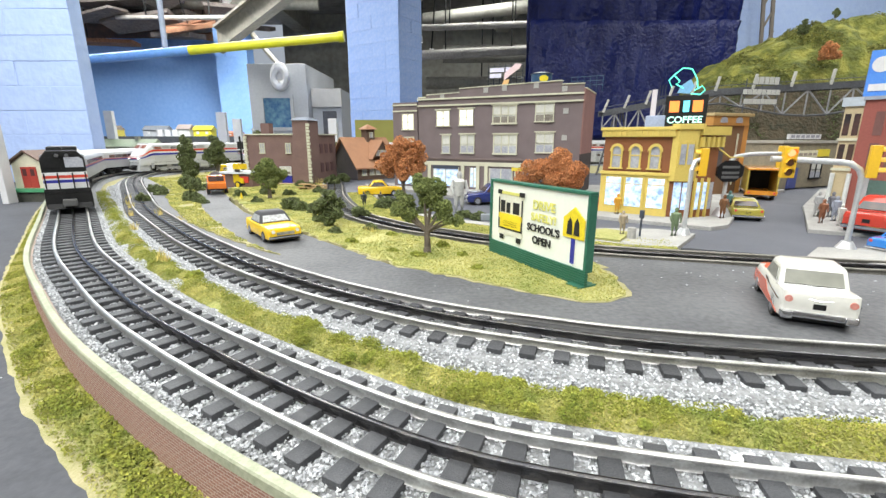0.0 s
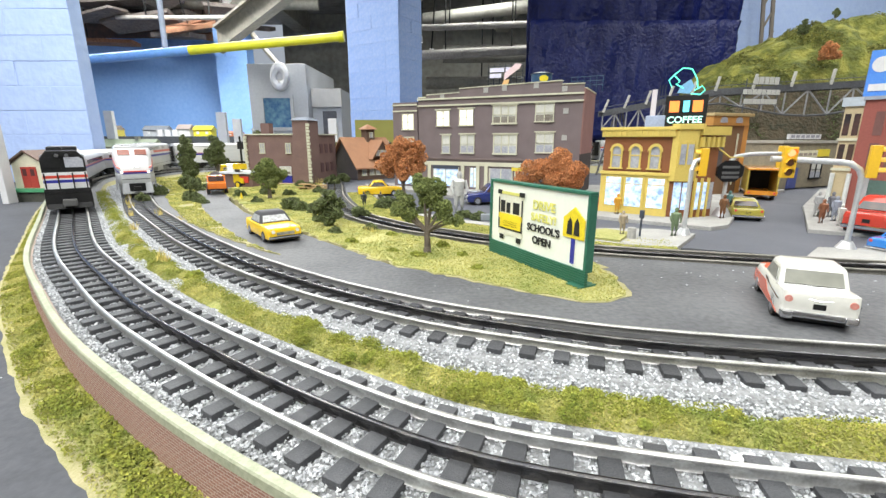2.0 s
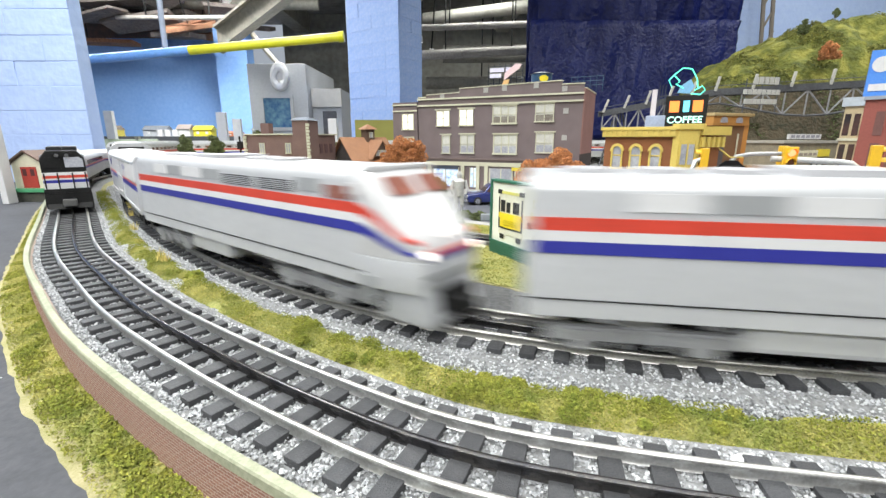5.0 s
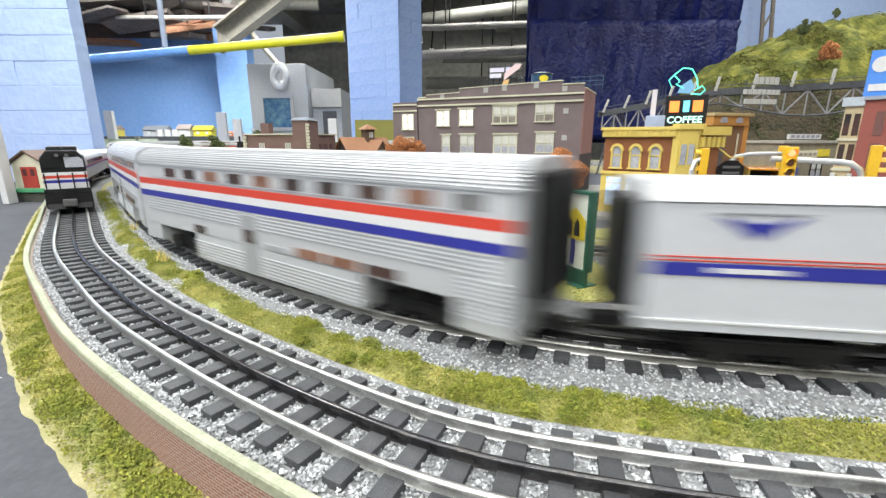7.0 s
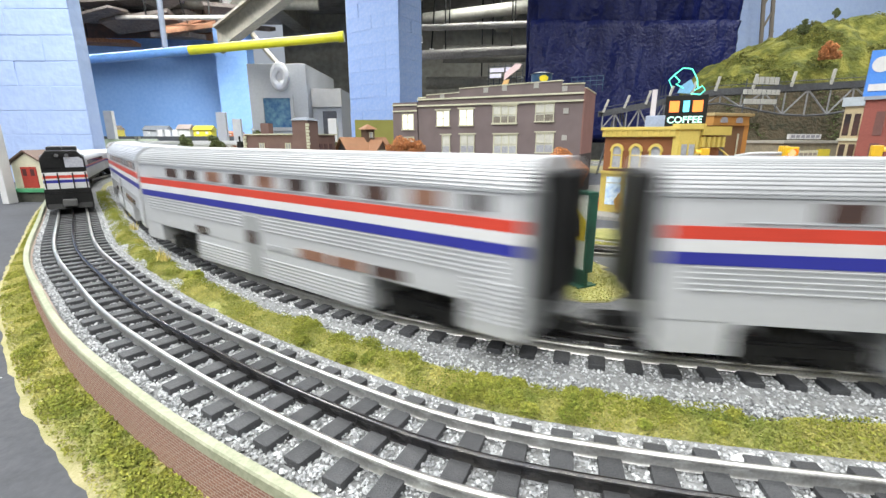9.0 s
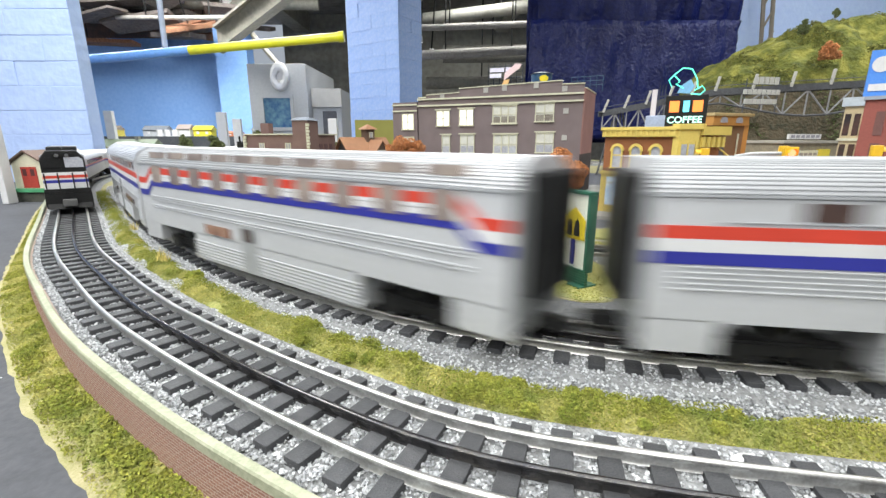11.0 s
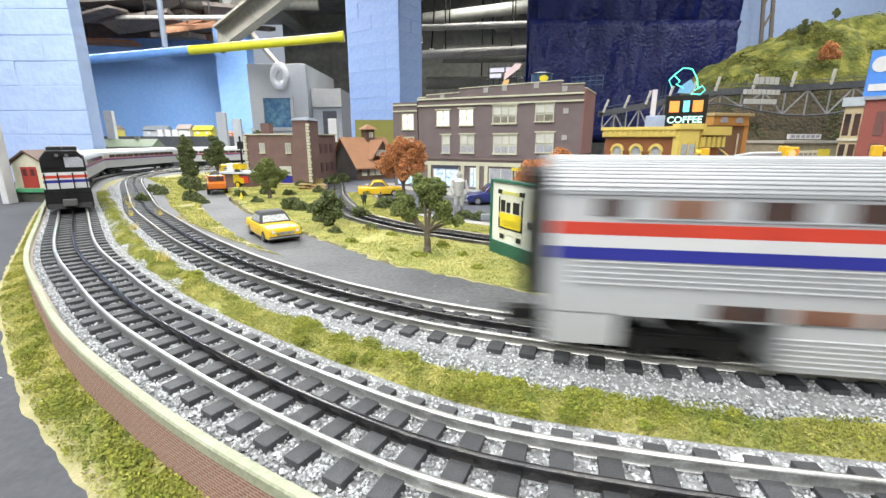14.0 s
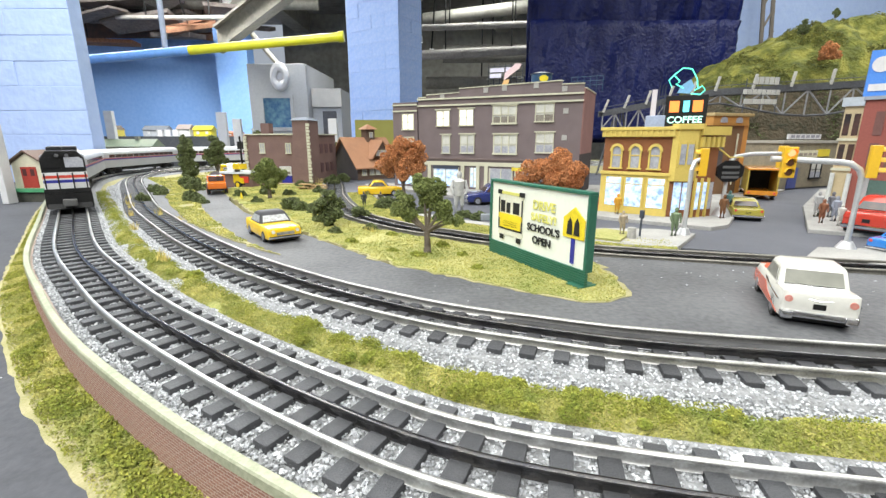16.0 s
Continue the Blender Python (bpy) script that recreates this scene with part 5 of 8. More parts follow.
# tall brick block, stone-fronted store, corner block
t = thing("brick_tower_block", pose(0.515, 0.872, -0.003, 0, 0, 22.25), "tall orange and brown brick block with arched windows", "building")
part("wall", Shape().box(0, 0.088, 0, 0.1, 0, 0.135), mat("dull_brick", (0.22, 0.115, 0.055), (0.14, 0.08, 0.04), 0.8, 0, 20, 600, 0.0004), t)
part("upper_wall", Shape().box(-0.006, 0.094, -0.004, 0.1, 0.135, 0.152), BRIGHT, t)
part("side_wall", Shape().box(0.088, 0.102, 0.0, 0.1, 0, 0.14), BRIGHT, t)
part("cornice", Shape().box(-0.008, 0.104, -0.007, 0.1, 0.152, 0.158), mat("tan_cornice", (0.45, 0.34, 0.16)), t, bevel=0.001)
for x in (0.022, 0.065):
    part("arch_window", Shape().prism([(x - 0.009, 0.14), (x + 0.009, 0.14)] + [(x + 0.009 * math.cos(a), 0.145 + 0.006 * math.sin(a)) for a in [k * math.pi / 6 for k in range(7)]], -0.0055, -0.0035, "y"), PANE, t)
part("dark_arch", Shape().prism([(0.014, 0.05), (0.036, 0.05)] + [(0.025 + 0.011 * math.cos(a), 0.09 + 0.012 * math.sin(a)) for a in [k * math.pi / 8 for k in range(9)]], -0.002, 0.001, "y"), mat("arch_dark_grey", (0.05, 0.05, 0.06), (0.1, 0.09, 0.09)), t)
part("wall_pipe", Shape().cyl(0.07, -0.003, 0.02, 0.12, 0.0015, sides=6), CREAM, t)

t = thing("stone_store", pose(0.745, 0.992, -0.003, 0, 0, 22.71), "low grey stone store with posters and a blue door", "building")
part("wall", Shape().box(0, 0.205, 0, 0.1, 0, 0.1), mat("rubble_stone", (0.33, 0.28, 0.19), (0.17, 0.15, 0.11), 0.85, 0, 60, 300, 0.001, mix=0.8), t)
part("parapet", Shape().box(-0.004, 0.209, -0.004, 0.1, 0.1, 0.106), mat("store_cap", (0.38, 0.36, 0.31)), t)
part("fascia_sign", Shape().box(0.015, 0.125, -0.004, 0, 0.068, 0.084), mat("store_sign", (0.72, 0.68, 0.5)), t)
part("fascia_panel", Shape().box(0.125, 0.17, -0.0045, 0, 0.07, 0.086), mat("store_yellow", (0.75, 0.6, 0.05)), t)
bars(t, pose(0, -0.0046, 0), [(0.022 + k * 0.017, 0.034 + k * 0.017, 0.073, 0.006) for k in range(6)], mat("sign_ink", (0.35, 0.3, 0.25)))
window(t, 0.135, 0.04, 0.04, 0.036, BLACK, BLIND, 2)
part("door", Shape().box(0.035, 0.066, -0.003, 0, 0, 0.046), mat("door_blue", (0.08, 0.1, 0.3)), t)
part("red_side", Shape().box(0.205, 0.24, 0.004, 0.09, 0, 0.1), mat("store_red", (0.28, 0.08, 0.06)), t)
part("red_side_sign", Shape().box(0.21, 0.236, 0.0005, 0.003, 0.066, 0.084), CREAM, t)
part("roof_sign_board", Shape().box(0.02, 0.14, 0.004, 0.007, 0.109, 0.12), WHITE, t)
bars(t, pose(0, 0.0038, 0), [(0.03 + k * 0.018, 0.042 + k * 0.018, 0.112, 0.006) for k in range(6)], mat("roof_sign_ink", (0.3, 0.3, 0.35)))

t = thing("corner_block", pose(0.63, 0.69, -0.003, 0, 0, -52), "tan and red brick corner block with tall windows", "building")
part("tan_wall", Shape().box(-0.022, 0.0, 0, 0.03, 0, 0.158), mat("tan_wall", (0.52, 0.42, 0.26), (0.44, 0.36, 0.22), 0.7), t)
part("red_wall", Shape().box(0.0, 0.2, -0.002, 0.2, 0, 0.166), mat("red_block", (0.3, 0.085, 0.065), (0.24, 0.07, 0.055), 0.75, 0, 20, 700, 0.0003), t)
part("metal_cornice", Shape().box(-0.026, 0.0, -0.004, 0.03, 0.158, 0.171), mat("zinc", (0.45, 0.5, 0.55), rough=0.4), t)
part("metal_cornice", Shape().box(-0.002, 0.2, -0.006, 0.2, 0.166, 0.171), mat("zinc_dark", (0.3, 0.33, 0.38), rough=0.5), t)
for z in (0.115, 0.07):
    for x in (-0.0165, -0.0055):
        part("window", Shape().box(x - 0.0036, x + 0.0036, -0.001, 0.001, z, z + 0.032), DARKGLASS, t)
    part("belt", Shape().box(-0.024, 0.0, -0.003, 0, z - 0.008, z - 0.004), CREAM, t)
    for x in (0.02, 0.04, 0.06):
        part("window", Shape().box(x - 0.005, x + 0.005, -0.003, -0.001, z, z + 0.034), mat("red_window", (0.16, 0.07, 0.06)), t)
for x in (-0.02, 0.0):
    part("shop_column", Shape().cyl(x, -0.004, 0, 0.058, 0.003, sides=10), mat("pale_column", (0.6, 0.62, 0.6)), t)
part("shop_window", Shape().box(0.02, 0.1, -0.004, -0.002, 0.01, 0.05), mat("shop_dark", (0.1, 0.16, 0.14), rough=0.2), t)
part("poster", Shape().box(0.05, 0.075, -0.0055, -0.0041, 0.02, 0.042), WHITE, t)
t = thing("blue_roof_sign", pose(0.632, 0.7, 0.168, 0, 0, -45), "blue and white roof sign board", "sign")
part("board", Shape().box(0, 0.05, 0, 0.004, 0.0, 0.065), mat("sign_blue", (0.05, 0.2, 0.65), (0.08, 0.26, 0.7)), t)
part("sign_disc", Shape().tube([(0.014, -0.001, 0.045), (0.014, 0.0, 0.045)], 0.011, 16), WHITE, t)
part("sign_bar", Shape().box(0.004, 0.045, -0.001, 0, 0.008, 0.018), WHITE, t)

# brick works, station, shed
t = thing("brick_works", pose(-0.497, 1.14, -0.006, 0, 0, -10.3), "small brown brick works with a stair tower", "building")
WB = mat("works_brick", (0.185, 0.115, 0.1), (0.14, 0.085, 0.075), 0.75, 0, 30, 800, 0.0003)
part("wall", Shape().box(0, 0.17, 0, 0.16, 0, 0.122), WB, t)
part("tower", Shape().box(0.132, 0.174, -0.003, 0.05, 0, 0.156), WB, t)
part("tower_roof", Shape().loft([[(0.128, -0.007, 0.156), (0.178, -0.007, 0.156), (0.178, 0.054, 0.156), (0.128, 0.054, 0.156)], [(0.14, 0.006, 0.164), (0.166, 0.006, 0.164), (0.166, 0.04, 0.164), (0.14, 0.04, 0.164)]]), mat("slate", (0.16, 0.18, 0.22)), t)
for x in (0.0, 0.1705):
    for k in range(16 if x < 0.1 else 20):
        part("quoin", Shape().box(x - 0.003, x + 0.004 + 0.002 * (k % 2), -0.0045, -0.001, k * 0.0075, k * 0.0075 + 0.0062), CREAM, t)
part("coping", Shape().box(-0.002, 0.132, -0.004, 0.004, 0.122, 0.125), CREAM, t)
part("coping", Shape().box(0.168, 0.176, 0.05, 0.162, 0.122, 0.125), CREAM, t)
for x in (0.0455, 0.116):
    window(t, x, 0.09, 0.011, 0.022, CREAM, PANE, 2)
window(t, 0.104, 0.035, 0.028, 0.018, WHITE, BLIND, 2)
part("door", Shape().box(0.09, 0.12, -0.002, 0, 0.004, 0.026), NAVY, t)
part("chimney", Shape().box(0.008, 0.032, 0.06, 0.08, 0.122, 0.152), WB, t)
for k in range(3):
    for z in (0.088, 0.04):
        part("side_window", Shape().box(0.17, 0.1715, 0.06 + k * 0.03, 0.076 + k * 0.03, z - 0.012, z + 0.012), mat("side_pane", (0.1, 0.05, 0.05)), t)
part("loading_deck", Shape().box(0.02, 0.13, -0.03, 0, 0.0, 0.005), mat("deck_wood", (0.35, 0.25, 0.14), scale=60), t)

t = thing("lineside_hut", pose(-0.5, 1.04, -0.006, 0, 0, -10), "low brick hut with a pale flat roof", "hut")
part("wall", Shape().box(-0.02, 0.06, 0, 0.05, 0, 0.034), WB, t)
part("roof", Shape().box(-0.026, 0.066, -0.006, 0.056, 0.034, 0.038), mat("pale_roof", (0.6, 0.62, 0.64)), t)
part("red_board", Shape().box(0.03, 0.05, -0.003, 0, 0.014, 0.028), RED, t)
part("roof_box", Shape().box(-0.01, 0.01, 0.01, 0.03, 0.038, 0.055), WHITE, t)

t = thing("station_house", pose(-0.235, 1.232, -0.005, 0, 0, 42), "dark brown station with a tan hipped roof and cupola", "station")
SW, SD = mat("station_wood", (0.05, 0.045, 0.05), (0.075, 0.065, 0.07), 0.6, 0, 30, 400), mat("station_front", (0.09, 0.055, 0.04), (0.12, 0.075, 0.05), 0.7)
TAN = mat("tan_shingle", (0.34, 0.175, 0.095), (0.27, 0.135, 0.075), 0.8, 0, 40, 500, 0.0005)
part("wall", Shape().prism([(-0.0005, 0), (0.13, 0), (0.13, 0.13), (-0.0005, 0.13)], 0, 0.045, "z"), SD, t)
part("gable_wall", Shape().prism([(0.0, 0), (0.14, 0), (0.14, 0.045), (0.07, 0.112), (0.0, 0.045)], -0.002, 0.002, "x"), SW, t)
for sgn in (0, 1):
    a = [(-0.012, 0.034), (0.07, 0.116), (0.07, 0.112), (-0.012, 0.03)] if sgn == 0 else [(0.152, 0.034), (0.07, 0.116), (0.07, 0.112), (0.152, 0.03)]
    part("roof", Shape().prism(a, -0.012, 0.145, "x"), TAN, t)
part("dormer", Shape().prism([(0.05, 0.062), (0.112, 0.062), (0.081, 0.104)], -0.002, 0.06, "y"), SD, t)
for a in ([(0.042, 0.056), (0.081, 0.109), (0.081, 0.105), (0.046, 0.056)], [(0.12, 0.056), (0.081, 0.109), (0.081, 0.105), (0.116, 0.056)]):
    part("dormer_roof", Shape().prism(a, -0.008, 0.06, "y"), TAN, t)
for x in (0.066, 0.08, 0.094):
    window(t, x, 0.072, 0.008, 0.015, CREAM, PANE, 1, -0.0025, False)
for x in (0.02, 0.045, 0.065, 0.085, 0.105):
    window(t, x, 0.026, 0.011, 0.024, CREAM, PANE, 2, -0.0005)
part("cupola", Shape().box(0.068, 0.096, 0.056, 0.084, 0.1, 0.138), SD, t)
part("cupola_roof", Shape().loft([[(0.06, 0.048, 0.138), (0.104, 0.048, 0.138), (0.104, 0.092, 0.138), (0.06, 0.092, 0.138)], [(0.08, 0.068, 0.152), (0.084, 0.068, 0.152), (0.084, 0.072, 0.152), (0.08, 0.072, 0.152)]]), TAN, t)
window(t, 0.083, 0.122, 0.009, 0.014, CREAM, PANE, 1, 0.0555, False)

t = thing("platform_shed", pose(-0.955, 1.03, LOW), "small cream shed with red double doors on a platform", "shed")
part("base", Shape().box(-0.048, 0.05, -0.004, 0.06, 0, 0.0225), mat("dark_timber", (0.05, 0.055, 0.045), (0.09, 0.09, 0.07), 0.8, 0, 60), t)
part("platform", Shape().box(-0.058, 0.06, -0.012, 0.066, 0.0225, 0.031), mat("green_edge", (0.07, 0.3, 0.14), (0.06, 0.24, 0.12)), t, bevel=0.001)
part("wall", Shape().prism([(-0.038, 0.031), (0.038, 0.031), (0.038, 0.088), (0, 0.112), (-0.038, 0.088)], 0.0, 0.055, "y"), mat("cream_boards", (0.72, 0.68, 0.52), scale=60), t)
for a in ([(-0.046, 0.084), (0, 0.114), (0, 0.118), (-0.046, 0.088)], [(0.046, 0.084), (0, 0.114), (0, 0.118), (0.046, 0.088)]):
    part("roof", Shape().prism(a, -0.008, 0.06, "y"), mat("brown_shingle", (0.13, 0.08, 0.06)), t)
for sx in (-1, 1):
    dr = part("door", Shape().box(sx * 0.009 - 0.0085, sx * 0.009 + 0.0085, -0.002, 0, 0.032, 0.08), mat("door_red", (0.4, 0.045, 0.03)), t)
    part("door_window", Shape().box(sx * 0.009 - 0.0045, sx * 0.009 + 0.0045, -0.0028, -0.0018, 0.06, 0.075), mat("door_dark", (0.08, 0.02, 0.02)), dr)

# billboard
t = thing("billboard", pose(0.048, 0.432, -0.0028, 0, 0, -62.41), "white road-safety billboard in a green frame with slatted base", "billboard")
GREEN = mat("billboard_green", (0.02, 0.11, 0.07), (0.03, 0.14, 0.09), 0.45)
part("face", Shape().box(0.001, 0.127, 0.0005, 0.002, 0.013, 0.071), mat("billboard_white", (0.8, 0.82, 0.72), (0.75, 0.77, 0.68), 0.4), t)
for a in ((-0.001, 0.129, 0.0705, 0.0728), (-0.001, 0.129, 0.0118, 0.0135), (-0.0012, 0.0012, 0.0135, 0.0705), (0.1265, 0.129, 0.0135, 0.0705)):
    part("frame", Shape().box(a[0], a[1], -0.0012, 0.0065, a[2], a[3]), GREEN, t, bevel=0.0004)
for k in range(6):
    part("slat", Shape().box(-0.001, 0.129, -0.001, 0.002, 0.0 + k * 0.002, 0.0016 + k * 0.002), GREEN, t)
part("foot", Shape().box(0.115, 0.129, -0.006, 0.012, 0.0, 0.0015), GREEN, t)
INK, SIGNY = mat("sign_black", (0.015, 0.015, 0.015)), mat("sign_yellow_paint", (0.85, 0.66, 0.03), rough=0.4)
PALEY = mat("sign_pale_yellow", (0.75, 0.72, 0.2), rough=0.4)
lettering(t, "DRIVE", 0.0105, 0.0775, 0.0525, -0.0003, PALEY, bold=0.0002)
lettering(t, "SAFELY!", 0.0092, 0.0775, 0.0425, -0.0003, PALEY, bold=0.0002)
lettering(t, "SCHOOL'S", 0.0088, 0.0775, 0.033, -0.0003, INK, bold=0.0002)
lettering(t, "OPEN", 0.0092, 0.0765, 0.0225, -0.0003, INK, bold=0.0002)
bus = part("bus_picture", Shape().box(0.0135, 0.05, -0.0004, 0.0006, 0.022, 0.062), mat("bus_cream", (0.75, 0.74, 0.6)), t)
for x0, x1, z0, z1, m in ((0.0135, 0.05, 0.0375, 0.0425, SIGNY), (0.016, 0.0475, 0.029, 0.0375, SIGNY), (0.017, 0.0235, 0.0435, 0.0545, INK), (0.026, 0.0315, 0.0435, 0.053, INK), (0.036, 0.045, 0.0435, 0.054, INK), (0.012, 0.0185, 0.06, 0.064, INK),
                          (0.045, 0.052, 0.06, 0.064, INK), (0.0185, 0.045, 0.0605, 0.063, PALEY), (0.022, 0.042, 0.031, 0.0318, INK), (0.022, 0.042, 0.033, 0.0338, INK), (0.022, 0.042, 0.035, 0.0358, INK),
                          (0.0135, 0.05, 0.0275, 0.029, INK), (0.016, 0.022, 0.0175, 0.022, INK), (0.042, 0.048, 0.0175, 0.022, INK), (0.0135, 0.015, 0.029, 0.057, INK), (0.0485, 0.05, 0.029, 0.057, INK)):
    part("bus_patch", Shape().box(x0, x1, -0.0009, -0.0003, z0, z1), m, bus)
pent = part("crossing_sign", Shape().prism([(0.102, 0.036), (0.1245, 0.036), (0.1245, 0.051), (0.1133, 0.06), (0.102, 0.051)], -0.0006, 0.0006, "y"), SIGNY, t, "yellow five-sided crossing sign")
for x in (0.1095, 0.117):
    part("sign_mark", Shape().prism([(x - 0.003, 0.0385), (x + 0.003, 0.0385), (x + 0.0022, 0.048), (x, 0.052), (x - 0.0022, 0.048)], -0.0011, -0.0005, "y"), INK, pent)
part("sign_post", Shape().box(0.1115, 0.115, -0.0006, 0.0006, 0.016, 0.036), NAVY, t)

# ---- the hill and its bridge ----
HT = [(0.84, 0.02), (0.93, 0.2), (0.99, 0.32), (1.1, 0.40), (1.2, 0.455), (1.36, 0.515), (1.6, 0.55), (1.9, 0.55), (2.4, 0.46), (2.7, 0.1)]


def hill_height(x, y):
    top = np.interp(x, [a for a, b in HT], [b for a, b in HT])
    f = min(max((y - 1.49) / 0.11, 0), 1)
    shelf = 0.62 * f ** 0.6 + 0.38 * min(max((y - 1.54) / 0.2, 0), 1)
    b = min(max((2.04 - y) / 0.1, 0), 1)
    return top * shelf * b + 0.03 * noise.noise(Vector((x * 9, y * 9, 0))) * f * b + 0.015 * noise.noise(Vector((x * 30, y * 30, 4))) * f - 0.012


rows = []
for j in range(56):
    y = 1.48 + 0.57 * j / 55
    rows.append([(0.82 + 1.9 * i / 110 + 0.012 * noise.noise(Vector((i * 0.3, j * 0.3, 1))), y + 0.02 * noise.noise(Vector((i * 0.21, j * 0.4, 7))), hill_height(0.82 + 1.9 * i / 110, y)) for i in range(111)])
hillm = mat("hill_rock", (0.12, 0.09, 0.055), (0.035, 0.036, 0.02), 0.95, 0, 16, 90, 0.012, mix=0.7)
nt, lk = hillm.node_tree.nodes, hillm.node_tree.links
geo, sep, rng, mixg, ns, grn = nt.new("ShaderNodeNewGeometry"), nt.new("ShaderNodeSeparateXYZ"), nt.new("ShaderNodeMapRange"), nt.new("ShaderNodeMix"), nt.new("ShaderNodeTexNoise"), nt.new("ShaderNodeValToRGB")
lk.new(geo.outputs["Position"], sep.inputs[0])
rng.inputs[1].default_value, rng.inputs[2].default_value = 0.255, 0.31
lk.new(sep.outputs[2], rng.inputs[0])
ns.inputs["Scale"].default_value, ns.inputs["Detail"].default_value = 22, 4
lk.new(geo.outputs["Position"], ns.inputs["Vector"])
for pos, c in ((0.3, (0.05, 0.065, 0.012)), (0.5, (0.14, 0.15, 0.025)), (0.62, (0.26, 0.25, 0.05))):
    e = grn.color_ramp.elements[0] if pos == 0.3 else grn.color_ramp.elements[1] if pos == 0.5 else grn.color_ramp.elements.new(pos)
    e.position, e.color = pos, (*c, 1)
lk.new(ns.outputs["Fac"], grn.inputs[0])
mixg.data_type = "RGBA"
bs = nt["Principled BSDF"]
lk.new(bs.inputs["Base Color"].links[0].from_socket, mixg.inputs[6])
lk.new(grn.outputs[0], mixg.inputs[7])
lk.new(rng.outputs[0], mixg.inputs[0])
lk.new(mixg.outputs[2], bs.inputs["Base Color"])
structure("hill", Shape().loft(rows, closed=False), hillm, "steep scenery hill of brown rock with green slopes", "hill", smooth=True)

BR = [Vector(p) for p in ((0.50, 1.46, 0.19), (0.78, 1.36, 0.243), (1.25, 1.27, 0.263), (1.75, 1.2, 0.27))]
bridge = thing("trestle_bridge", pose(0, 0, 0), "grey steel deck bridge with lattice trusses across the hill", "bridge")
BST = mat("bridge_steel", (0.1, 0.105, 0.115), (0.05, 0.05, 0.055), 0.6, 0.2, 30, 300)
LACE = mat("bridge_lattice", (0.3, 0.3, 0.31), (0.2, 0.2, 0.21))
PALES = mat("bridge_post", (0.5, 0.49, 0.45), (0.4, 0.39, 0.36))


def along(u):
    u *= len(BR) - 1
    i = min(int(u), len(BR) - 2)
    return BR[i].lerp(BR[i + 1], u - i)


for a, b in zip(BR, BR[1:]):
    for off in (-0.022, 0.022):
        part("deck_girder", Shape().loft([[p + Vector((0, off, 0)) + d for d in (Vector((0, -0.003, -0.016)), Vector((0, 0.003, -0.016)), Vector((0, 0.003, 0.002)), Vector((0, -0.003, 0.002)))] for p in (a, b)]), BST, bridge)
    part("deck", Shape().loft([[p + d for d in (Vector((0, -0.022, -0.004)), Vector((0, 0.022, -0.004)), Vector((0, 0.022, 0.0)), Vector((0, -0.022, 0.0)))] for p in (a, b)]), BST, bridge)
    part("handrail", Shape().tube([a + Vector((0, -0.027, 0.01)), b + Vector((0, -0.027, 0.01))], 0.0012, 6), BST, bridge)
for k in range(16):
    p = along(k / 15)
    part("outrigger_post", Shape().box(-0.0028, 0.0028, -0.003, 0.003, -0.004, 0.036), PALES, bridge, m=Matrix.Translation(p + Vector((0, -0.026, 0))) @ pose(0, 0, 0, 0, 20 - k * 1.6, 0))
N = 26
low = lambda u: -0.034 - 0.05 * abs(math.sin(u * math.pi * 2.6 + 0.5)) ** 1.5
for k in range(N):
    u0, u1 = k / N, (k + 1) / N
    a, b = along(u0), along(u1)
    la, lb = a + Vector((0, -0.02, low(u0))), b + Vector((0, -0.02, low(u1)))
    part("truss_chord", Shape().tube([la, lb], 0.003, 5), BST, bridge)
    part("truss_diagonal", Shape().tube([a + Vector((0, -0.02, -0.014)), lb] if k % 2 else [la, b + Vector((0, -0.02, -0.014))], 0.0024, 5), LACE, bridge)
    part("truss_vertical", Shape().tube([a + Vector((0, -0.02, -0.014)), la], 0.0022, 5), LACE, bridge)
for x, y in ((0.55, 1.44), (0.68, 1.4)):
    for dx in (-0.035, -0.012, 0.012, 0.035):
        part("trestle_leg", Shape().tube([(x + dx * 0.3, y, 0.19), (x + dx * 1.6, y, -0.012)], 0.003, 6), BST, bridge)
    for z in (0.05, 0.11):
        part("trestle_brace", Shape().tube([(x - 0.04, y, z), (x + 0.04, y, z + 0.04)], 0.002, 5), BST, bridge)
t = thing("hotel_roof_sign", pose(0.555, 0.86, 0.155, 0, 0, 10), "grey three-line roof sign on the brick block", "sign")
for z, rows_ in ((0.05, [(0.02 + 0.011 * k, 0.028 + 0.011 * k) for k in range(5)]), (0.032, [(0.0 + 0.01 * k, 0.0075 + 0.01 * k) for k in range(8)]), (0.015, [(0.004 + 0.009 * k, 0.011 + 0.009 * k) for k in range(8)])):
    for a, b in rows_:
        part("sign_bar", Shape().box(a, b, -0.001, 0.001, z, z + (0.013 if z > 0.04 else 0.009)), mat("bar_grey", (0.5, 0.5, 0.47)), t)
    part("sign_rail", Shape().tube([(0, 0.0015, z), (0.08, 0.0015, z)], 0.0008, 5), GRID, t)
for x in (0.005, 0.04, 0.075):
    part("sign_leg", Shape().tube([(x, 0.0015, 0), (x, 0.0015, 0.06)], 0.0008, 5), GRID, t)

# ---- the standing train on the outer track ----


def outer_pose(i, length):
    """Pose of a car whose front is at step i of the outer line and faces along it."""
    a, b = LINE_OUTER[i - int(length * 11)], LINE_OUTER[i - int(length * 89)]
    d, mid = a - b, (a + b) / 2
    return pose(mid[0], mid[1], 0.0005, 0, 0, math.degrees(math.atan2(d[1], d[0])))


def nearest(line, x, y):
    return int(np.argmin(np.hypot(line[:, 0] - x, line[:, 1] - y)))


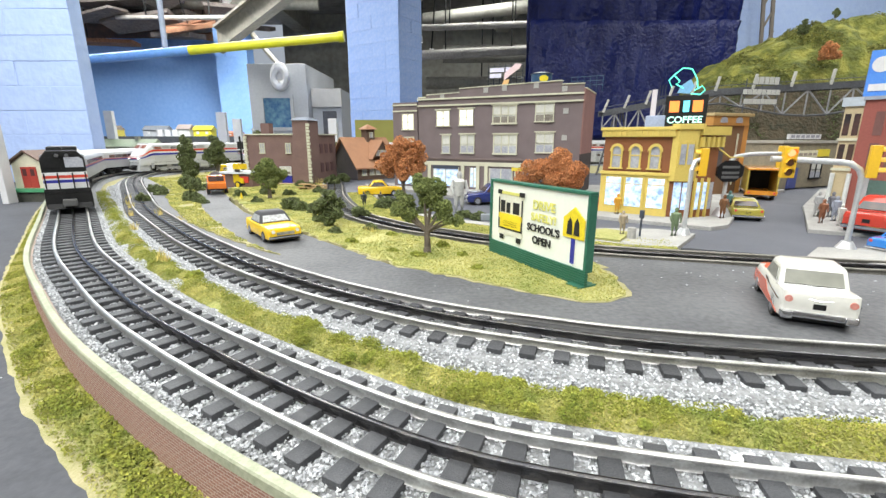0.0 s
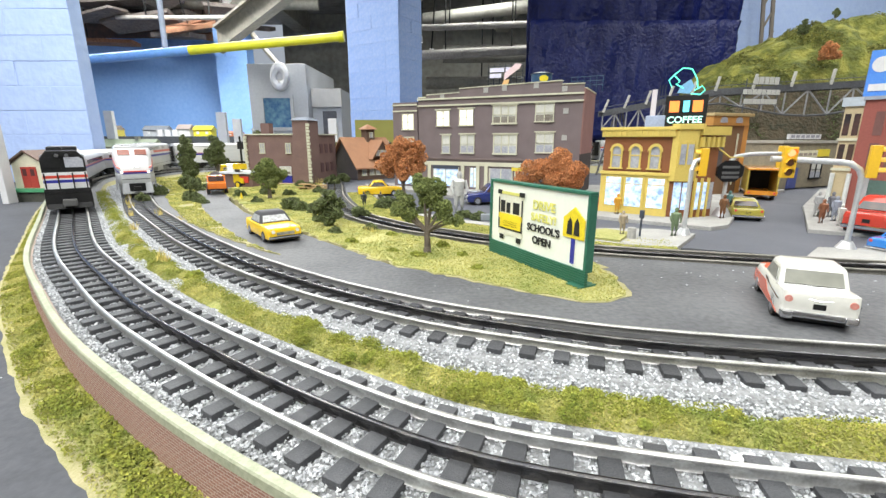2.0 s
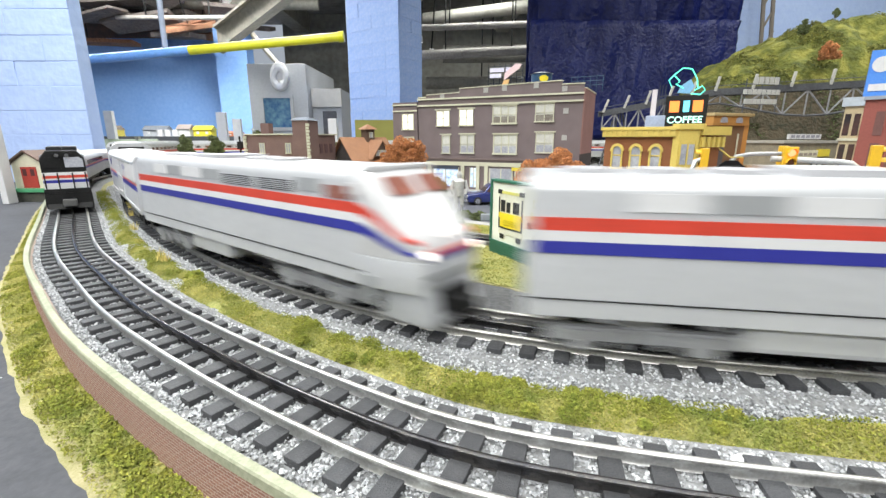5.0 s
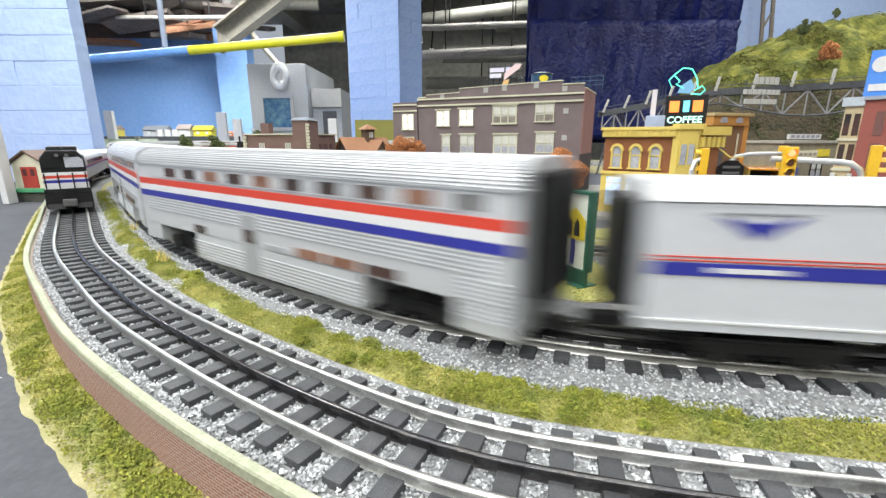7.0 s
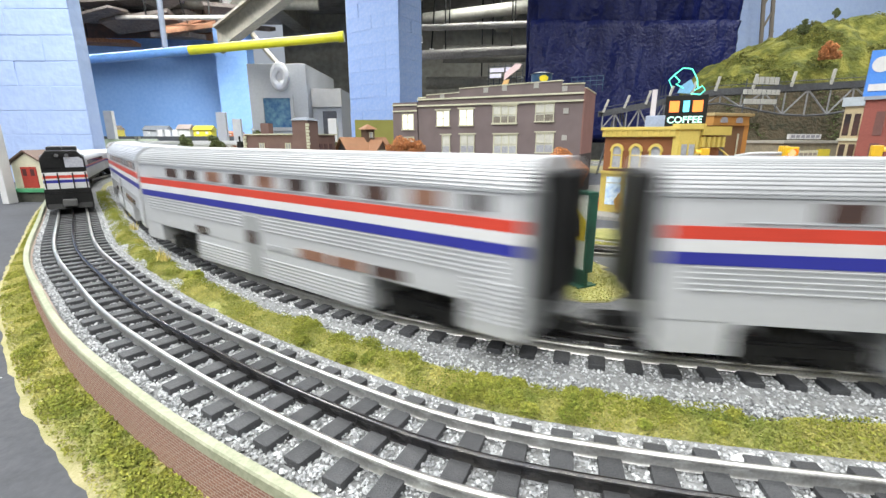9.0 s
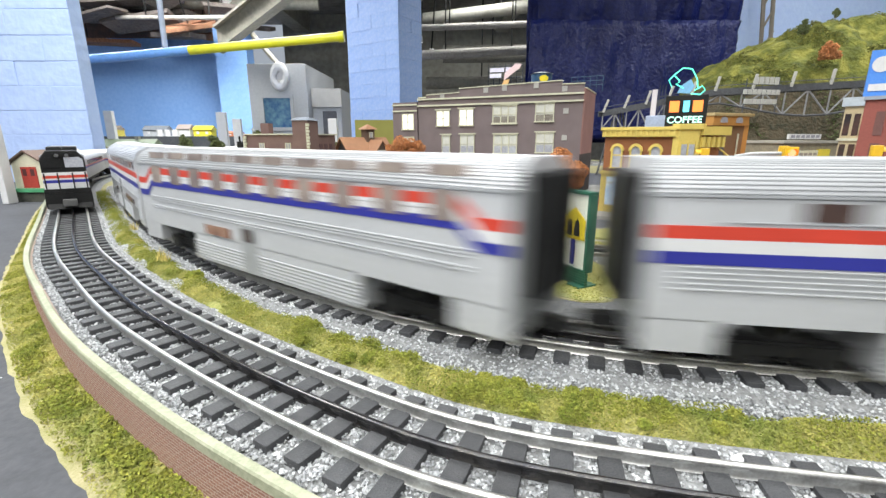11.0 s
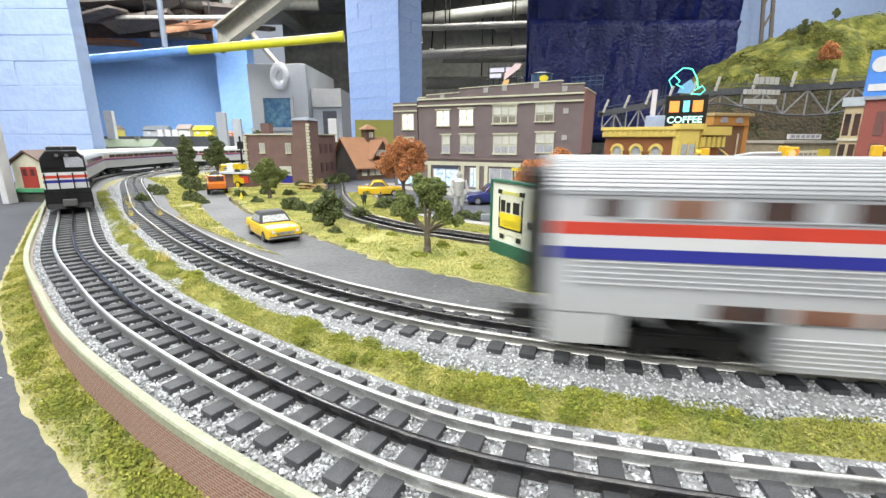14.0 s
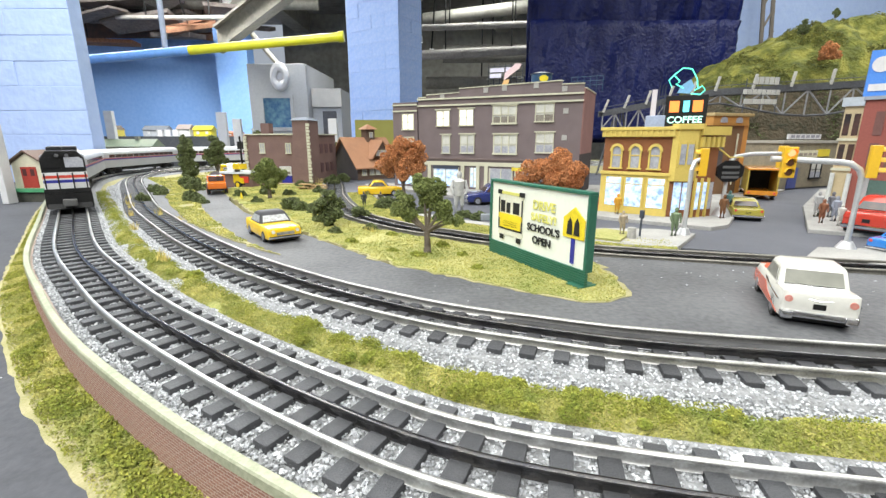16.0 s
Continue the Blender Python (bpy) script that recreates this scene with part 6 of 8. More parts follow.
def cab_engine():
    """Boxy black-faced passenger diesel; front along +x."""
    L, w, h = 0.185, 0.0275, 0.094
    t = thing("cab_diesel", outer_pose(nearest(LINE_OUTER, -0.575, 0.682), 0.37) @ Matrix.Diagonal((1, 0.96, 0.95, 1)), "standing black-faced diesel with red, white and blue bands", "locomotive")
    GREYB = mat("loco_grey", (0.42, 0.44, 0.48), (0.35, 0.37, 0.41), 0.4)
    part("body", Shape().prism([(-w, 0.026), (w, 0.026), (w, 0.086), (w * 0.6, h - 0.001), (-w * 0.6, h - 0.001), (-w, 0.086)], -L, L - 0.03, "x"), GREYB, t)
    part("cab", Shape().prism([(-w, 0.052), (w, 0.052), (w, 0.082), (w * 0.68, h), (-w * 0.68, h), (-w, 0.082)], L - 0.03, L - 0.006, "x"), BLACK, t, "black cab front", bevel=0.0012)
    for z0, z1, m, nm in ((0.056, 0.0605, WHITE, "white_band"), (0.0515, 0.056, RED, "red_band"), (0.0488, 0.0515, WHITE, "white_band"), (0.0442, 0.0488, NAVY, "blue_band"), (0.035, 0.0442, WHITE, "white_band")):
        part(nm, Shape().box(L - 0.032, L - 0.003, -w, w, z0, z1), m, t)
    for y0, y1, m in ((-0.025, -0.003, BLACK), (0.002, 0.025, PANE)):
        s = Shape().prism([(y0, 0.068), (y1, 0.068), (y1, 0.080), (y1 - 0.004 if y1 > 0.01 else y1, 0.084), (y0 + 0.004 if y0 < -0.01 else y0, 0.084), (y0, 0.080)], L - 0.0058, L - 0.0045, "x")
        part("windscreen", s, m, t)
    for y in (-0.025, -0.009, 0.009, 0.025):
        part("handrail", Shape().tube([(L + 0.002, y, 0.034), (L + 0.002, y, 0.06)], 0.0011, 6), BLACK, t)
    part("anticlimber", Shape().box(L - 0.03, L + 0.004, -w - 0.001, w + 0.001, 0.029, 0.035), BLACK, t)
    part("pilot", Shape().box(L - 0.05, L + 0.003, -w - 0.002, w + 0.002, 0.004, 0.029), BLACK, t, bevel=0.002)
    part("plow", Shape().prism([(L - 0.01, 0.002), (L + 0.007, 0.004), (L + 0.003, 0.012), (L - 0.01, 0.012)], -w, w, "y"), BLACK, t)
    part("coupler", Shape().box(L, L + 0.014, -0.009, 0.009, 0.008, 0.019), mat("coupler_grey", (0.1, 0.1, 0.1), rough=0.5), t, bevel=0.002)
    part("number_board", Shape().box(L - 0.008, L - 0.0045, -0.012, 0.012, 0.0845, 0.09), BLACK, t)
    for y in (-0.006, 0.006):
        part("headlight", Shape().ring((L - 0.0035, y, 0.087), 0.0028, "x", 0.003, 12), CHROME, t)
    part("roof_horn", Shape().tube([(L - 0.04, 0, h + 0.003), (L - 0.015, 0, h + 0.003)], 0.002, 8), BLACK, t)
    part("roof_box", Shape().box(0.02, 0.11, -0.02, 0.02, h - 0.002, h + 0.005), BLACK, t, bevel=0.001)
    part("roof_vent", Shape().box(-0.12, -0.04, -0.02, 0.02, h - 0.002, h + 0.004), GREYB, t)
    for x in (-L + 0.07, L - 0.075):
        add_truck(t, x, 0.04, BLACK)
    return t


cab_engine()


def low_coach():
    t = thing("single_level_coach", pose(0, 0, 0), "standing silver single-level coach with a window band", "train car", "standing coaches")
    L, w, h = 0.2, 0.031, 0.075
    part("body", Shape().prism(profile_car(h, w, 0.02, 0.016), -L, L, "x"), SILVER, t, smooth=True)
    for sd in (-1, 1):
        for k in range(12):
            x = -L + 0.05 + k * (2 * L - 0.1) / 11
            part("window", Shape().box(x - 0.012, x + 0.012, sd * w - 0.0007, sd * w + 0.0007, 0.05, 0.059), DARKGLASS, t)
        part("red_stripe", Shape().box(-L, L, sd * w - 0.0006, sd * w + 0.0006, 0.0465, 0.0485), RED, t)
        part("blue_stripe", Shape().box(-L, L, sd * w - 0.0006, sd * w + 0.0006, 0.043, 0.046), NAVY, t)
    part("underframe", Shape().box(-0.1, 0.1, -0.024, 0.024, 0.01, 0.021), BLACK, t)
    for sx in (-1, 1):
        part("end_door", Shape().box(sx * L - 0.003, sx * L + 0.008, -0.014, 0.014, 0.022, 0.07), BLACK, t)
        add_truck(t, sx * (L - 0.06), 0.03, BLACK)
    return t


first = low_coach()
start = nearest(LINE_OUTER, -0.575, 0.682) - 40
first.matrix_basis = outer_pose(start, 0.4)
for k in range(1, 4):
    copy_thing(first, outer_pose(start - k * 42, 0.4))

# ---- road vehicles ----


def wheel(parent, x, y, r, w, rim):
    wh = part("wheel", Shape().ring((x, y, r), r, "y", w, 18), RUBBER, parent, smooth=True)
    part("rim", Shape().ring((x, y, r), r * 0.62, "y", w * 1.12, 14), rim, wh)


def sedan(m, L, W, H, paint, roof_paint, label, group="", fins=0.0, two_tone=None, lamp=None, glass_mat=None, cabin=(-0.55, 0.36, -0.33, 0.14, 0.74)):
    """Front along +x."""
    t = thing("toy_car", m, label, "toy car", group)
    l, w, r = L / 2, W / 2, H * 0.2
    z0, belt, hood = H * 0.16, H * 0.6, H * 0.56
    g = glass_mat or DARKGLASS
    rings = []
    for x, wt, lo, hi in ((-l, 0.86, z0 + H * 0.06, belt - H * 0.08), (-l * 0.97, 0.95, z0, belt + fins), (-l * 0.8, 1, z0, belt + fins), (-l * 0.45, 1, z0, belt), (l * 0.3, 1, z0, belt), (l * 0.45, 1, z0, belt * 0.98), (l * 0.85, 0.97, z0, hood), (l * 0.97, 0.93, z0, hood - H * 0.03), (l, 0.84, z0 + H * 0.06, hood - H * 0.12)):
        a = w * wt
        rings.append([(x, -a, lo), (x, a, lo), (x, a, hi - H * 0.1), (x, a * 0.93, hi), (x, a * 0.5, hi + H * 0.015), (x, -a * 0.5, hi + H * 0.015), (x, -a * 0.93, hi), (x, -a, hi - H * 0.1)])
    part("body", Shape().loft(rings), paint, t, bevel=H * 0.02, smooth=True)
    cab = []
    for z, x0, x1, wy in ((belt - H * 0.02, l * cabin[0], l * cabin[1], 0.92), (H * 0.93, l * cabin[2], l * cabin[3], cabin[4]), (H * 0.99, l * (cabin[2] + 0.07), l * (cabin[3] - 0.07), cabin[4] - 0.12)):
        a = w * wy
        cab.append([(x0, -a, z), (x1, -a, z), (x1, a, z), (x0, a, z)])
    part("roof", Shape().loft(cab), roof_paint, t, bevel=H * 0.035, smooth=True)

    def pane(pts, name):
        c = sum((Vector(p) for p in pts), Vector()) / 4
        n = (Vector(pts[1]) - Vector(pts[0])).cross(Vector(pts[3]) - Vector(pts[0])).normalized()
        n = n if n.dot(c - Vector((0, 0, H * 0.5))) > 0 else -n
        part(name, Shape().loft([[Vector(p) - n * 0.0005 for p in pts], [Vector(p) + n * 0.0006 for p in pts]]), g, t)

    zb, zt = belt + H * 0.04, H * 0.87
    xr, xf, xrt, xft, wt = l * (cabin[0] + 0.02), l * (cabin[1] - 0.025), l * (cabin[2] - 0.015), l * (cabin[3] + 0.015), cabin[4] - 0.11
    pane([(xr, -w * 0.76, zb), (xr, w * 0.76, zb), (xrt, w * wt, zt), (xrt, -w * wt, zt)], "rear_window")
    pane([(xf, -w * 0.76, zb), (xf, w * 0.76, zb), (xft, w * wt, zt), (xft, -w * wt, zt)], "windscreen")
    for sd in (-1, 1):
        pane([(xr + l * 0.1, sd * w * 0.905, zb), (xf - l * 0.095, sd * w * 0.905, zb), (xft - l * 0.055, sd * w * (cabin[4] + 0.02), zt), (xrt + l * 0.065, sd * w * (cabin[4] + 0.02), zt)], "side_window")
        for x in (-l * 0.58, l * 0.6):
            wheel(t, x, sd * (w - W * 0.06), r, W * 0.12, CHROME)
        part("headlight", Shape().ring((l * 0.985, sd * w * 0.68, hood - H * 0.13), H * 0.065, "x", L * 0.02, 12), mat("lamp_glass", (0.8, 0.8, 0.75), rough=0.15), t)
        part("tail_light", Shape().ring((-l * 0.985, sd * w * 0.78, belt - H * 0.1), H * 0.06, "x", L * 0.025, 12), lamp or RED, t)
        if two_tone:
            part("side_flash", Shape().loft([[(-l * 0.95, sd * (w * 0.995), z0 + H * 0.03), (l * 0.93, sd * (w * 0.985), z0 + H * 0.03), (l * 0.93, sd * (w * 0.985), hood - H * 0.13), (l * 0.0, sd * (w * 1.0), belt - H * 0.12), (-l * 0.2, sd * w, z0 + H * 0.18)],
                                             [(-l * 0.95, sd * (w * 1.015), z0 + H * 0.03), (l * 0.93, sd * (w * 1.005), z0 + H * 0.03), (l * 0.93, sd * (w * 1.005), hood - H * 0.13), (l * 0.0, sd * (w * 1.02), belt - H * 0.12), (-l * 0.2, sd * w * 1.02, z0 + H * 0.18)]]), two_tone, t)
    if two_tone:
        part("bonnet", Shape().loft([[(l * 0.42, -w * 0.9, belt * 0.99), (l * 0.42, w * 0.9, belt * 0.99), (l * 0.42, w * 0.4, belt * 1.035), (l * 0.42, -w * 0.4, belt * 1.035)], [(l * 0.95, -w * 0.86, hood * 0.98), (l * 0.95, w * 0.86, hood * 0.98), (l * 0.95, w * 0.4, hood * 1.03), (l * 0.95, -w * 0.4, hood * 1.03)]]), two_tone, t)
    part("front_bumper", Shape().box(l * 0.97, l * 1.03, -w * 0.95, w * 0.95, z0 + H * 0.02, z0 + H * 0.12), CHROME, t, bevel=H * 0.03)
    part("rear_bumper", Shape().box(-l * 1.03, -l * 0.97, -w * 0.97, w * 0.97, z0 + H * 0.02, z0 + H * 0.13), CHROME, t, bevel=H * 0.03)
    part("grille", Shape().box(l * 0.985, l * 1.005, -w * 0.5, w * 0.5, z0 + H * 0.14, hood - H * 0.15), mat("grille_dark", (0.1, 0.1, 0.1), (0.4, 0.4, 0.4), 0.3, 0.5), t)
    part("number_plate", Shape().box(-l * 1.0, -l * 0.985, -w * 0.16, w * 0.16, belt - H * 0.25, belt - H * 0.15), BLACK, t)
    part("underbody", Shape().box(-l * 0.9, l * 0.9, -w * 0.85, w * 0.85, H * 0.08, z0 + H * 0.02), BLACK, t)
    return t


def paint(name, c):
    return mat(name, c, tuple(v * 0.9 for v in c), 0.22, 0, 20, 200, coat=0.4)


def car_at(x, y, a, z=-0.0035):
    return pose(x, y, z, 0, 0, a)


CARW = paint("car_white", (0.64, 0.63, 0.58))
big = sedan(car_at(0.2425, 0.2835, 64), 0.084, 0.0395, 0.0345, CARW, CARW, "white and coral-red finned toy sedan parked on the road", fins=0.0012, two_tone=paint("car_coral", (0.62, 0.13, 0.07)),
            lamp=mat("lamp_rose", (0.5, 0.16, 0.13), (0.62, 0.3, 0.25), 0.2), glass_mat=mat("clear_window", (0.27, 0.27, 0.235), (0.2, 0.2, 0.175), 0.1, 0, 30, 90), cabin=(-0.6, 0.34, -0.43, 0.1, 0.84))
for sd in (-1, 1):
    part("chrome_strip", Shape().tube([(-0.038, sd * 0.0199, 0.0155), (-0.011, sd * 0.02, 0.017), (0.0, sd * 0.02, 0.0193)], 0.0005, 6), CHROME, big)
    part("tail_fin", Shape().loft([[(-0.0412, sd * 0.015, 0.012), (-0.0412, sd * 0.0189, 0.012), (-0.0412, sd * 0.0184, 0.0224), (-0.0412, sd * 0.016, 0.0224)], [(-0.02, sd * 0.0163, 0.0137), (-0.02, sd * 0.019, 0.0137), (-0.02, sd * 0.0187, 0.021), (-0.02, sd * 0.0168, 0.021)]]), CARW, big, bevel=0.0008, smooth=True)
    part("rear_bumper_guard", Shape().box(-0.0448, -0.0415, sd * 0.0155 - 0.003, sd * 0.0155 + 0.003, 0.0052, 0.0098), CHROME, big, bevel=0.0012)
for k in range(2):
    part("window_trim", Shape().tube([(-0.0256 + k * 0.0095, -0.0152 + k * 0.0008, 0.0218 + k * 0.0094), (-0.0256 + k * 0.0095, 0.0152 - k * 0.0008, 0.0218 + k * 0.0094)], 0.0005, 6), CHROME, big)
part("boot_emblem", Shape().tube([(-0.0417, -0.0055, 0.0182), (-0.0421, 0.0, 0.0173), (-0.0417, 0.0055, 0.0182)], 0.0004, 6), CHROME, big)
YEL = paint("car_yellow", (0.8, 0.52, 0.02))
sedan(car_at(-0.2, 0.508, -52), 0.09, 0.0385, 0.0305, YEL, mat("vinyl_black", (0.03, 0.03, 0.035), rough=0.6), "yellow toy coupe with a black vinyl roof", glass_mat=mat("yellow_car_glass", (0.4, 0.42, 0.42), (0.2, 0.2, 0.2), 0.12))
sedan(car_at(-0.128, 0.905, 8, -0.006), 0.09, 0.036, 0.032, YEL, YEL, "small yellow toy taxi on the back street")
sedan(car_at(0.447, 0.655, 68, -0.006), 0.085, 0.04, 0.029, paint("car_gold", (0.36, 0.31, 0.05)), paint("car_gold_roof", (0.36, 0.31, 0.05)), "olive gold toy car seen at the crossroads")
sedan(car_at(0.535, 0.53, 30, -0.004), 0.1, 0.046, 0.046, paint("car_red", (0.5, 0.05, 0.03)), paint("car_red_roof", (0.5, 0.05, 0.03)), "rounded red vintage toy car by the kerb")
sedan(car_at(0.485, 0.44, 20, -0.006), 0.09, 0.04, 0.026, paint("car_blue", (0.03, 0.2, 0.6)), paint("car_blue_roof", (0.03, 0.2, 0.6)), "bright blue toy car by the kerb")
sedan(car_at(0.24, 0.70, -20, -0.004), 0.08, 0.036, 0.026, paint("car_dark_red", (0.45, 0.04, 0.04)), paint("car_red_pale", (0.5, 0.2, 0.2)), "small red toy car beyond the billboard")
sedan(car_at(0.085, 0.79, 188, -0.006), 0.09, 0.038, 0.036, paint("pickup_navy", (0.02, 0.03, 0.14)), paint("pickup_navy_roof", (0.02, 0.03, 0.14)), "dark blue vintage toy pickup by the shops")


def box_truck():
    t = thing("box_truck", pose(0.628, 0.885, -0.006, 0, 0, 62), "orange and black toy box truck seen from behind", "toy truck")
    OR = paint("truck_orange", (0.6, 0.24, 0.02))
    part("floor", Shape().box(-0.06, 0.03, -0.024, 0.024, 0.012, 0.016), OR, t)
    for y in (-0.0235, 0.0235):
        part("side_panel", Shape().box(-0.06, 0.03, y - 0.0012, y + 0.0012, 0.016, 0.056), mat("panel_olive", (0.4, 0.3, 0.05)), t)
    part("roof", Shape().box(-0.062, 0.032, -0.026, 0.026, 0.056, 0.06), OR, t, bevel=0.001)
    part("front_panel", Shape().box(0.028, 0.03, -0.022, 0.022, 0.016, 0.056), BLACK, t)
    part("cab", Shape().box(0.034, 0.062, -0.021, 0.021, 0.01, 0.044), OR, t, bevel=0.003)
    part("tailboard", Shape().box(-0.062, -0.059, -0.025, 0.025, 0.01, 0.018), OR, t)
    for x in (-0.038, 0.046):
        for y in (-0.021, 0.021):
            wheel(t, x, y, 0.0085, 0.006, OR)
    for y in (-0.02, 0.02):
        part("tail_light", Shape().ring((-0.0625, y, 0.014), 0.002, "x", 0.002, 10), RED, t)
    return t


box_truck()


def work_truck(m, col, label, boom):
    t = thing("work_truck", m, label, "toy truck")
    P = paint("work_paint", col)
    part("chassis", Shape().box(-0.045, 0.045, -0.014, 0.014, 0.009, 0.014), BLACK, t)
    part("cab", Shape().prism([(0.012, 0.012), (0.046, 0.012), (0.046, 0.024), (0.034, 0.026), (0.03, 0.038), (0.012, 0.038)], -0.017, 0.017, "y"), P, t, bevel=0.0015)
    part("windscreen", Shape().loft([[(0.0348, -0.014, 0.0268), (0.0348, 0.014, 0.0268), (0.0312, 0.014, 0.0365), (0.0312, -0.014, 0.0365)], [(0.0356, -0.014, 0.0268), (0.0356, 0.014, 0.0268), (0.032, 0.014, 0.0365), (0.032, -0.014, 0.0365)]]), DARKGLASS, t)
    part("load_bed", Shape().box(-0.046, 0.01, -0.018, 0.018, 0.014, 0.024), P if boom else mat("bed_grey", (0.1, 0.1, 0.11)), t, bevel=0.001)
    if boom:
        part("boom", Shape().tube([(-0.035, 0, 0.026), (-0.03, 0, 0.05), (0.02, 0, 0.054)], 0.004, 8), P, t)
        part("bucket", Shape().box(0.014, 0.034, -0.012, 0.012, 0.044, 0.056), P, t, bevel=0.001)
    else:
        part("drum", Shape().tube([(-0.035, 0, 0.03), (0.005, 0, 0.033)], 0.012, 12), mat("drum_grey", (0.12, 0.12, 0.13)), t)
    for x in (-0.03, 0.03):
        for y in (-0.016, 0.016):
            wheel(t, x, y, 0.0085, 0.006, P)
    return t


work_truck(pose(-0.478, 0.935, -0.0035, 0, 0, -62), (0.65, 0.16, 0.02), "orange toy lorry with a grey drum on the road", False)
work_truck(pose(-0.5, 1.06, -0.006, 0, 0, -20), (0.72, 0.5, 0.02), "yellow toy bucket lorry behind the orange one", True)
t = thing("traffic_cone", pose(-0.38, 0.83, -0.0035), "tiny yellow-orange cone on the road edge", "cone")
part("cone_body", Shape().cyl(0, 0, 0.001, 0.012, 0.003, 0.0008, 10), SIGNY, t)
part("base", Shape().box(-0.004, 0.004, -0.004, 0.004, 0, 0.001), INK, t)

# ---- signals, signs, posts, little statues ----
SIGNALY = mat("signal_yellow", (0.75, 0.45, 0.02), (0.68, 0.4, 0.02), 0.4)
POLE = mat("pole_silver", (0.62, 0.63, 0.64), (0.5, 0.51, 0.52), 0.35, 0.4)


def signal_head(parent, m, lit=False):
    hd = part("signal_head", Shape().box(-0.008, 0.008, -0.005, 0.006, -0.02, 0.02), SIGNALY, parent, "yellow three-lamp signal head", bevel=0.001, m=m @ Matrix.Diagonal((0.74, 0.74, 0.78, 1)))
    for k, z in enumerate((0.0125, 0.0, -0.0125)):
        on = lit and k == 0
        part("lens", Shape().ring((0, -0.0055, z), 0.0046, "y", 0.0015, 14), glow("signal_red_on", (1, 0.16, 0.07), 4.0, (0.8, 0.1, 0.05)) if on else mat("lens_dark", (0.12, 0.05, 0.02), rough=0.2), hd)
        vis = Shape()
        n = 8
        vis.loft([[(0.0054 * math.cos(a), y, z + 0.0054 * math.sin(a)) for a in [math.pi * q / n for q in range(n + 1)]] for y in (-0.005, -0.0125)], closed=False)
        part("visor", vis, SIGNALY, hd)
    return hd


t = thing("traffic_signal", pose(0.418, 0.444, -0.0022), "silver mast-arm traffic signal with a lit red lamp", "traffic signal")
part("base", Shape().cyl(0, 0, 0, 0.007, 0.009, 0.005, 14), POLE, t, smooth=True)
part("mast", Shape().tube([(0, 0, 0.005), (0.0, 0, 0.072), (-0.003, 0.001, 0.08), (-0.01, 0.004, 0.0855), (-0.02, 0.008, 0.087), (-0.075, 0.026, 0.0895)], 0.0029, 12), POLE, t, smooth=True)
signal_head(t, pose(-0.062, 0.018, 0.086, 0, 0, -20), True)
signal_head(t, pose(0.003, -0.006, 0.088, 0, 0, 55))
t = thing("traffic_signal", pose(0.283, 0.508, -0.0015), "silver mast-arm traffic signal with its back turned", "traffic signal")
part("base", Shape().cyl(0, 0, 0, 0.007, 0.008, 0.005, 14), POLE, t, smooth=True)
part("mast", Shape().tube([(0, 0, 0.005), (0.0, 0, 0.075), (0.003, 0.001, 0.084), (0.012, 0.003, 0.087)], 0.0026, 12), POLE, t, smooth=True)
signal_head(t, pose(0.013, 0.003, 0.083, 0, 0, 250))
t = thing("crossing_post", pose(0.404, 0.634, -0.001), "round-based street post with a black octagonal board", "street sign")
part("base", Shape().cyl(0, 0, 0, 0.012, 0.013, 0.006, 16), POLE, t, smooth=True)
part("mast", Shape().tube([(0, 0, 0.01), (0, 0, 0.06), (0.0, 0, 0.075), (0.01, 0.002, 0.084), (0.03, 0.004, 0.087), (0.085, 0.01, 0.088)], 0.0028, 10), POLE, t, smooth=True)
part("board", Shape().prism([(0.02 * math.cos(a), 0.064 + 0.016 * math.sin(a)) for a in [math.pi / 8 + k * math.pi / 4 for k in range(8)]], -0.007, -0.0035, "y"), BLACK, t, "black octagonal board")
for z in (0.068, 0.06, 0.054):
    part("sign_bar", Shape().box(-0.012, 0.012, -0.0078, -0.0069, z, z + 0.0035), mat("bar_dim", (0.12, 0.12, 0.12)), t)
for x in (-0.024, 0.018):
    part("stay", Shape().tube([(0.0, 0, 0.083), (x, 0.0, 0.1 if x < 0 else 0.083)], 0.0012, 6), YELLOW, t)
signal_head(t, pose(0.083, 0.012, 0.083, 0, 0, 150))
t = thing("parking_meter", pose(0.227, 0.497, -0.0015), "dark grey parking meter on a thin post", "parking meter")
part("post", Shape().cyl(0, 0, 0, 0.022, 0.0012, sides=8), GRID, t)
part("head", Shape().cyl(0, 0, 0.021, 0.03, 0.0028, 0.0026, 12), GRID, t, bevel=0.0006)
for x, y, a in ((0.57, 0.6, 0), (0.63, 0.66, 0)):
    t = thing("lamp_post", pose(x, y, -0.001), "pale slim street lamp post", "street lamp")
    part("post", Shape().cyl(0, 0, 0, 0.075, 0.0025, 0.002, 10), POLE, t)
    part("base", Shape().cyl(0, 0, 0, 0.006, 0.006, 0.004, 10), POLE, t)
t = thing("relay_pole", pose(-0.56, 1.25, -0.006), "dark lineside pole with a small box", "pole")
part("pole", Shape().cyl(0, 0, 0, 0.12, 0.003, 0.0025, 8), BLACK, t)
part("box", Shape().box(-0.006, 0.006, -0.006, 0.006, 0.085, 0.105), BLACK, t)


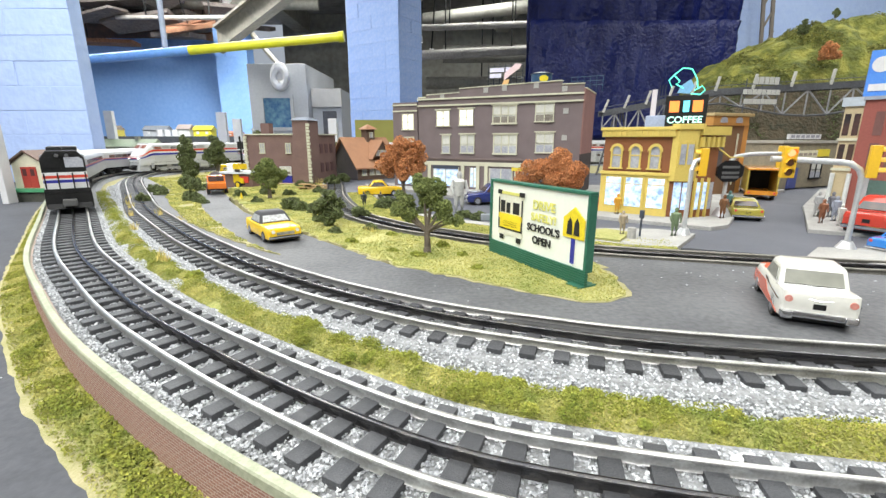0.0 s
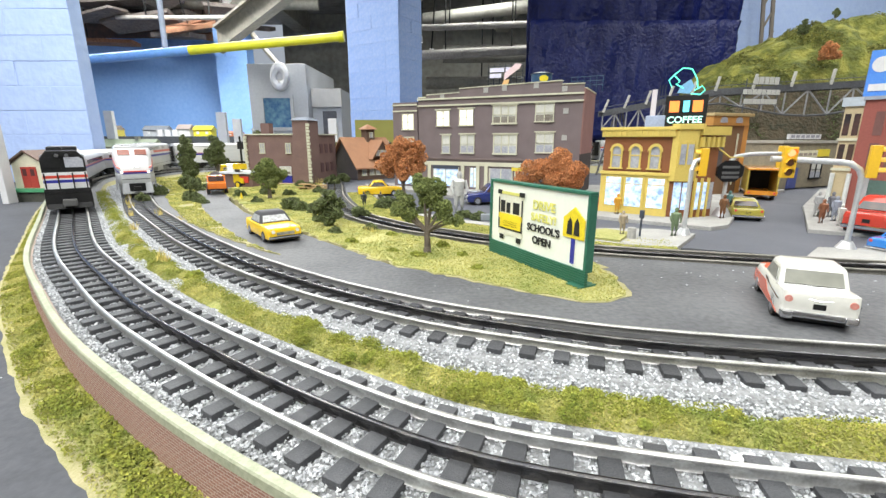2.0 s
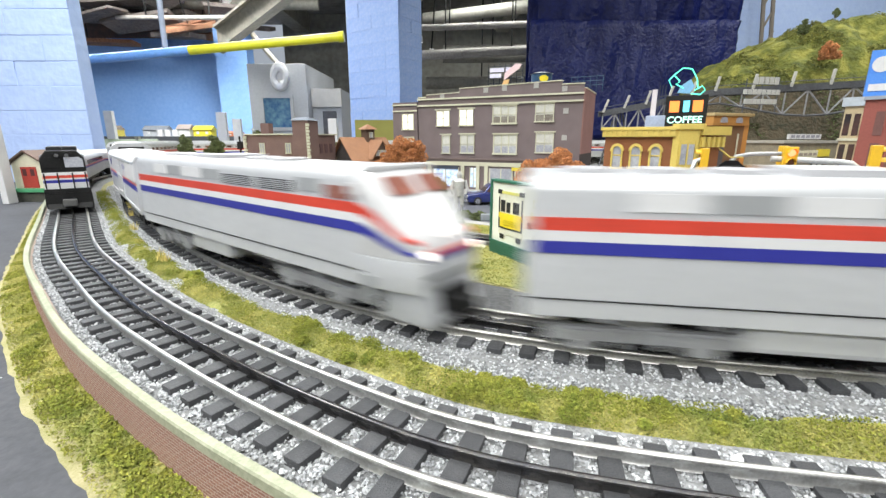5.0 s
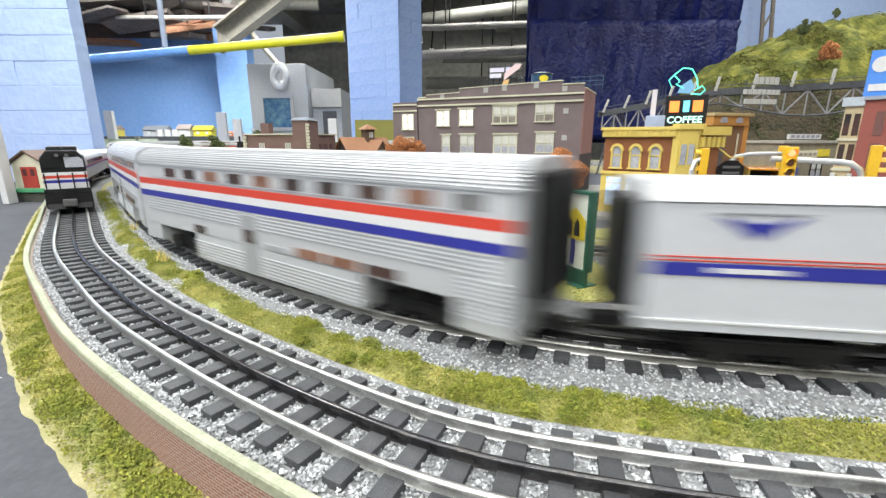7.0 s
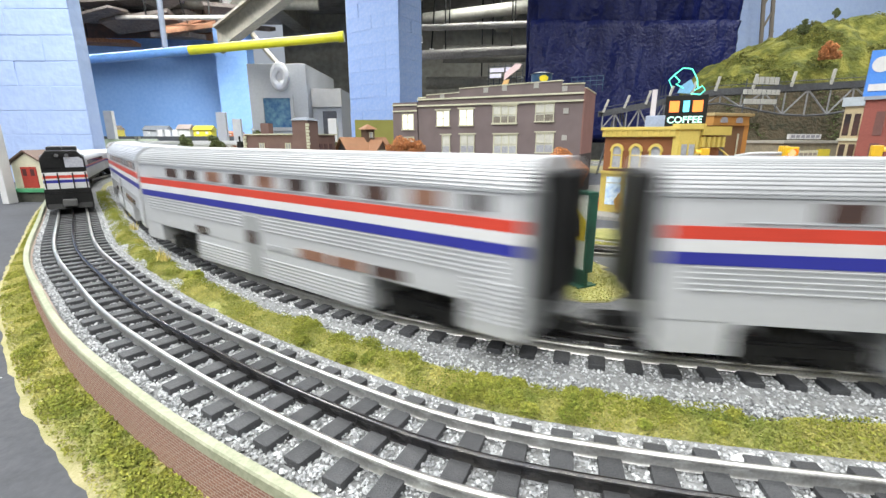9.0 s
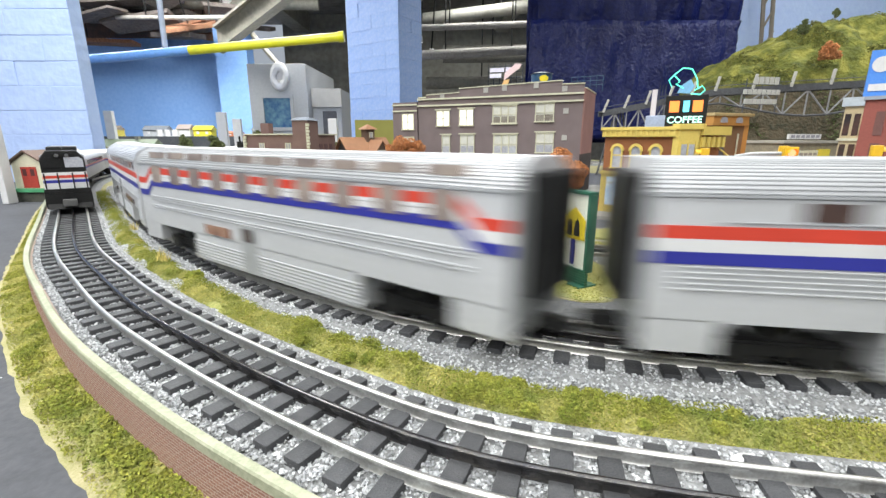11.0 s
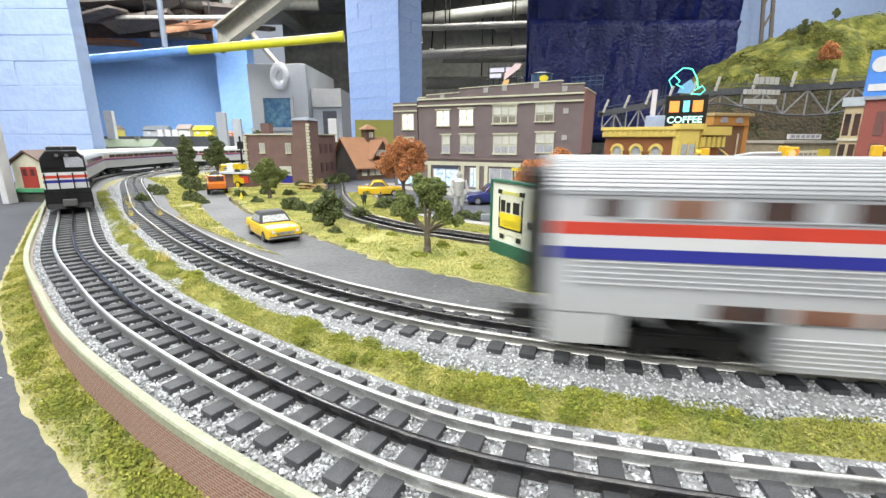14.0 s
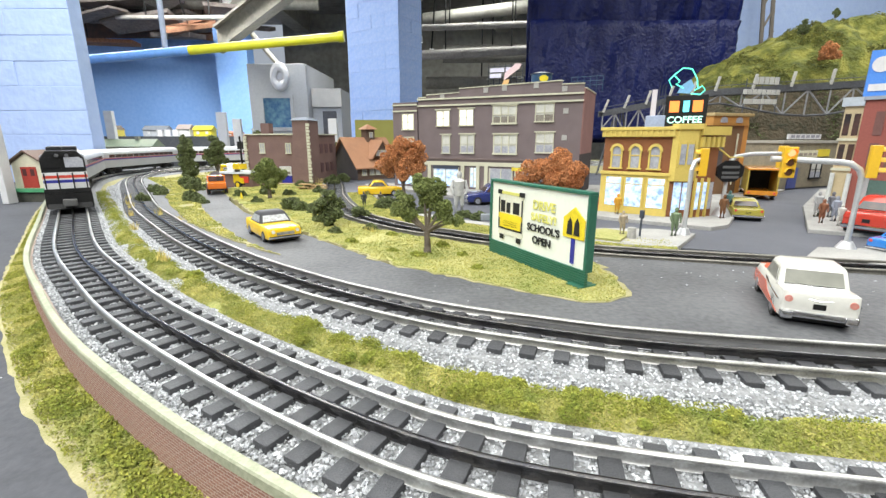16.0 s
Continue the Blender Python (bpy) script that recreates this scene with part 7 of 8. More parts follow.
def figurine(x, y, h, col, z, label, turn=0.0, col2=None):
    """A little painted figure, one plain shape."""
    s = Shape()
    for sx in (-1, 1):
        s.tube([(sx * h * 0.06, 0, 0), (sx * h * 0.07, 0, h * 0.25), (sx * h * 0.055, 0, h * 0.48)], [h * 0.045, h * 0.05, h * 0.065], 8)
        s.tube([(sx * h * 0.13, 0, h * 0.8), (sx * h * 0.18, -h * 0.02, h * 0.62), (sx * h * 0.14, -h * 0.08, h * 0.48)], [h * 0.045, h * 0.04, h * 0.032], 8)
    s.tube([(0, 0, h * 0.44), (0, 0, h * 0.6), (0, 0, h * 0.78), (0, 0, h * 0.84)], [h * 0.1, h * 0.115, h * 0.14, h * 0.06], 10)
    s.tube([(0, 0, h * 0.83), (0, 0, h * 0.88), (0, 0, h * 0.94), (0, 0, h)], [h * 0.035, h * 0.062, h * 0.066, h * 0.03], 10)
    ob = part("figurine", s, mat("figurine_paint", col, col2 or tuple(c * 0.7 for c in col), 0.6, 0, 60, 300, mix=0.6), None, label, smooth=True)
    ob.matrix_basis = pose(x, y, z, 0, 0, turn)
    tagged(ob, "", "figurine", "painted figurines")


for x, y, h, c, z, lab in ((0.024, 0.655, 0.064, (0.55, 0.55, 0.54), -0.003, "plain silver-grey statue on the verge"), (0.267, 0.499, 0.033, (0.16, 0.22, 0.12), -0.0015, "green painted figurine on the street corner"), (0.206, 0.497, 0.027, (0.4, 0.33, 0.24), 0.001, "tan painted figurine on the street corner"),
                           (0.392, 0.612, 0.033, (0.22, 0.1, 0.04), -0.001, "brown painted figurine by the shop"), (0.258, 0.648, 0.03, (0.7, 0.35, 0.03), -0.001, "orange painted figurine by the shop"), (-0.132, 0.735, 0.025, (0.04, 0.05, 0.05), -0.003, "dark painted figurine on the verge"),
                           (-0.104, 0.735, 0.025, (0.06, 0.05, 0.04), -0.003, "dark painted figurine beside the verge"), (0.5, 0.575, 0.032, (0.25, 0.1, 0.05), -0.001, "brown painted figurine in the kerb group"), (0.51, 0.558, 0.028, (0.6, 0.6, 0.56), -0.001, "white painted figurine in the kerb group"),
                           (0.53, 0.59, 0.034, (0.3, 0.33, 0.4), -0.001, "grey painted figurine in the kerb group"), (0.55, 0.62, 0.036, (0.15, 0.15, 0.17), -0.001, "black painted figurine in the kerb group"), (0.535, 0.625, 0.036, (0.4, 0.4, 0.4), -0.001, "pale painted figurine in the kerb group"), (0.575, 0.605, 0.03, (0.2, 0.25, 0.5), -0.001, "blue painted figurine in the kerb group"),
                           (0.43, 0.66, 0.033, (0.12, 0.25, 0.25), -0.001, "teal painted figurine on the corner pavement")):
    figurine(x, y, h, c, z, lab)
tagged(part("small_bench", Shape().box(-0.008, 0.008, -0.004, 0.004, 0, 0.009), mat("bench_grey", (0.25, 0.27, 0.3)), None, "small grey bench on the verge", bevel=0.001, m=pose(0.06, 0.6, -0.002)), category="bench")
tagged(part("pale_bin", Shape().cyl(0, 0, 0, 0.012, 0.005, 0.0045, 12), PAVE, None, "pale stone litter bin on the pavement", m=pose(0.213, 0.487, -0.0015)), category="bin")
for x, y, a in ((-0.27, 0.965, 10), (-0.305, 0.99, -15)):
    t = thing("picnic_table", pose(x, y, -0.0045, 0, 0, a), "tiny tan wooden picnic table in the grass", "table", "picnic tables")
    W2 = mat("picnic_wood", (0.42, 0.28, 0.13), scale=80)
    part("tabletop", Shape().box(-0.016, 0.016, -0.007, 0.007, 0.012, 0.014), W2, t)
    for y2 in (-0.013, 0.013):
        part("bench", Shape().box(-0.016, 0.016, y2 - 0.003, y2 + 0.003, 0.007, 0.0085), W2, t)
    for x2 in (-0.01, 0.01):
        part("trestle", Shape().box(x2 - 0.001, x2 + 0.001, -0.013, 0.013, 0.0, 0.007), W2, t)

# ---- trees and shrubs ----
rng_ = np.random.default_rng(5)


def tetra_cloud(name, pts, size, material, flat=1.0):
    """Many small four-sided bits at the given places, as one mesh."""
    n = len(pts)
    base = np.array([[1, 1, 1], [1, -1, -1], [-1, 1, -1], [-1, -1, 1]], float)
    q = rng_.normal(size=(n, 4))
    q /= np.linalg.norm(q, axis=1)[:, None]
    w, x, y, z = q.T
    R = np.stack([np.stack([1 - 2 * (y * y + z * z), 2 * (x * y - z * w), 2 * (x * z + y * w)], 1), np.stack([2 * (x * y + z * w), 1 - 2 * (x * x + z * z), 2 * (y * z - x * w)], 1), np.stack([2 * (x * z - y * w), 2 * (y * z + x * w), 1 - 2 * (x * x + y * y)], 1)], 1)
    s = size * rng_.uniform(0.6, 1.3, n)
    v = np.einsum("nij,kj->nki", R, base) * s[:, None, None] * rng_.uniform(0.5, 1.2, (n, 4, 1))
    v[:, :, 2] *= flat
    v = (v + pts[:, None, :]).reshape(-1, 3)
    f = (np.arange(n)[:, None, None] * 4 + np.array([[0, 1, 2], [0, 3, 1], [0, 2, 3], [1, 3, 2]])[None]).reshape(-1, 3)
    me = raw_mesh(name, v, f)
    me.materials.append(material)
    return me


def leaf_mat(name, a, b):
    return mat(name, a, b, 0.9, 0, 60, 500, islands=0.45, mix=0.8)


LEAF, LEAFD, AUT = leaf_mat("tree_green", (0.1, 0.13, 0.035), (0.19, 0.215, 0.065)), leaf_mat("tree_dark_green", (0.06, 0.08, 0.028), (0.12, 0.14, 0.05)), leaf_mat("autumn_rust", (0.56, 0.26, 0.11), (0.4, 0.15, 0.05))
BARK = mat("bark_grey", (0.16, 0.13, 0.1), (0.1, 0.08, 0.06), 0.9, 0, 80, 600, 0.0006)


def tree(x, y, z, trunk, clumps, bits, size, leaf, label, kind="tree", r_trunk=0.004):
    """trunk: height of the fork; clumps: (dx, dy, height, radius) of the foliage masses."""
    t = thing(kind, pose(x, y, z), label, kind)
    s = Shape()
    if trunk:
        s.tube([(0, 0, -0.001), (0.0005, 0, trunk * 0.3), (0, 0.0005, trunk)], [r_trunk * 1.5, r_trunk, r_trunk * 0.85], 9)
        for dx, dy, h, r in clumps:
            mid = (dx * 0.45, dy * 0.45, trunk + (h - trunk) * 0.4)
            s.tube([(0, 0, trunk * 0.9), mid, (dx * 0.9, dy * 0.9, h)], [r_trunk * 0.6, r_trunk * 0.4, r_trunk * 0.15], 6)
        part("trunk", s, BARK, t, smooth=True)
    vol = sum(c[3] ** 2 for c in clumps)
    pts = []
    for dx, dy, h, r in clumps:
        n = max(20, int(bits * r * r / vol))
        sub = rng_.normal(size=(14, 3))
        sub /= np.linalg.norm(sub, axis=1)[:, None]
        c = sub * r * rng_.uniform(0.35, 0.85, (14, 1)) + [dx, dy, h]
        d = rng_.normal(size=(n, 3))
        d /= np.linalg.norm(d, axis=1)[:, None]
        pts.append(c[rng_.integers(0, 14, n)] + d * r * 0.42 * rng_.uniform(0.5, 1.0, (n, 1)) ** 0.5)
    pts = np.concatenate(pts)
    pts = pts[pts[:, 2] > 0.0005]
    part("crown", tetra_cloud("crown", pts, size, leaf), leaf, t)
    return t


tree(-0.016, 0.428, -0.005, 0.026, [(-0.003, 0, 0.07, 0.0125), (0.007, 0.003, 0.064, 0.012), (0.004, 0, 0.055, 0.0135), (-0.023, 0.004, 0.051, 0.0115), (-0.028, -0.002, 0.044, 0.009), (-0.018, 0, 0.04, 0.008), (0.016, 0, 0.047, 0.0095), (0.03, 0.004, 0.033, 0.006), (0.02, -0.003, 0.036, 0.006)], 9500, 0.0009, LEAF, "leafy green model tree with forked grey trunk", r_trunk=0.0035)
tree(-0.148, 0.562, -0.005, 0.012, [(0, 0, 0.036, 0.014), (-0.01, 0, 0.026, 0.011), (0.01, 0, 0.022, 0.011), (0.0, 0, 0.014, 0.012), (0.012, 0.01, 0.03, 0.009)], 3000, 0.0013, LEAFD, "small ragged green tree by the track", r_trunk=0.002)
tree(-0.327, 0.831, -0.005, 0.025, [(0, 0, 0.062, 0.019), (-0.016, 0, 0.05, 0.017), (0.016, 0.004, 0.052, 0.017), (0, -0.006, 0.042, 0.018), (0.012, 0, 0.038, 0.014)], 7000, 0.0012, LEAF, "round green model tree beside the brick works", r_trunk=0.004)
tree(-0.077, 0.86, -0.005, 0.03, [(0, 0, 0.085, 0.028), (0.02, 0, 0.095, 0.02), (-0.026, 0, 0.066, 0.024), (0.026, 0, 0.066, 0.024), (0, -0.01, 0.058, 0.026), (-0.016, 0, 0.092, 0.016)], 13000, 0.0011, AUT, "rust-orange autumn model tree by the street", r_trunk=0.004)
tree(0.182, 0.76, -0.005, 0.028, [(0.005, 0, 0.066, 0.03), (-0.03, 0, 0.054, 0.026), (0.034, 0, 0.056, 0.028), (0.01, -0.01, 0.046, 0.03), (0.018, 0, 0.08, 0.018), (-0.048, 0, 0.046, 0.014)], 16000, 0.0011, AUT, "wide rust-orange autumn tree behind the billboard", r_trunk=0.004)
tree(-0.66, 1.16, -0.006, 0.015, [(0, 0, 0.105, 0.016), (0.002, 0, 0.085, 0.02), (-0.002, 0, 0.06, 0.024), (0.004, 0, 0.035, 0.025)], 3600, 0.0019, LEAFD, "tall dark green conifer-like model tree", r_trunk=0.004)
tree(-0.625, 1.24, -0.006, 0.02, [(0, 0, 0.105, 0.016), (0.008, 0, 0.088, 0.02), (-0.012, 0, 0.07, 0.022), (0.006, 0, 0.05, 0.022)], 3400, 0.0019, LEAFD, "dark green model tree by the orange lorry", r_trunk=0.004)
tree(-0.66, 1.62, -0.006, 0.05, [(0, 0, 0.12, 0.022), (0.02, 0, 0.105, 0.02), (-0.02, 0, 0.1, 0.018)], 2000, 0.0022, LEAFD, "thin dark green tree behind the works", r_trunk=0.004)
tree(-0.345, 1.42, -0.006, 0.02, [(0, 0, 0.06, 0.03), (0.0, 0, 0.09, 0.02)], 1800, 0.0022, LEAFD, "dark green tree between works and station", r_trunk=0.004)
for x, y, r in ((-0.31, 0.885, 0.012), (-0.24, 0.70, 0.018), (-0.222, 0.69, 0.012), (-0.455, 0.80, 0.016), (-0.475, 0.83, 0.013), (-0.43, 0.775, 0.012), (-0.208, 0.352, 0.0055), (-0.195, 0.67, 0.014), (-0.024, 0.413, 0.0065), (0.03, 0.645, 0.01), (-0.06, 0.508, 0.006), (-0.09, 0.54, 0.008), (-0.122, 0.645, 0.012), (0.05, 0.625, 0.01), (-0.095, 0.72, 0.018), (-0.075, 0.715, 0.016), (-0.035, 0.66, 0.01),
                (0.02, 0.415, 0.005), (-0.3, 1.0, 0.014), (-0.34, 1.06, 0.012), (-0.26, 0.93, 0.012), (-0.55, 0.98, 0.02), (-0.6, 1.05, 0.022), (-0.575, 0.9, 0.014), (-0.53, 1.1, 0.02), (-0.36, 0.9, 0.014), (-0.285, 1.14, 0.018), (-0.27, 1.2, 0.016), (-0.56, 0.82, 0.012), (-0.4, 0.87, 0.012), (-0.005, 0.6, 0.009), (-0.62, 0.95, 0.014), (-0.1, 0.47, 0.006), (-0.13, 0.52, 0.008), (-0.05, 0.43, 0.005), (0.03, 0.37, 0.005), (-0.17, 0.6, 0.01), (-0.2, 0.75, 0.012), (-0.33, 0.78, 0.01), (0.0, 0.45, 0.006)):
    tree(x, y, -0.0055, 0, [(0, 0, r * 0.35, r), (r * 0.6, 0, r * 0.25, r * 0.7), (-r * 0.5, r * 0.3, r * 0.3, r * 0.7)], int(800 + 90000 * r), 0.0008 + r * 0.03, LEAFD if r > 0.007 else MOSS, "low dark green shrub clump on the turf", "shrub")
tree(1.215, 1.62, 0.45, 0.01, [(0, 0, 0.02, 0.014), (0, 0, 0.038, 0.009), (0.0, 0, 0.008, 0.016)], 1500, 0.002, LEAFD, "small dark fir on the hill crest", r_trunk=0.004)
tree(1.33, 1.64, 0.505, 0.01, [(0, 0, 0.012, 0.01), (0.0, 0, 0.022, 0.006)], 900, 0.002, LEAFD, "small dark fir on the hill top", r_trunk=0.003)
tree(1.26, 1.555, 0.36, 0, [(0, 0, 0.02, 0.028), (0.025, 0, 0.012, 0.02)], 1200, 0.0028, AUT, "rust-red bush on the hill slope", "shrub")

# ---- loose ballast, turf and moss ----


def stones(name, pts, size, label):
    n = len(pts)
    base = np.array([[1, 0, 0], [-1, 0, 0], [0, 1, 0], [0, -1, 0], [0, 0, 1], [0, 0, -1]], float)
    v = base[None] * size * rng_.uniform(0.55, 1.25, (n, 6, 1)) + rng_.normal(size=(n, 6, 3)) * size * 0.22
    a = rng_.uniform(0, 6.283, n)
    c, s = np.cos(a)[:, None], np.sin(a)[:, None]
    v = np.stack([v[:, :, 0] * c - v[:, :, 1] * s, v[:, :, 0] * s + v[:, :, 1] * c, v[:, :, 2] * 0.85], 2)
    v = (v + pts[:, None]).reshape(-1, 3)
    f = (np.arange(n)[:, None, None] * 6 + np.array([[0, 2, 4], [2, 1, 4], [1, 3, 4], [3, 0, 4], [2, 0, 5], [1, 2, 5], [3, 1, 5], [0, 3, 5]])[None]).reshape(-1, 3)
    me = raw_mesh(name, v, f)
    me.materials.append(STONE)
    return tagged(part(name, me, STONE, None, label), "", "ballast", "", "stuff")


def beside(line, i0, i1, o0, o1, n, power=1.0):
    """n places beside a line, thinner towards its far end."""
    s = i0 + (i1 - i0 - 1.01) * rng_.uniform(0, 1, n) ** power
    i = s.astype(int)
    u = (s - i)[:, None]
    nn = normals(line)
    o = rng_.uniform(0, 1, n)[:, None]
    lo = (np.interp(s, [i0, i1], o0) if isinstance(o0, tuple) else np.full(n, o0))[:, None]
    hi = (np.interp(s, [i0, i1], o1) if isinstance(o1, tuple) else np.full(n, o1))[:, None]
    off = lo + (hi - lo) * o
    p = line[i] * (1 - u) + line[i + 1] * u + nn[i] * off
    return p, off[:, 0]


A0, A1 = nearest(LINE_OUTER, -0.62, 0.75), len(LINE_OUTER) - 60
p, o = beside(LINE_OUTER, A0, A1, -0.0345, 0.042, 75000, 0.75)
z = -0.0078 - np.maximum(0, (np.abs(o) - 0.033)) * 0.5 + rng_.uniform(-0.0014, 0.001, len(p))
stones("loose_ballast_outer", np.column_stack([p, z]), 0.00095, "loose grey gravel round the outer track")
B0, B1 = nearest(SHOWN_INNER, -0.8, 1.2), nearest(SHOWN_INNER, 0.42, 0.17)
p, o = beside(SHOWN_INNER, B0, B1, -0.058, 0.022, 75000, 0.75)
z = -0.0078 - np.maximum(0, (np.abs(o) - 0.034)) * 0.24 + rng_.uniform(-0.0014, 0.001, len(p))
stones("loose_ballast_inner", np.column_stack([p, z]), 0.00095, "loose grey gravel round the inner track")
p, o = beside(LINE_MIDDLE, 60, 175, -0.03, 0.03, 6000)
stones("loose_ballast_street", np.column_stack([p, -0.0075 + rng_.uniform(-0.001, 0.0006, len(p))]), 0.0014, "loose pale gravel round the street track")
# turf strip between the two main tracks
G0, G1 = nearest(LINE_OUTER, -0.72, 0.88), len(LINE_OUTER) - 60


def strip_z(x, y, k):
    return -0.0115 + 0.006 * math.sin(math.pi * min(max(k, 0), 1)) + 0.0018 * lumps(x, y, 0.016)


structure("turf_strip", sheet(LINE_OUTER[G0:G1], 0.036, 0.062, 6, strip_z), TURF, "mossy turf strip between the two tracks", "grass")


def turf(name, p, z, size, material, label):
    return tagged(part(name, tetra_cloud(name, np.column_stack([p, z]), size, material, 0.8), material, None, label), "", "grass", "", "stuff")


p, o = beside(LINE_OUTER, G0, G1, 0.030, 0.067, 130000, 0.8)
keep = np.array([abs(q - 0.0485) / 0.0185 < 0.66 - 0.3 * min(max((y - 0.22) / 0.35, 0), 1) + 0.8 * lumps(x, y, 0.025) + 0.2 * rng_.uniform() for (x, y), q in zip(p, o)])
p, o = p[keep], o[keep]
z = np.array([strip_z(x, y, (q - 0.034) / 0.03) for (x, y), q in zip(p, o)]) + rng_.uniform(0, 0.0022, len(p))
turf("turf_between_tracks", p, z, 0.0004, TURFBIT, "tufty yellow-green turf between the tracks")
p, o = beside(LINE_OUTER, A1 - 175, A1 - 20, 0.036, 0.06, 44000)
keep = np.array([lumps(x + 3, y, 0.02) > 0.02 for x, y in p])
p, o = p[keep], o[keep]
z = np.array([strip_z(x, y, (q - 0.034) / 0.03) for (x, y), q in zip(p, o)]) + rng_.uniform(0, 0.0065, len(p))
turf("moss_mounds", p, z - 0.0012, 0.00042, MOSS, "darker mossy mounds along the turf strip")
p, o = beside(LINE_OUTER, G0, G1 - 60, 0.031, 0.067, 60000, 0.75)
far_share = np.clip((p[:, 1] - 0.22) / 0.4, 0, 1)
keep = np.array([abs(q - 0.0485) / 0.0185 > 0.72 - 0.55 * fs + 0.7 * lumps(x + 1, y, 0.03) for (x, y), q, fs in zip(p, o, far_share)])
p, o = p[keep], o[keep]
z = np.array([strip_z(x, y, (q - 0.034) / 0.03) for (x, y), q in zip(p, o)]) + rng_.uniform(0.0002, 0.0014, len(p))
stones("strip_gravel", np.column_stack([p, z]), 0.00095, "loose grey gravel spilling over the turf strip")
# raised mossy clumps on the strip
mound_p, mound_z = [], []
for k in range(46):
    i = int(rng_.uniform(nearest(LINE_OUTER, -0.12, 0.212), nearest(LINE_OUTER, 0.12, 0.108)))
    c = LINE_OUTER[i] + normals(LINE_OUTER)[i] * rng_.uniform(0.039, 0.058)
    r = rng_.uniform(0.003, 0.0075)
    d = rng_.normal(size=(900, 3))
    d /= np.linalg.norm(d, axis=1)[:, None]
    d = d[d[:, 2] > -0.1] * r * rng_.uniform(0.55, 1.0, ((d[:, 2] > -0.1).sum(), 1))
    mound_p.append(c + d[:, :2])
    mound_z.append(-0.0062 + d[:, 2] * 0.85)
turf("mossy_clumps", np.concatenate(mound_p), np.concatenate(mound_z), 0.00042, MOSS, "raised olive-green moss clumps on the turf strip")
# mossy bank at the foot of the retaining wall
W0 = 20


def bank_z(k):
    return LOW + 0.0005 + 0.0045 * max(0, 1 - k) ** 1.3


structure("moss_bank", sheet(wall_line[W0:], -0.003, -0.022, 6, lambda x, y, k: bank_z(k) + 0.0015 * lumps(x, y, 0.014) * (1 - k)), TURF, "mossy bank at the foot of the brick wall", "grass")
structure("sandy_edge", sheet(wall_line[W0:], -0.019, -0.03, 3, lambda x, y, k: LOW + 0.0009 - 0.0012 * k + 0.0004 * lumps(x, y, 0.01)), SANDY, "pale sandy edge of the mossy bank", "grass")
p, o = beside(wall_line, W0, len(wall_line) - 60, (-0.014, -0.028), -0.003, 90000, 0.7)
k = np.clip((-o - 0.003) / 0.024, 0, 1)
keep = rng_.uniform(size=len(p)) > k ** 3
p, o, k = p[keep], o[keep], k[keep]
z = np.array([bank_z(q) for q in k]) + rng_.uniform(0, 0.002, len(p))
turf("bank_moss", p, z, 0.0005, TURFBIT, "yellow-green moss on the bank")
keep = np.array([lumps(x, y + 5, 0.02) > 0.1 for x, y in p])
turf("bank_dark_moss", p[keep], z[keep] + 0.0008, 0.0006, MOSS, "dark moss patches on the bank")
# ivy over the wall
for i in (150, 166, 178, 187):
    if i < len(wall_line):
        c = wall_line[i] - normals(wall_line)[i] * 0.0045
        q = np.column_stack([c + rng_.normal(size=(240, 2)) * 0.0022, rng_.uniform(LOW + 0.006, -0.002, 240)])
        tagged(part("ivy", tetra_cloud("ivy", q, 0.0009, TURFBIT), TURFBIT, None, "trailing yellow-green ivy on the brick wall"), "", "ivy", "ivy on the wall", "stuff")


def inside(poly, p):
    x, y = p.T
    r = np.zeros(len(p), bool)
    for (x0, y0), (x1, y1) in zip(poly, poly[1:] + poly[:1]):
        hit = ((y0 > y) != (y1 > y)) & (x < (x1 - x0) * (y - y0) / (y1 - y0 + 1e-12) + x0)
        r ^= hit
    return r


p = rng_.uniform((-0.5, 0.28), (0.17, 1.2), (240000, 2))
p = p[inside(MEADOW, p)]
keep = np.array([lumps(x, y, 0.05) > -0.2 - 0.5 * rng_.uniform() for x, y in p])
p = p[keep]
turf("meadow_turf", p, np.full(len(p), -0.0023) + rng_.uniform(0, 0.0008, len(p)), 0.00048, TURFBIT, "short yellow-green turf on the meadow")
p = rng_.uniform((-0.65, 0.4), (-0.15, 1.05), (120000, 2))
p = p[inside(SHOULDER, p)]
p = p[np.array([lumps(x, y, 0.03) > -0.32 for x, y in p])]
turf("shoulder_turf", p, np.full(len(p), -0.002) + rng_.uniform(0, 0.0012, len(p)), 0.0007, TURFBIT, "patchy yellow-green turf on the shoulder")
p = rng_.uniform((-0.95, 1.0), (-0.5, 1.75), (26000, 2))
p = p[np.array([lumps(x, y, 0.05) > -0.15 for x, y in p])]
dist = np.min(np.hypot(p[:, None, 0] - SHOWN_INNER[None, ::4, 0], p[:, None, 1] - SHOWN_INNER[None, ::4, 1]), axis=1)
p = p[(dist > 0.045) & (p[:, 0] > -0.8 + 0.35 * np.maximum(0, 1.25 - p[:, 1]))]
turf("yard_turf", p, np.full(len(p), -0.0055) + rng_.uniform(0, 0.002, len(p)), 0.0016, TURFBIT, "rough green growth in the yard")
p, o = beside(LINE_MIDDLE, 88, 162, 0.027, 0.071, 14000)
turf("verge_turf", p, np.full(len(p), -0.0026) + rng_.uniform(0, 0.001, len(p)), 0.0007, TURFBIT, "short turf on the street verge")
p, o = beside(SHOWN_INNER, nearest(SHOWN_INNER, -0.82, 1.35), nearest(SHOWN_INNER, -0.33, 0.54), 0.03, 0.07, 14000)
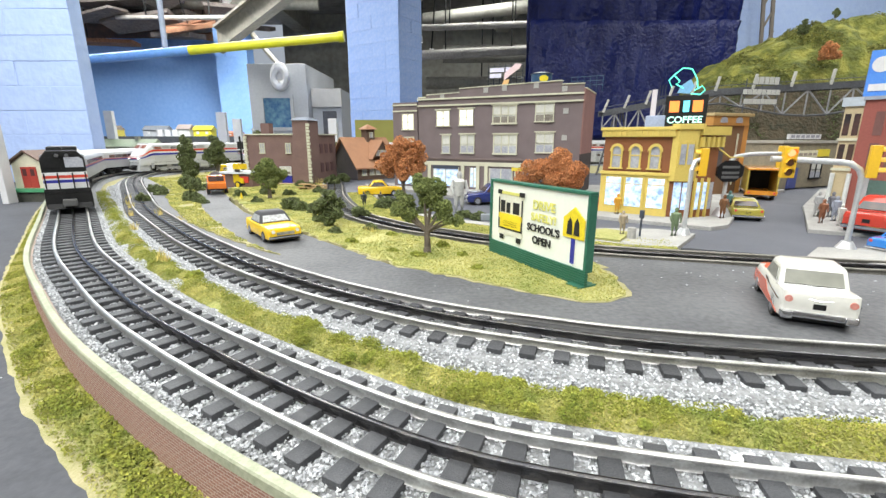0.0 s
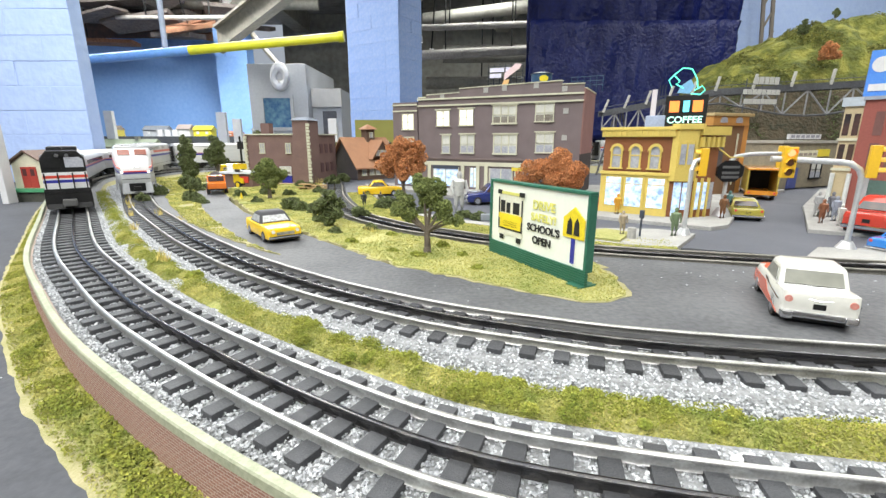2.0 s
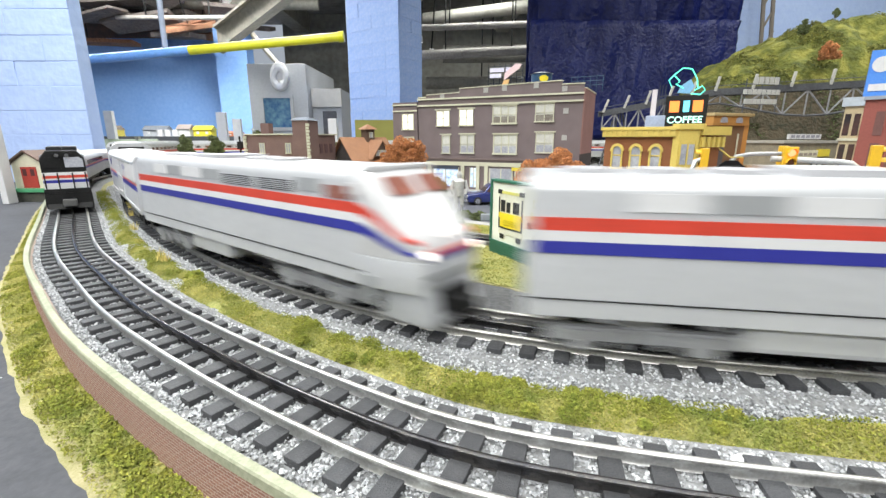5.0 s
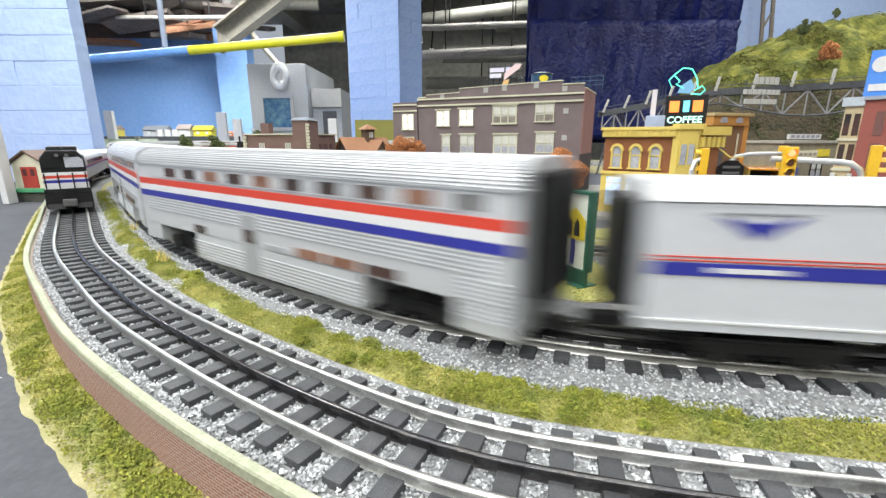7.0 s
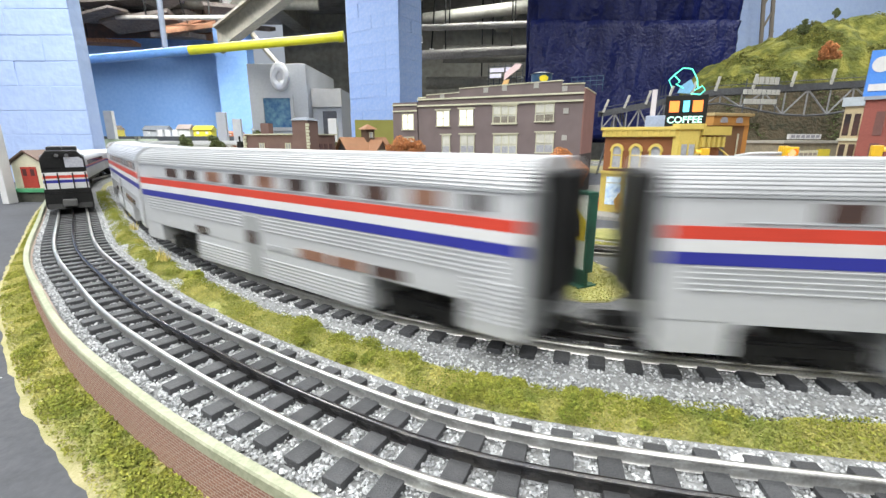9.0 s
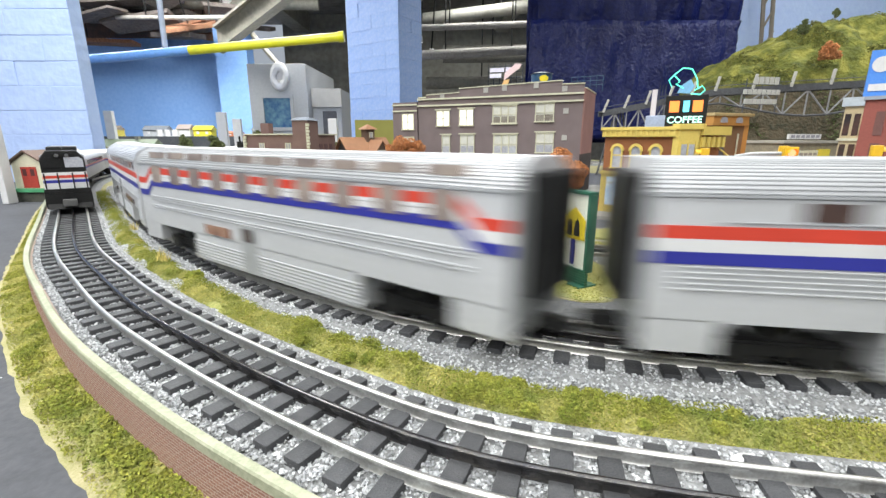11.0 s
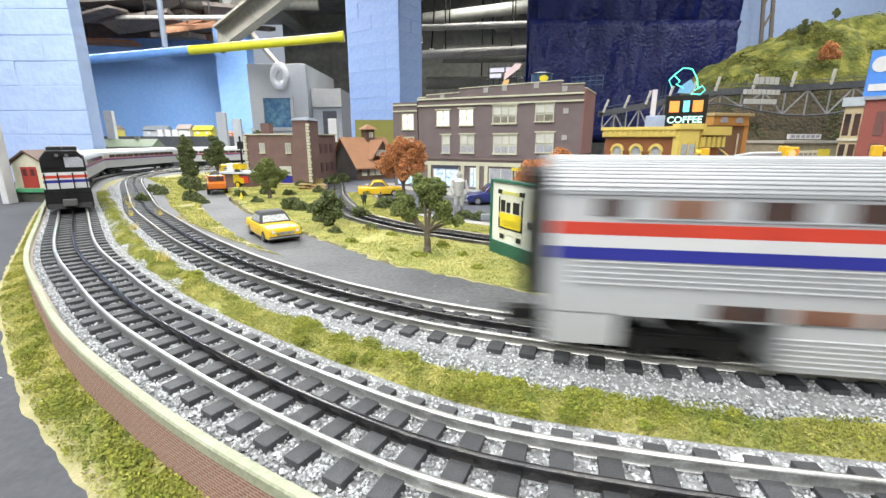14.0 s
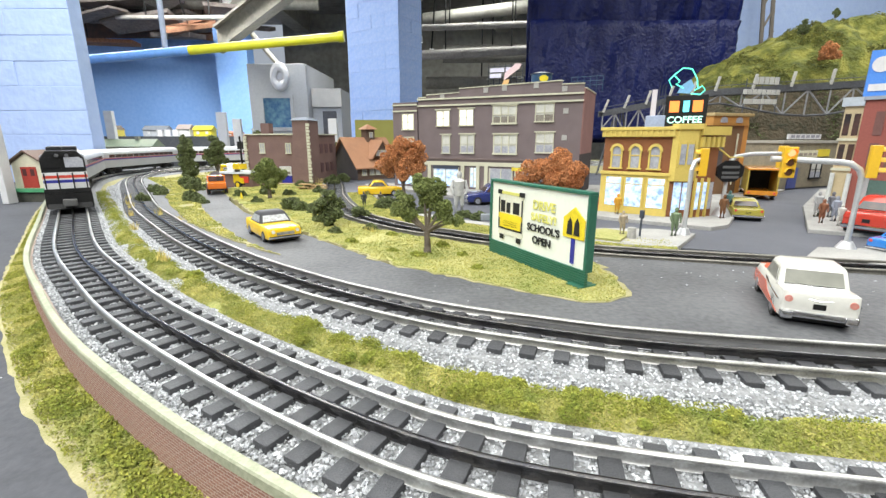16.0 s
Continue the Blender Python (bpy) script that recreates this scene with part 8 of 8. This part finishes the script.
turf("lineside_turf", p, np.full(len(p), -0.006) + rng_.uniform(-0.003, 0.002, len(p)), 0.0008, TURFBIT, "rough turf beside the inner track")
# bushes on the hill
hp = rng_.uniform((0.95, 1.5), (2.3, 1.85), (26000, 2))
hz_ = np.array([hill_height(x, y) for x, y in hp])
dens = np.array([noise.noise(Vector((x * 11, y * 11, 2))) for x, y in hp])
keep = (hz_ > 0.26) & (dens > 0.0)
turf("hill_bushes", hp[keep], hz_[keep] + np.maximum(dens[keep], 0) * 0.03 * rng_.uniform(0.1, 1, keep.sum()), 0.0026, leaf_mat("hill_leaf", (0.09, 0.11, 0.025), (0.24, 0.23, 0.05)), "mixed green and olive bushes on the hill")
keep = (hz_ > 0.05) & (hz_ < 0.3) & (dens > 0.1)
turf("cliff_bushes", hp[keep], hz_[keep] + 0.006 * rng_.uniform(0, 1, keep.sum()), 0.0026, LEAFD, "dark undergrowth on the cliff")
# straw-coloured grass tufts
STRAW = leaf_mat("straw_tuft", (0.62, 0.5, 0.16), (0.5, 0.42, 0.12))
for x, y, h in ((-0.268, 0.405, 0.016), (-0.262, 0.4, 0.013), (-0.085, 0.525, 0.014), (-0.095, 0.535, 0.012), (-0.285, 1.03, 0.03), (-0.43, 0.66, 0.016), (-0.37, 0.61, 0.014), (-0.4, 0.56, 0.013), (-0.47, 0.655, 0.014), (-0.52, 0.73, 0.015), (-0.56, 0.78, 0.014), (-0.335, 0.475, 0.011), (-0.6, 0.84, 0.014), (-0.36, 0.655, 0.012)):
    s = Shape()
    for k in range(26):
        a, l = rng_.uniform(0, 6.283), h * rng_.uniform(0.6, 1.1)
        bx, by, r = rng_.normal() * h * 0.15, rng_.normal() * h * 0.15, h * rng_.uniform(0.05, 0.4)
        tip = (bx + math.cos(a) * r, by + math.sin(a) * r, l)
        s.add([(bx - 0.0005, by, 0), (bx + 0.0005, by, 0), tip, (bx, by + 0.0006, 0)], [(0, 1, 2), (1, 3, 2), (3, 0, 2)])
    ob = part("grass_tuft", s, STRAW, None, "tall straw-yellow grass tuft beside the track", m=pose(x, y, -0.008))
    tagged(ob, "", "grass", "straw tufts", "stuff")
# crumbs and scraps on the roads
p = np.concatenate([rng_.uniform((-0.05, 0.27), (0.35, 0.4), (60, 2)), rng_.uniform((-0.5, 0.1), (-0.2, 0.5), (40, 2))])
z = np.where(p[:, 0] > -0.15, -0.0033, LOW + 0.0003)
stones("road_crumbs", np.column_stack([p, z]), 0.0008, "pale crumbs scattered on the road")
tagged(part("pale_pebble", Shape().loft([[(0.006 * c * r, 0.003 * s * r, zz) for c, s in [(math.cos(k * 0.7854), math.sin(k * 0.7854)) for k in range(8)]] for r, zz in ((0.8, 0), (1, 0.0015), (0.6, 0.003))]), WHITE, None, "pale flat pebble on the turf", smooth=True, m=pose(0.112, 0.139, -0.0085)), category="pebble")

motions()
